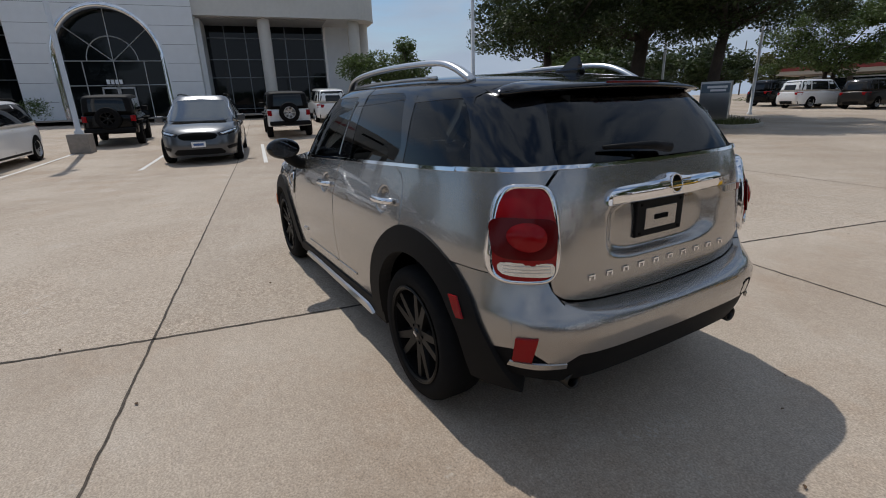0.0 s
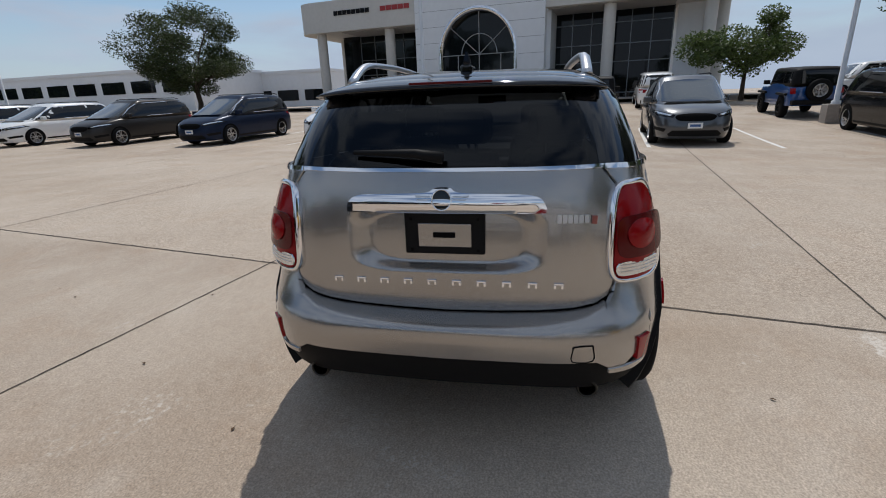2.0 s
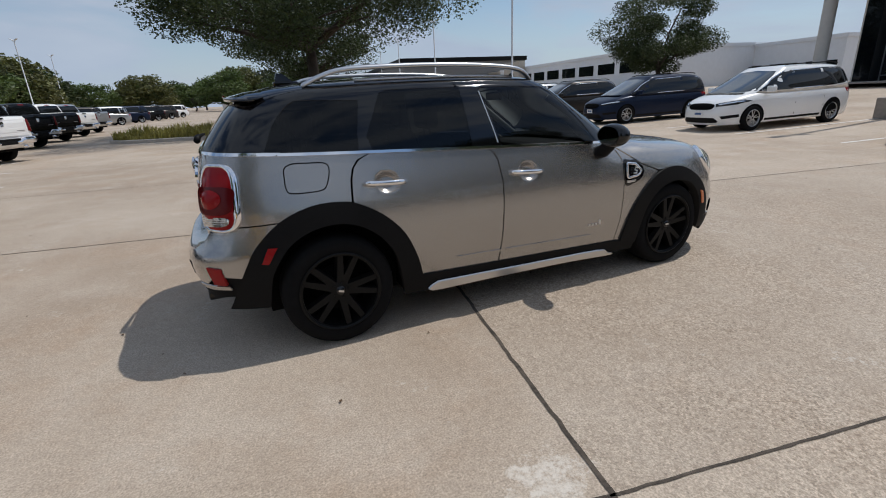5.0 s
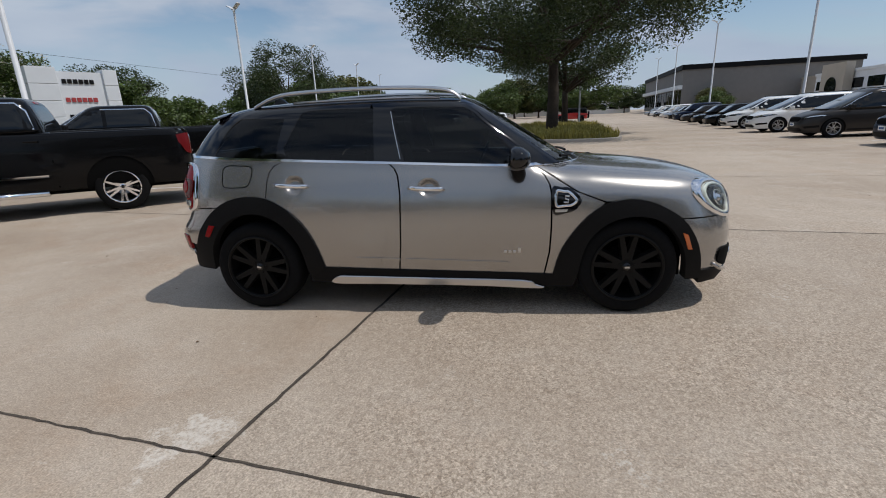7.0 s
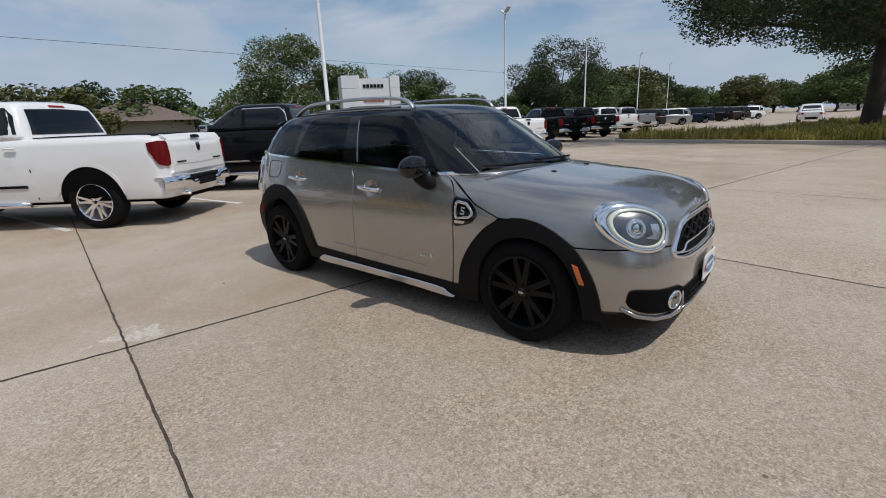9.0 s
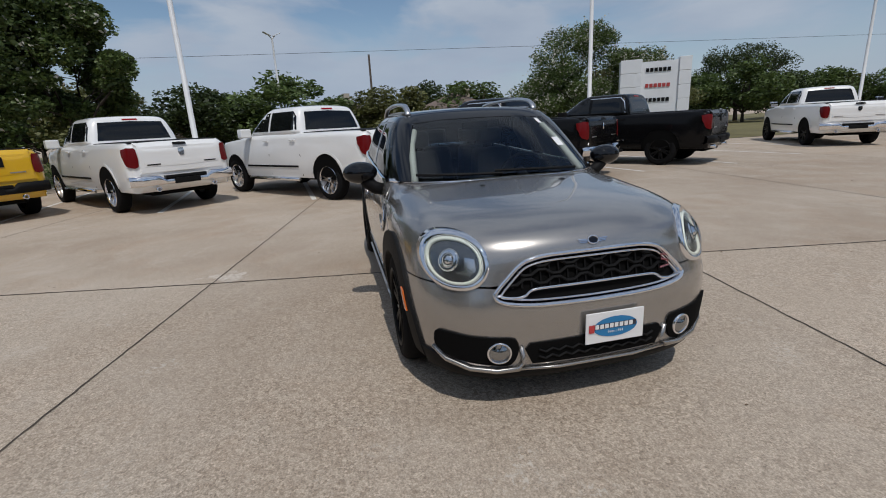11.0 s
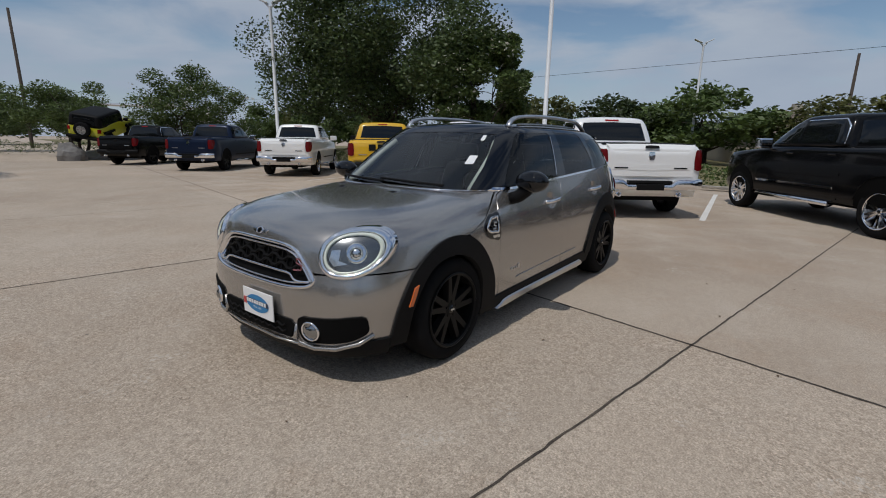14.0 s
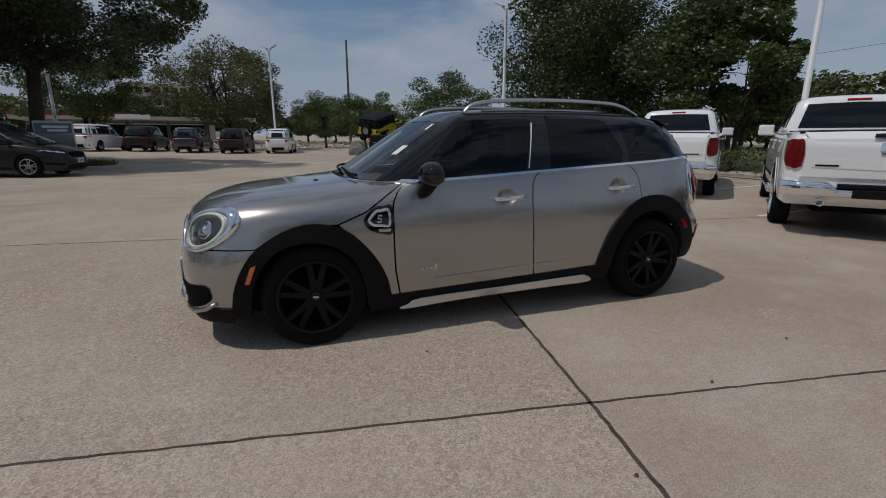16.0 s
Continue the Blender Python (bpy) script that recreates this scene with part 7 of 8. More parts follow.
# side blocks on columns
for nm, va, vb, zl, zt in (("left_block", 15.1, 26.6, 7.15, 9.55), ("right_block", -7.6, 4.85, 7.45, 9.8)):
    rr = 1.6
    if nm == "left_block":
        plan = [(15.1, -0.3)] + [(vb - rr + rr * math.sin(radians(a)), -0.3 + rr - rr * math.cos(radians(a))) for a in range(0, 91, 10)] + [(vb, 12.0), (15.1, 12.0)]
    else:
        plan = [(4.85, -0.3)] + [(va + rr - rr * math.sin(radians(a)), -0.3 + rr - rr * math.cos(radians(a))) for a in range(0, 91, 10)] + [(va, 14.0), (4.85, 14.0)]
    bm = bmesh.new()
    f = bm.faces.new([bm.verts.new((u, v, zl)) for v, u in plan])
    r = bmesh.ops.extrude_face_region(bm, geom=[f])
    for e in r["geom"]:
        if isinstance(e, bmesh.types.BMVert):
            e.co.z = zt
    bmesh.ops.recalc_face_normals(bm, faces=bm.faces[:])
    part("upper_storey", bm, M_STUC, house, "cream rounded upper storey")
    cx = [(17.9, 0.6), (24.6, 0.6), (25.2, 5.5)] if nm == "left_block" else [(0.45, 0.6), (-6.0, 0.9), (-6.9, 2.2), (-6.3, 6.0), (-6.3, 9.0)]
    for v, u in cx:
        bm = bmesh.new()
        lathe(bm, [(0.42, ZB), (0.42, zl)], 24, "z", Matrix.Translation((u, v, 0)))
        part("column", bm, M_STUC, house, "", True)
    g0, g1 = (15.1, 22.4) if nm == "left_block" else (-4.0, 4.85)
    wall_poly("glass_wall", [(g0, ZB), (g0, zl), (g1, zl), (g1, ZB)], 3.6, 3.7, M_SHGL, house, "tall dark showroom glazing")
    for k in range(int((g1 - g0) / 1.45) + 1):
        bm = bmesh.new()
        add_box(bm, 3.52, 3.60, g0 + 1.45 * k, g0 + 1.45 * k + 0.07, ZB, zl)
        part("mullion", bm, M_MULL, house)
    for z in (ZB + 0.35, 3.7, 5.0, 6.5):
        bm = bmesh.new()
        add_box(bm, 3.50, 3.60, g0, g1, z, z + 0.07)
        part("transom", bm, M_MULL, house)
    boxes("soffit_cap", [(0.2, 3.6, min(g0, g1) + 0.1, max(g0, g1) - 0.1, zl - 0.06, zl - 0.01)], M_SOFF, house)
    bm = bmesh.new()
    e0 = 22.4 if nm == "left_block" else -6.0
    add_box(bm, 3.55, 12, min(e0, e0 + 1.8), max(e0, e0 + 1.8), ZB, zl)
    part("side_wall", bm, M_WALLW if nm == "right_block" else M_SHGL, house)
# inner side returns of the tower
for v in (4.85, 15.1):
    boxes("return_wall", [(0.5, 3.6, v - (0.0 if v > 10 else 0.3), v + (0.3 if v < 10 else 0.0) if v < 10 else v, ZB, 7.4)] if v < 10 else [(0.5, 3.6, v - 0.3, v, ZB, 7.1)], M_WALLW, house)
# fascia signs as plain bars
for v0, n, w, z, mt in ((22.6, 8, 0.36, 8.55, M_PLAST), (18.2, 5, 0.46, 8.55, material("sign_red", (0.35, 0.03, 0.03), 0.5)), (2.6, 4, 0.36, 8.75, M_PLAST), (-0.4, 3, 0.4, 8.75, M_PLAST)):
    for i in range(n):
        boxes("sign_bar", [(-0.36, -0.30, v0 - i * (w + 0.07) - w, v0 - i * (w + 0.07), z - 0.17, z + 0.17)], mt, house)
boxes("kerb_walk", [(-4.2, 4.0, -14, 28, ZB - 0.05, ZB + 0.02)], M_BLOCK, house, "raised concrete walk")
# low shrubs sit by the wall; see trees


def light_pole(x, y, h, head, label="tall white steel lot light", lean=0.0, block=True, r=0.085, m_head=M_POLE):
    z = ground_z(x, y)
    p = tagged(empty("lot_light", pose(x, y, z, 0, 0, head)), label, "lot light", "lot lights")
    if block:
        bm = bmesh.new()
        lathe(bm, [(0.0, 0.62), (0.40, 0.62), (0.42, 0.60), (0.42, 0.0)], 4, "z", Matrix.Rotation(radians(45), 4, "Z"))
        bmesh.ops.recalc_face_normals(bm, faces=bm.faces[:])
        part("base_block", bm, M_BLOCK, p, "square rough concrete base")
    bm = bmesh.new()
    lathe(bm, [(r * 1.7, 0.62 if block else 0.0), (r * 1.7, 0.72 if block else 0.1), (r, 0.75 if block else 0.12), (r * 0.8, h)], 10, "z")
    part("pole", bm, M_POLE, p, "", True)
    for s in (1, -1):
        bm = bmesh.new()
        add_box(bm, -0.14, 0.14, 0.10, 0.62, h - 0.03, h + 0.04, 0.02)
        for v in bm.verts:
            v.co.z += 0.12 + 0.45 * (v.co.y - 0.10)
            v.co.y *= s
        bmesh.ops.recalc_face_normals(bm, faces=bm.faces[:])
        hd = part("lamp_head", bm, m_head, p)
        bm = bmesh.new()
        tube(bm, [(0, 0, h - 0.08), (0, s * 0.22, h + 0.14)], 0.045, 6)
        part("bracket", bm, M_POLE, p)
    return p


light_pole(16.9, 4.25, 9.2, 80)
light_pole(15.1, -10.5, 9.2, 80)
light_pole(-12.3, -5.3, 9.2, 30, block=False)
light_pole(-14.0, 9.3, 9.2, 30, block=False)
light_pole(-16.4, 26.8, 8.4, 60, block=False)
light_pole(-21.4, 52.0, 9.6, 60, block=False)
light_pole(-25.7, 84.0, 11.0, 60, block=False)
light_pole(-30.0, 118.0, 12.0, 60, block=False)
light_pole(-9.6, -17.9, 7.2, 40, block=False)
light_pole(19.5, 29.5, 9.3, 80, block=False)
light_pole(23.0, 52.0, 9.6, 80, block=False)
light_pole(27.5, 77.0, 10.4, 80, block=False)
light_pole(33.0, 104.0, 11.0, 80, block=False)
light_pole(7.6, 41.5, 9.0, 80, block=False)
light_pole(1.0, -36.0, 7.6, 60, block=False)
light_pole(17.5, -27.0, 8.6, 60, block=False)
light_pole(12.5, -28.5, 8.8, 60, block=False)
light_pole(-33.8, -4.5, 8.0, 30, "slender far street light", block=False)

# utility poles and the wires that they carry
def utility_pole(x, y, h):
    p = tagged(empty("utility_pole", pose(x, y, 0)), "dark weathered wooden utility pole", "utility pole", "utility poles")
    bm = bmesh.new()
    lathe(bm, [(0.17, 0), (0.12, h), (0.0, h)], 10, "z")
    part("post", bm, material("pole_wood", (0.06, 0.045, 0.035), 0.9, var=0.3, scale=6), p, "", True)
    return p


utility_pole(-57, 4.4, 10.0)
utility_pole(-9.0, -62.0, 13.5)
utility_pole(66.0, -110.0, 13.0)
utility_pole(62.0, -118.0, 13.0)
for i, dz in enumerate((9.6,)):
    bm = bmesh.new()
    tube(bm, [(-57 + 12 * math.sin(k / 12 * 2), 4.4 + 110 * (k / 6 - 1), dz - 1.2 * (1 - (k / 6 - 1) ** 2) + 0.5) for k in range(13)], 0.018, 3)
    tagged(part("overhead_wire", bm, M_PLAST), "thin dark overhead wire", "wire", "overhead wires")

# ---- brand pylon beyond the trucks ----
py = tagged(empty("sign_pylon", pose(-17.9, 15.3, 0, 0, 0, -30)), "white stone-clad sign pylon with two pillars", "sign")
for k in range(6):
    for y0, y1, d in ((-1.75, -0.75, 0.6), (1.0, 1.55, 0.35)):
        boxes("cladding_block", [(-d, d, y0, y1, 0.665 * k, 0.665 * k + 0.65)], M_WALLW, py, bevel=0.012)
boxes("sign_board", [(-0.25, 0.25, -0.75, 1.0, 0.5, 3.85)], M_WALLW, py)
for z, mt in ((3.45, M_PLAST), (2.7, material("sign_red_pylon", (0.40, 0.05, 0.05), 0.5)), (2.0, M_PLAST), (1.3, M_PLAST)):
    for i in range(6):
        boxes("sign_bar", [(0.25, 0.29, 0.62 - 0.2 * i - 0.15, 0.62 - 0.2 * i, z - 0.09, z + 0.09)], mt, py)

# ---- service direction sign on the oak island ----
ss = tagged(empty("direction_sign", pose(9.8, -20.2, 0, 0, 0, 100)), "grey metal direction sign with a blue header", "sign")
boxes("sign_panel", [(-0.1, 0.1, -0.65, 0.65, 0.1, 1.95)], M_SATIN, ss, bevel=0.02)
boxes("sign_header", [(0.10, 0.115, -0.6, 0.6, 1.45, 1.85)], material("sign_slate", (0.12, 0.16, 0.20), 0.5), ss)
boxes("sign_bar", [(0.115, 0.125, -0.35, 0.5, 1.66, 1.76), (0.115, 0.125, -0.2, 0.45, 1.52, 1.61)], M_WHITE, ss)


# ---- kerbed islands ----
M_KERB = material("kerb_concrete", (0.42, 0.38, 0.33), 0.85, var=0.15, scale=8, bump=0.2, bump_scale=50)
M_SOIL = material("dry_soil", (0.16, 0.13, 0.085), 0.95, var=0.3, scale=6)


def island(name, outline, label):
    """A raised bed with a concrete kerb all round."""
    pts = spline(outline, 5)
    inner = strip(pts, 0.16)
    bm = bmesh.new()
    rows = []
    for pl, z in ((pts, 0.0), (pts, 0.13), (strip(pts, 0.03), 0.155), (inner, 0.155), (inner, 0.08)):
        rows.append([bm.verts.new((x, y, ground_z(x, y) + z)) for x, y in pl])
    n = len(pts)
    for a, b in zip(rows, rows[1:]):
        for i in range(n):
            bm.faces.new((a[i], a[(i + 1) % n], b[(i + 1) % n], b[i]))
    bmesh.ops.recalc_face_normals(bm, faces=bm.faces[:])
    k = tagged(part("kerb_" + name, bm, M_KERB), label, "kerb", kind="structure")
    bm = bmesh.new()
    bm.faces.new([bm.verts.new((x, y, ground_z(x, y) + 0.12)) for x, y in inner])
    bmesh.ops.recalc_face_normals(bm, faces=bm.faces[:])
    for f in bm.faces:
        if f.normal.z < 0:
            f.normal_flip()
    tagged(part("bed_" + name, bm, M_SOIL), "dry planted bed inside a kerb", "planting bed", kind="structure")
    return inner


ISL_OAK = island("oak", [(-6.0, 21.2), (-1.0, 20.0), (3.5, 18.8), (5.6, 18.9), (6.4, 20.4), (6.6, 24.0), (7.4, 30.0), (8.4, 38.0), (7.0, 44.0), (4.0, 44.0), (1.5, 36.0), (0.5, 30.0), (-2.5, 26.0), (-6.0, 24.0)], "pale concrete kerb round the oak island")
ISL_EAST = island("east", [(7.6, -18.9), (9.4, -18.3), (20.0, -19.6), (26.0, -21.0), (26.0, -24.0), (18.0, -23.6), (10.5, -22.0), (8.0, -21.0)], "concrete kerb round the sign and oaks")
# hedge strip behind the angled row
tagged(ribbon("kerb_strip", ((-12.6, -36.0), (-12.4, -6.0), (-14.2, 14.0)), 0.3, M_KERB, 0.0, 0.14, 5, 2.0), "low kerb behind the trucks", "kerb")
tagged(ribbon("verge", ((-60.0, -200.0), (-40.0, -60.0), (-38.0, 20.0), (-70.0, 160.0)), 46.0, material("dry_grass", (0.16, 0.14, 0.06), 0.95, var=0.35, scale=1.5), 0.5, 0.02, 6, 6.0), "dry grass verge", "grass")

# ---- distance ----
M_GREYB = material("grey_panel", (0.20, 0.19, 0.18), 0.8, var=0.08, scale=1)
M_TANB = material("tan_stucco", (0.45, 0.40, 0.33), 0.85, var=0.06, scale=1)
M_ROOFT = material("shingle_roof", (0.17, 0.13, 0.11), 0.9, var=0.2, scale=4)


def low_building(name, label, c, w, d, h, rot, mat, bands=(), roof=None, z0=None):
    z = ground_z(*c) if z0 is None else z0
    b = tagged(empty(name, pose(c[0], c[1], z, 0, 0, rot)), label, "building")
    boxes("wall_block", [(-w / 2, w / 2, -d / 2, d / 2, -0.5, h)], mat, b)
    boxes("parapet", [(-w / 2 - 0.15, w / 2 + 0.15, -d / 2 - 0.15, d / 2 + 0.15, h - 0.02, h + 0.35)], roof or mat, b)
    for z0_, z1_, n, face in bands:
        span = w if face in "yY" else d
        for i in range(n):
            a = -span / 2 + span * (i + 0.12) / n
            e = -span / 2 + span * (i + 0.88) / n
            if face == "y":
                s = (a, e, -d / 2 - 0.06, -d / 2 + 0.05, z0_, z1_)
            elif face == "Y":
                s = (a, e, d / 2 - 0.05, d / 2 + 0.06, z0_, z1_)
            elif face == "x":
                s = (-w / 2 - 0.06, -w / 2 + 0.05, a, e, z0_, z1_)
            else:
                s = (w / 2 - 0.05, w / 2 + 0.06, a, e, z0_, z1_)
            boxes("window", [s], M_SHGL, b)
    return b


wb = low_building("white_showroom", "long white low showroom with a band of dark windows", (62, 62), 22, 50, 4.6, -8, M_WALLW, ((2.2, 3.6, 10, "x"),))
boxes("portal", [(-12.4, -11.2, 13, 20, 0, 6.0)], M_TANB, wb, "tan entrance portal")
bm = bmesh.new()
lathe(bm, [(0.0, -0.1), (1.6, -0.1), (1.6, 0.1)], 20, "x", Matrix.Translation((-12.45, 16.5, 2.4)))
part("portal_glass", bm, M_SHGL, wb)
gb = low_building("grey_showroom", "dark grey flat-roofed showroom with white upper band", (66, 148), 36, 60, 9.5, -8, M_GREYB, ((0.4, 4.4, 16, "x"),))
boxes("white_band", [(-18.9, -17.9, -30, 30, 4.6, 5.5)], M_WALLW, gb)
boxes("dark_coping", [(-18.4, 18.4, -30.4, 30.4, 9.0, 10.1)], M_PLAST, gb)
low_building("tan_block", "tan brick service block", (78, 112), 20, 26, 5.5, -8, M_TANB, ())
low_building("far_white_block", "pale block in the distance", (30, 240), 60, 20, 9, 0, M_WALLW, ((2, 4, 12, "y"),))
low_building("low_white_block", "low pale block beyond the showroom", (70, 36), 20, 22, 4.4, -8, M_WALLW, ((0.8, 2.2, 5, "x"),))
hosp = low_building("clinic", "pale five-storey clinic with rows of windows", (40, -213), 26, 20, 19, 5, M_TANB, tuple((4.5 * k + 2.5, 4.5 * k + 4.4, 9, "Y") for k in range(0, 4)))
boxes("clinic_wing", [(-28, -13, -8, 8, 0, 15)], M_WALLW, hosp)
for k in range(0, 3):
    for i in range(4):
        boxes("wing_window", [(-27.4 + 3.6 * i, -25 + 3.6 * i, 7.95, 8.08, 4.5 * k + 2.2, 4.5 * k + 4.0)], M_SHGL, hosp)
# fuel station canopy
M_REDC = material("red_canopy", (0.24, 0.035, 0.03), 0.5)
fs = tagged(empty("fuel_station", pose(24, -78, 0, 0, 0, 12)), "fuel station with a long dark red canopy", "fuel station")
boxes("canopy", [(-20, 9, -6, 6, 3.5, 4.0)], M_TANB, fs, "tan canopy roof")
boxes("canopy_band", [(-4, 9.06, -6.06, 6.06, 3.98, 4.45)], M_REDC, fs, "dark red fascia band")
for i in range(6):
    boxes("canopy_post", [(-19 + 5.2 * i, -18.5 + 5.2 * i, -0.3, 0.3, 0, 3.5)], M_GREYB, fs)
boxes("shop", [(-16, 9, -22, -10, 0, 3.4)], M_TANB, fs)
boxes("shop_front", [(-15, 8, -10.0, -9.9, 0.5, 3.2)], M_SHGL, fs)
boxes("fascia_bar", [(-6, -2, 6.0, 6.1, 3.65, 4.25)], M_WHITE, fs)
# houses over the trees
for i, (x, y, r) in enumerate(((-48, -1, 20), (-46, 12, -15), (-50, -14, 5), (-52, 30, 30))):
    b = tagged(empty("bungalow", pose(x, y, 0, 0, 0, r)), "tan bungalow with a shingled hip roof", "house", "bungalows")
    boxes("wall_block", [(-6, 6, -4, 4, 0, 2.4)], M_TANB, b)
    bm = bmesh.new()
    q = [bm.verts.new(p) for p in ((-6.6, -4.6, 2.4), (6.6, -4.6, 2.4), (6.6, 4.6, 2.4), (-6.6, 4.6, 2.4), (-2.6, 0, 4.4), (2.6, 0, 4.4))]
    for f in ((0, 1, 5, 4), (1, 2, 5), (2, 3, 4, 5), (3, 0, 4)):
        bm.faces.new([q[k] for k in f])
    part("roof", bm, M_ROOFT, b)
    boxes("chimney", [(1.2, 1.9, 1.0, 1.6, 2.4, 4.9)], M_TANB, b)
# gantry over the road
g = tagged(empty("sign_gantry", pose(-19.3, -44.0, 0, 0, 0, 60)), "grey steel gantry arm over the road", "gantry")
bm = bmesh.new()
tube(bm, [(0, 0, 0), (0, 0, 4.4)], 0.28, 10)
part("upright", bm, M_SATIN, g)
bm = bmesh.new()
tube(bm, [(0, 0, 4.1), (0, -9, 4.15)], 0.14, 8)
part("arm", bm, M_SATIN, g)

# ---- trees and planting ----
M_BARK = material("bark", (0.055, 0.042, 0.032), 0.95, var=0.35, scale=10, bump=0.6, bump_scale=18)


def leaf_material(name, color, var=0.35):
    m = bpy.data.materials.new(name)
    m.use_nodes = True
    n, l = m.node_tree.nodes, m.node_tree.links
    p = n["Principled BSDF"]
    p.inputs["Roughness"].default_value = 0.55
    g = n.new("ShaderNodeNewGeometry")
    r = n.new("ShaderNodeMapRange")
    r.inputs["To Min"].default_value, r.inputs["To Max"].default_value = 1 - var, 1 + var
    l.new(g.outputs["Random Per Island"], r.inputs["Value"])
    x = n.new("ShaderNodeMix")
    x.data_type, x.blend_type = "RGBA", "MULTIPLY"
    x.inputs["Factor"].default_value = 1.0
    x.inputs["A"].default_value = (*color, 1)
    l.new(r.outputs[0], x.inputs["B"])
    l.new(x.outputs["Result"], p.inputs["Base Color"])
    t = n.new("ShaderNodeBsdfTranslucent")
    l.new(x.outputs["Result"], t.inputs["Color"])
    mx = n.new("ShaderNodeMixShader")
    mx.inputs[0].default_value = 0.25
    l.new(p.outputs[0], mx.inputs[1])
    l.new(t.outputs[0], mx.inputs[2])
    l.new(mx.outputs[0], n["Material Output"].inputs["Surface"])
    return m


M_OAK = leaf_material("oak_leaves", (0.040, 0.060, 0.016), 0.45)
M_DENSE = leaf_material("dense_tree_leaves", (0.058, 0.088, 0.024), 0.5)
M_LEAF = leaf_material("green_leaves", (0.085, 0.125, 0.032), 0.45)
M_OLIVE = leaf_material("olive_leaves", (0.11, 0.115, 0.034), 0.45)
M_BLOOM = leaf_material("white_blossom", (0.62, 0.60, 0.52), 0.15)
M_GRASS = leaf_material("dry_grass_blades", (0.36, 0.31, 0.075))
M_GRASSG = leaf_material("green_grass_blades", (0.10, 0.11, 0.03))


def leaves_mesh(name, pts, size, rnd, mat, flat=0.5):
    """Many small bent leaves round the given points, in one mesh."""
    n = len(pts)
    P = np.array(pts)
    a = rnd.normal(size=(n, 3))
    a[:, 2] *= flat
    a /= np.linalg.norm(a, axis=1, keepdims=True)
    b = np.cross(a, rnd.normal(size=(n, 3)))
    b /= np.maximum(np.linalg.norm(b, axis=1, keepdims=True), 1e-6)
    s = size * rnd.uniform(0.6, 1.3, size=(n, 1))
    c = np.cross(a, b)
    V = np.stack([P - a * s, P + b * s * 0.55 + c * s * 0.18, P + a * s, P - b * s * 0.55 + c * s * 0.18], 1).reshape(-1, 3)
    F = np.arange(4 * n).reshape(n, 4)
    me = bpy.data.meshes.new(name)
    me.vertices.add(4 * n)
    me.vertices.foreach_set("co", V.ravel())
    me.loops.add(4 * n)
    me.loops.foreach_set("vertex_index", F.ravel())
    me.polygons.add(n)
    me.polygons.foreach_set("loop_start", np.arange(n) * 4)
    me.update(calc_edges=True)
    me.materials.append(mat)
    return me


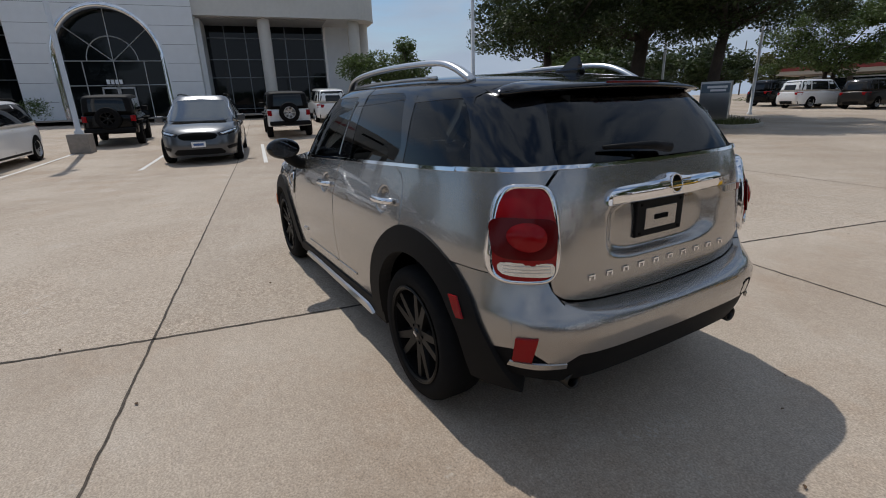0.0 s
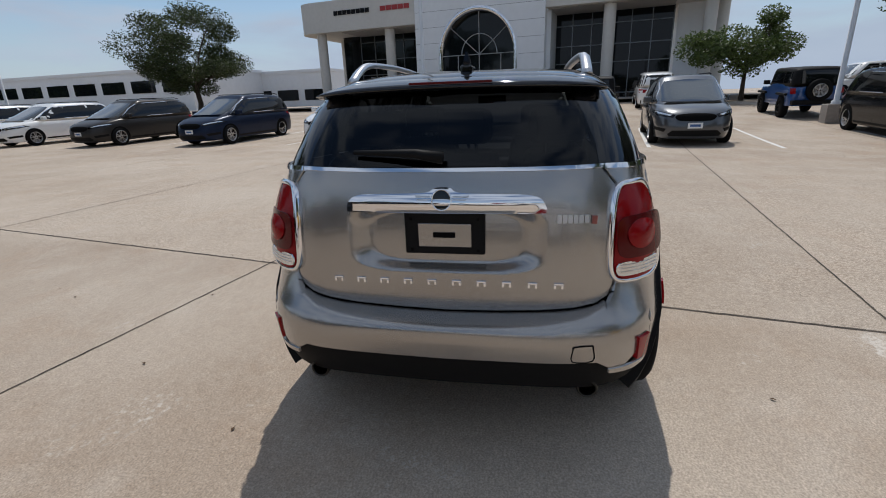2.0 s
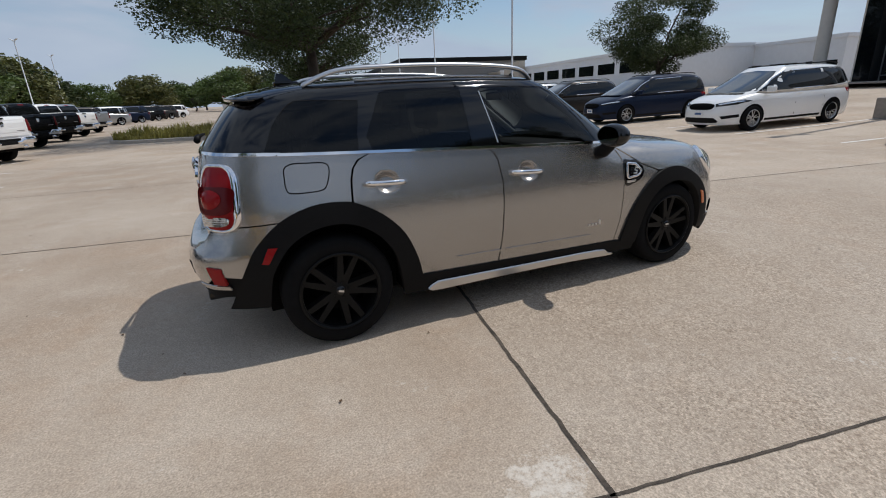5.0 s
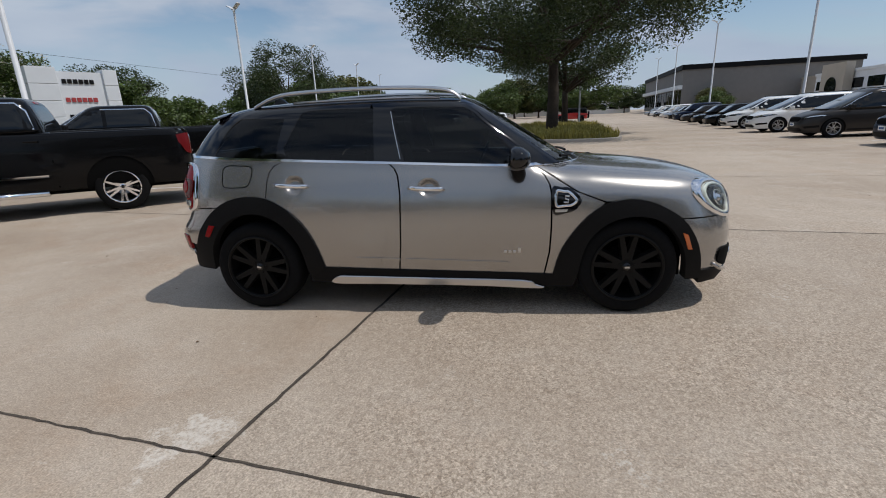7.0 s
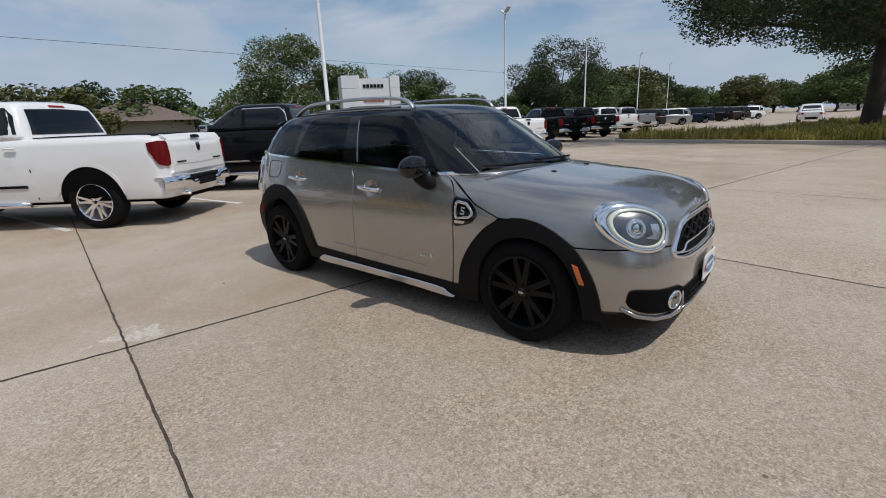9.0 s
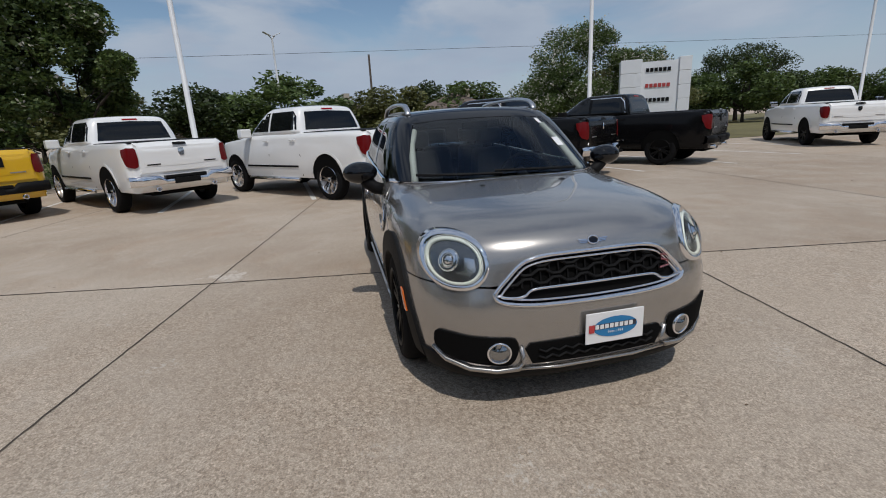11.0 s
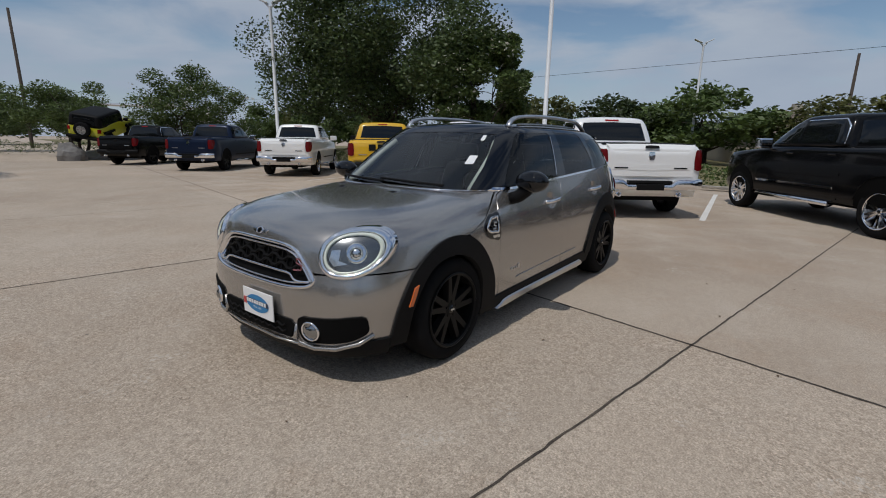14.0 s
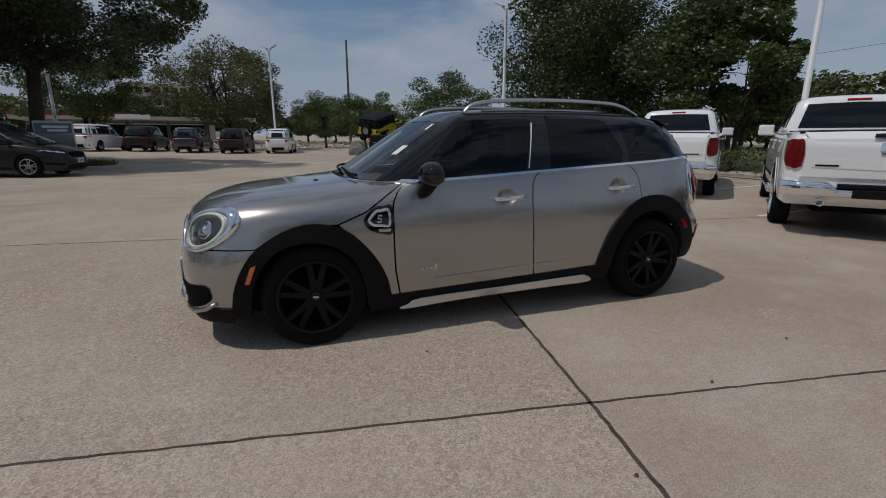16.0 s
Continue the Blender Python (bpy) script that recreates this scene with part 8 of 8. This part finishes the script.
def tree(x, y, trunk_h, h, spread, seed, leaf=M_OAK, n=9000, leaf_size=0.11, trunk_r=0.25, label="live oak with a broad dark crown", lean=(0, 0), stems=1, bloom=0, squash=0.8, z=None, clumps=46, gap=0.34):
    """A tapered trunk, forking limbs and a crown of leaf clumps with gaps between them."""
    rnd = np.random.default_rng(seed)
    t = tagged(empty("tree", pose(x, y, ground_z(x, y) if z is None else z)), label, "tree", "trees of the lot")
    bm = bmesh.new()
    cz = trunk_h + (h - trunk_h) * 0.5
    tips = []
    # clump centres fill an uneven ellipsoid
    C = []
    while len(C) < clumps:
        p = rnd.normal(size=3)
        p /= np.linalg.norm(p)
        r = rnd.uniform(0.35, 1.0) ** 0.5
        lob = 1 + 0.22 * math.sin(3 * math.atan2(p[1], p[0]) + seed) + 0.12 * math.sin(5 * math.atan2(p[1], p[0]) + 2 * seed)
        q = np.array((p[0] * r * spread * lob, p[1] * r * spread * lob, p[2] * r * (h - trunk_h) * 0.5))
        q[2] -= 0.12 * (h - trunk_h) * (math.hypot(q[0], q[1]) / spread) ** 2
        C.append(q + (lean[0], lean[1], cz))
    for s in range(stems):
        b0 = Vector(((s - (stems - 1) / 2) * 0.35, 0.15 * s, 0))
        top = Vector((lean[0] * 0.4 + b0.x * 1.6, lean[1] * 0.4 + b0.y, trunk_h))
        mid = b0.lerp(top, 0.5) + Vector((rnd.normal() * 0.08, rnd.normal() * 0.08, 0))
        tube(bm, [b0 + Vector((0, 0, -0.05)), b0 + Vector((0, 0, 0.25)), mid, top], trunk_r * 1.25, 10, trunk_r * 0.8)
        limbs = max(3, int(9 / stems))
        for k in range(limbs):
            c = Vector(C[(s * limbs + k * 3) % len(C)])
            m1 = top.lerp(c, 0.45) + Vector((rnd.normal() * 0.25, rnd.normal() * 0.25, 0.25))
            tube(bm, [top - Vector((0, 0, 0.15)), m1, c], trunk_r * 0.5, 7, trunk_r * 0.12)
            for _ in range(3):
                c2 = Vector(C[rnd.integers(len(C))])
                if (c2 - m1).length < spread * 0.9:
                    tube(bm, [m1, m1.lerp(c2, 0.5) + Vector((0, 0, 0.15)), c2], trunk_r * 0.22, 5, trunk_r * 0.06)
    part("trunk", bm, M_BARK, t, "", True)
    per = int(n * 1.8) // clumps
    pts = []
    cr = spread * gap
    for c in C:
        d = rnd.normal(size=(per, 3))
        d /= np.linalg.norm(d, axis=1, keepdims=True)
        rr = cr * rnd.uniform(0.25, 1.0, size=(per, 1)) ** 0.6 * rnd.uniform(0.7, 1.25)
        d[:, 2] *= 0.62
        pts.append(c + d * rr)
    pts = np.concatenate(pts)
    me = leaves_mesh("crown", pts, leaf_size * 0.70, rnd, leaf)
    ob = tagged(new("crown", me), kind="stuff")
    ob.parent = t
    if bloom:
        k = pts[rnd.choice(len(pts), bloom, replace=False)]
        ctr = np.array((lean[0], lean[1], cz))
        k = ctr + (k - ctr) * 1.06
        k = np.repeat(k, 5, 0) + rnd.normal(size=(len(k) * 5, 3)) * 0.10
        ob = tagged(new("blossom", leaves_mesh("blossom", k, 0.075, rnd, M_BLOOM)), "clusters of white blossom", kind="stuff")
        ob.parent = t
    return t


# oak island, beyond the far side of the crossover
tree(3.6, 26.3, 4.4, 12.5, 8.0, 3, n=66000, leaf_size=0.115, trunk_r=0.36, label="large live oak on the kerbed island", clumps=80, gap=0.24)
tree(6.2, 41.0, 3.2, 10.5, 5.5, 4, n=14000, leaf_size=0.15, trunk_r=0.30, clumps=55, gap=0.27)
# oaks by the direction sign
tree(14.6, -21.0, 4.2, 11.5, 6.6, 5, n=42000, leaf_size=0.11, trunk_r=0.40, label="spreading live oak on the sign island", clumps=80, gap=0.20)
tree(10.8, -21.4, 4.2, 10.0, 5.6, 6, n=38000, leaf_size=0.11, trunk_r=0.28, label="live oak beside the direction sign", clumps=70, gap=0.21, lean=(-0.6, -0.3))
tree(16.6, -48.0, 2.4, 9.0, 4.6, 19, M_LEAF, n=16000, leaf_size=0.15, trunk_r=0.2, stems=2, label="light green tree behind the parked wagons", clumps=50, gap=0.28)
tree(22.5, -21.5, 4.0, 10.0, 6.0, 7, n=22000, leaf_size=0.16, trunk_r=0.32, clumps=60, gap=0.26)
# by the showroom
tree(30.8, 25.6, 2.3, 8.2, 4.5, 8, n=26000, leaf_size=0.11, trunk_r=0.2, label="round live oak beside the showroom", clumps=44, gap=0.32)
tree(27.5, -12.3, 1.8, 4.9, 2.5, 9, M_LEAF, n=8000, leaf_size=0.12, trunk_r=0.12, label="small leafy tree before the showroom", clumps=32, gap=0.36)
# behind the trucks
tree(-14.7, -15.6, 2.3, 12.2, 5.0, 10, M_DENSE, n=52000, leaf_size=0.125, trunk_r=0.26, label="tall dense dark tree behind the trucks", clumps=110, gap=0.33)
tree(-15.0, -9.7, 1.6, 6.4, 2.4, 11, M_LEAF, n=26000, leaf_size=0.11, trunk_r=0.10, label="many-stemmed tree with white blossom", stems=4, bloom=160, clumps=60, gap=0.26)
tree(-28.5, 17.4, 0.9, 7.4, 4.3, 12, M_LEAF, n=26000, leaf_size=0.12, trunk_r=0.10, label="rounded shrub tree covered in white blossom", stems=4, bloom=1500, clumps=46, gap=0.30)
tree(-11.5, -31.0, 1.4, 5.6, 3.3, 13, M_LEAF, n=13000, leaf_size=0.11, trunk_r=0.10, label="rounded shrub tree with pale blossom", stems=4, bloom=120, clumps=44, gap=0.32)
tree(-6.8, -37.5, 1.4, 4.8, 2.7, 14, M_LEAF, n=9000, leaf_size=0.11, trunk_r=0.10, stems=3, clumps=34, gap=0.34, label="small rounded tree by the road")
tree(5.0, -46.0, 2.2, 9.6, 5.4, 15, M_OLIVE, n=15000, leaf_size=0.15, trunk_r=0.25, label="broad olive-green tree before the canopy", clumps=60, gap=0.26)
tree(-4.6, -52.0, 1.4, 6.0, 3.2, 16, M_LEAF, n=9000, leaf_size=0.13, trunk_r=0.14, clumps=40, gap=0.32, label="small green tree by the fuel station")
tree(-31.0, 65.0, 2.5, 13.6, 7.8, 17, M_OAK, n=18000, leaf_size=0.18, trunk_r=0.3, label="dark oak beyond the angled row", clumps=60, gap=0.26)
tree(-38.9, 41.0, 1.8, 7.6, 4.6, 22, M_OAK, n=12000, leaf_size=0.15, trunk_r=0.2, clumps=46, gap=0.30, label="rounded dark oak past the pylon")
tree(-32.0, 25.0, 1.2, 5.8, 3.6, 18, M_OLIVE, n=9000, leaf_size=0.13, trunk_r=0.15, clumps=40, gap=0.32, label="olive shrub tree behind the pylon")
# woods that close the view
rnd0 = random.Random(21)
ring = []
for i in range(26):
    ring.append((-33 - rnd0.uniform(0, 14), -62 + i * 5.0 + rnd0.uniform(-2, 2), rnd0.uniform(4.2, 6.0)))
for i in range(20):
    ring.append((-34 - 1.2 * i + rnd0.uniform(-6, 3), 72 + i * 9 + rnd0.uniform(-3, 3), rnd0.uniform(7.5, 11)))
for i in range(12):
    ring.append((-22 + i * 9.0 + rnd0.uniform(-3, 3), -92 + rnd0.uniform(-12, 6), rnd0.uniform(7, 10)))
for i in range(10):
    ring.append((44 + i * 6.0 + rnd0.uniform(-3, 3), -52 - i * 5 + rnd0.uniform(-6, 6), rnd0.uniform(6, 10)))
for i in range(9):
    ring.append((44 + i * 3.0, 100 + i * 9 + rnd0.uniform(-4, 4), rnd0.uniform(4, 6)))
for i in range(8):
    ring.append((-20 + i * 14 + rnd0.uniform(-4, 4), 215 + rnd0.uniform(-8, 8), rnd0.uniform(8, 12)))
for i in range(12):
    ring.append((-46 + i * 6.5 + rnd0.uniform(-3, 3), 150 + rnd0.uniform(-20, 30), rnd0.uniform(8, 12)))
woods = {}
for k, (lf, nm) in enumerate(((M_LEAF, "green"), (M_OLIVE, "olive"), (M_OAK, "dark"), (M_LEAF, "leafy"))):
    w = tree(ring[k][0], ring[k][1], 1.2, 6.0, 3.6, 30 + k, lf, n=4200, leaf_size=0.26, trunk_r=0.16, label=nm + " tree in the belt of woods", clumps=44, gap=0.34)
    w["group"] = "belt of woods"
    woods[k] = w
for i, (x, y, h) in enumerate(ring[4:]):
    s = h / 6.0
    c = copy_thing(woods[i % 4], pose(x, y, ground_z(x, y) - 0.1, 0, 0, rnd0.uniform(0, 360)))
    c.scale = (s * rnd0.uniform(0.95, 1.35), s * rnd0.uniform(0.95, 1.35), s)


def blades(name, inner, count, h, mat, label, seed, z=0.12, within=None):
    """Dry ornamental grass filling a bed."""
    rnd = np.random.default_rng(seed)
    pa = np.array(inner)
    lo, hi = pa.min(0), pa.max(0)
    nxt = np.roll(pa, -1, 0)
    pts = []
    while len(pts) < count:
        q = lo + (hi - lo) * rnd.uniform(size=(4000, 2))
        odd = np.zeros(len(q), bool)
        for (x1, y1), (x2, y2) in zip(pa, nxt):
            c = (y1 > q[:, 1]) != (y2 > q[:, 1])
            xi = (x2 - x1) * (q[:, 1] - y1) / (y2 - y1 + 1e-12) + x1
            odd ^= c & (q[:, 0] < xi)
        pts += q[odd].tolist()
    P = np.array(pts[:count])
    zz = np.array([ground_z(a, b) for a, b in P]) + z
    ang = rnd.uniform(0, 2 * math.pi, count)
    hh = h * rnd.uniform(0.5, 1.2, count) * (0.75 + 0.4 * np.sin(P[:, 0] * 2.1) * np.sin(P[:, 1] * 1.7))
    w = 0.018
    dx, dy = np.cos(ang), np.sin(ang)
    le = rnd.uniform(0.15, 0.8, count)
    base = np.stack([P[:, 0], P[:, 1], zz], 1)
    side = np.stack([-dy * w, dx * w, np.zeros(count)], 1)
    mid = base + np.stack([dx * hh * le * 0.35, dy * hh * le * 0.35, hh * 0.65], 1)
    tip = base + np.stack([dx * hh * le, dy * hh * le, hh * (1 - 0.3 * le)], 1)
    V = np.stack([base - side, base + side, mid + side * 0.8, mid - side * 0.8, tip], 1).reshape(-1, 3)
    F = []
    for i in range(count):
        k = 5 * i
        F += [(k, k + 1, k + 2, k + 3), (k + 3, k + 2, k + 4)]
    me = bpy.data.meshes.new(name)
    me.from_pydata(V.tolist(), [], F)
    me.materials.append(mat)
    return tagged(new(name, me), label, "grass", kind="stuff")


blades("ornamental_grass", ISL_OAK, 34000, 0.58, M_GRASS, "tawny ornamental grass on the oak island", 51)
blades("low_grass", ISL_EAST, 7000, 0.3, M_GRASSG, "low green grass round the sign", 52)


def hedge(name, a, b, w, h, n, seed, label, mat=M_LEAF):
    rnd = np.random.default_rng(seed)
    a, b = np.array(a), np.array(b)
    d = (b - a) / np.linalg.norm(b - a)
    s = np.array((-d[1], d[0]))
    t = rnd.uniform(size=n)
    u = rnd.uniform(-1, 1, n)
    k = rnd.uniform(0, 1, n) ** 0.5
    P = a + (b - a) * t[:, None] + s * (u * w / 2)[:, None]
    z = h * k * (1 - 0.18 * u**2) * (1 + 0.10 * np.sin(t * 61) + 0.06 * np.sin(t * 173))
    pts = np.stack([P[:, 0], P[:, 1], z + 0.02], 1)
    return tagged(new(name, leaves_mesh(name, pts, 0.055, rnd, mat)), label, "hedge", kind="stuff")


hedge("hedge", (-13.4, -36.0), (-13.2, -6.0), 1.1, 0.85, 14000, 61, "clipped green hedge behind the trucks")
hedge("hedge", (-13.4, -6.0), (-15.4, 16.0), 1.1, 0.75, 9000, 62, "clipped green hedge by the pylon")
hedge("hedge", (-12.0, -41.0), (24.0, -46.0), 1.3, 0.9, 9000, 63, "low hedge along the road")
hedge("hedge", (26.0, -43.0), (40.0, -38.0), 1.3, 0.9, 4000, 64, "low hedge by the fuel station")
for i, (u, v) in enumerate(((31.5, 13.8), (31.6, 15.6), (31.4, 16.8), (31.5, 5.4))):
    p = lot(u, v)
    hedge("shrub", (p.x - 0.4, p.y - 0.5), (p.x + 0.4, p.y + 0.5), 1.2, 1.2, 900, 70 + i, "rounded shrub by the showroom wall").location.z = 1.05
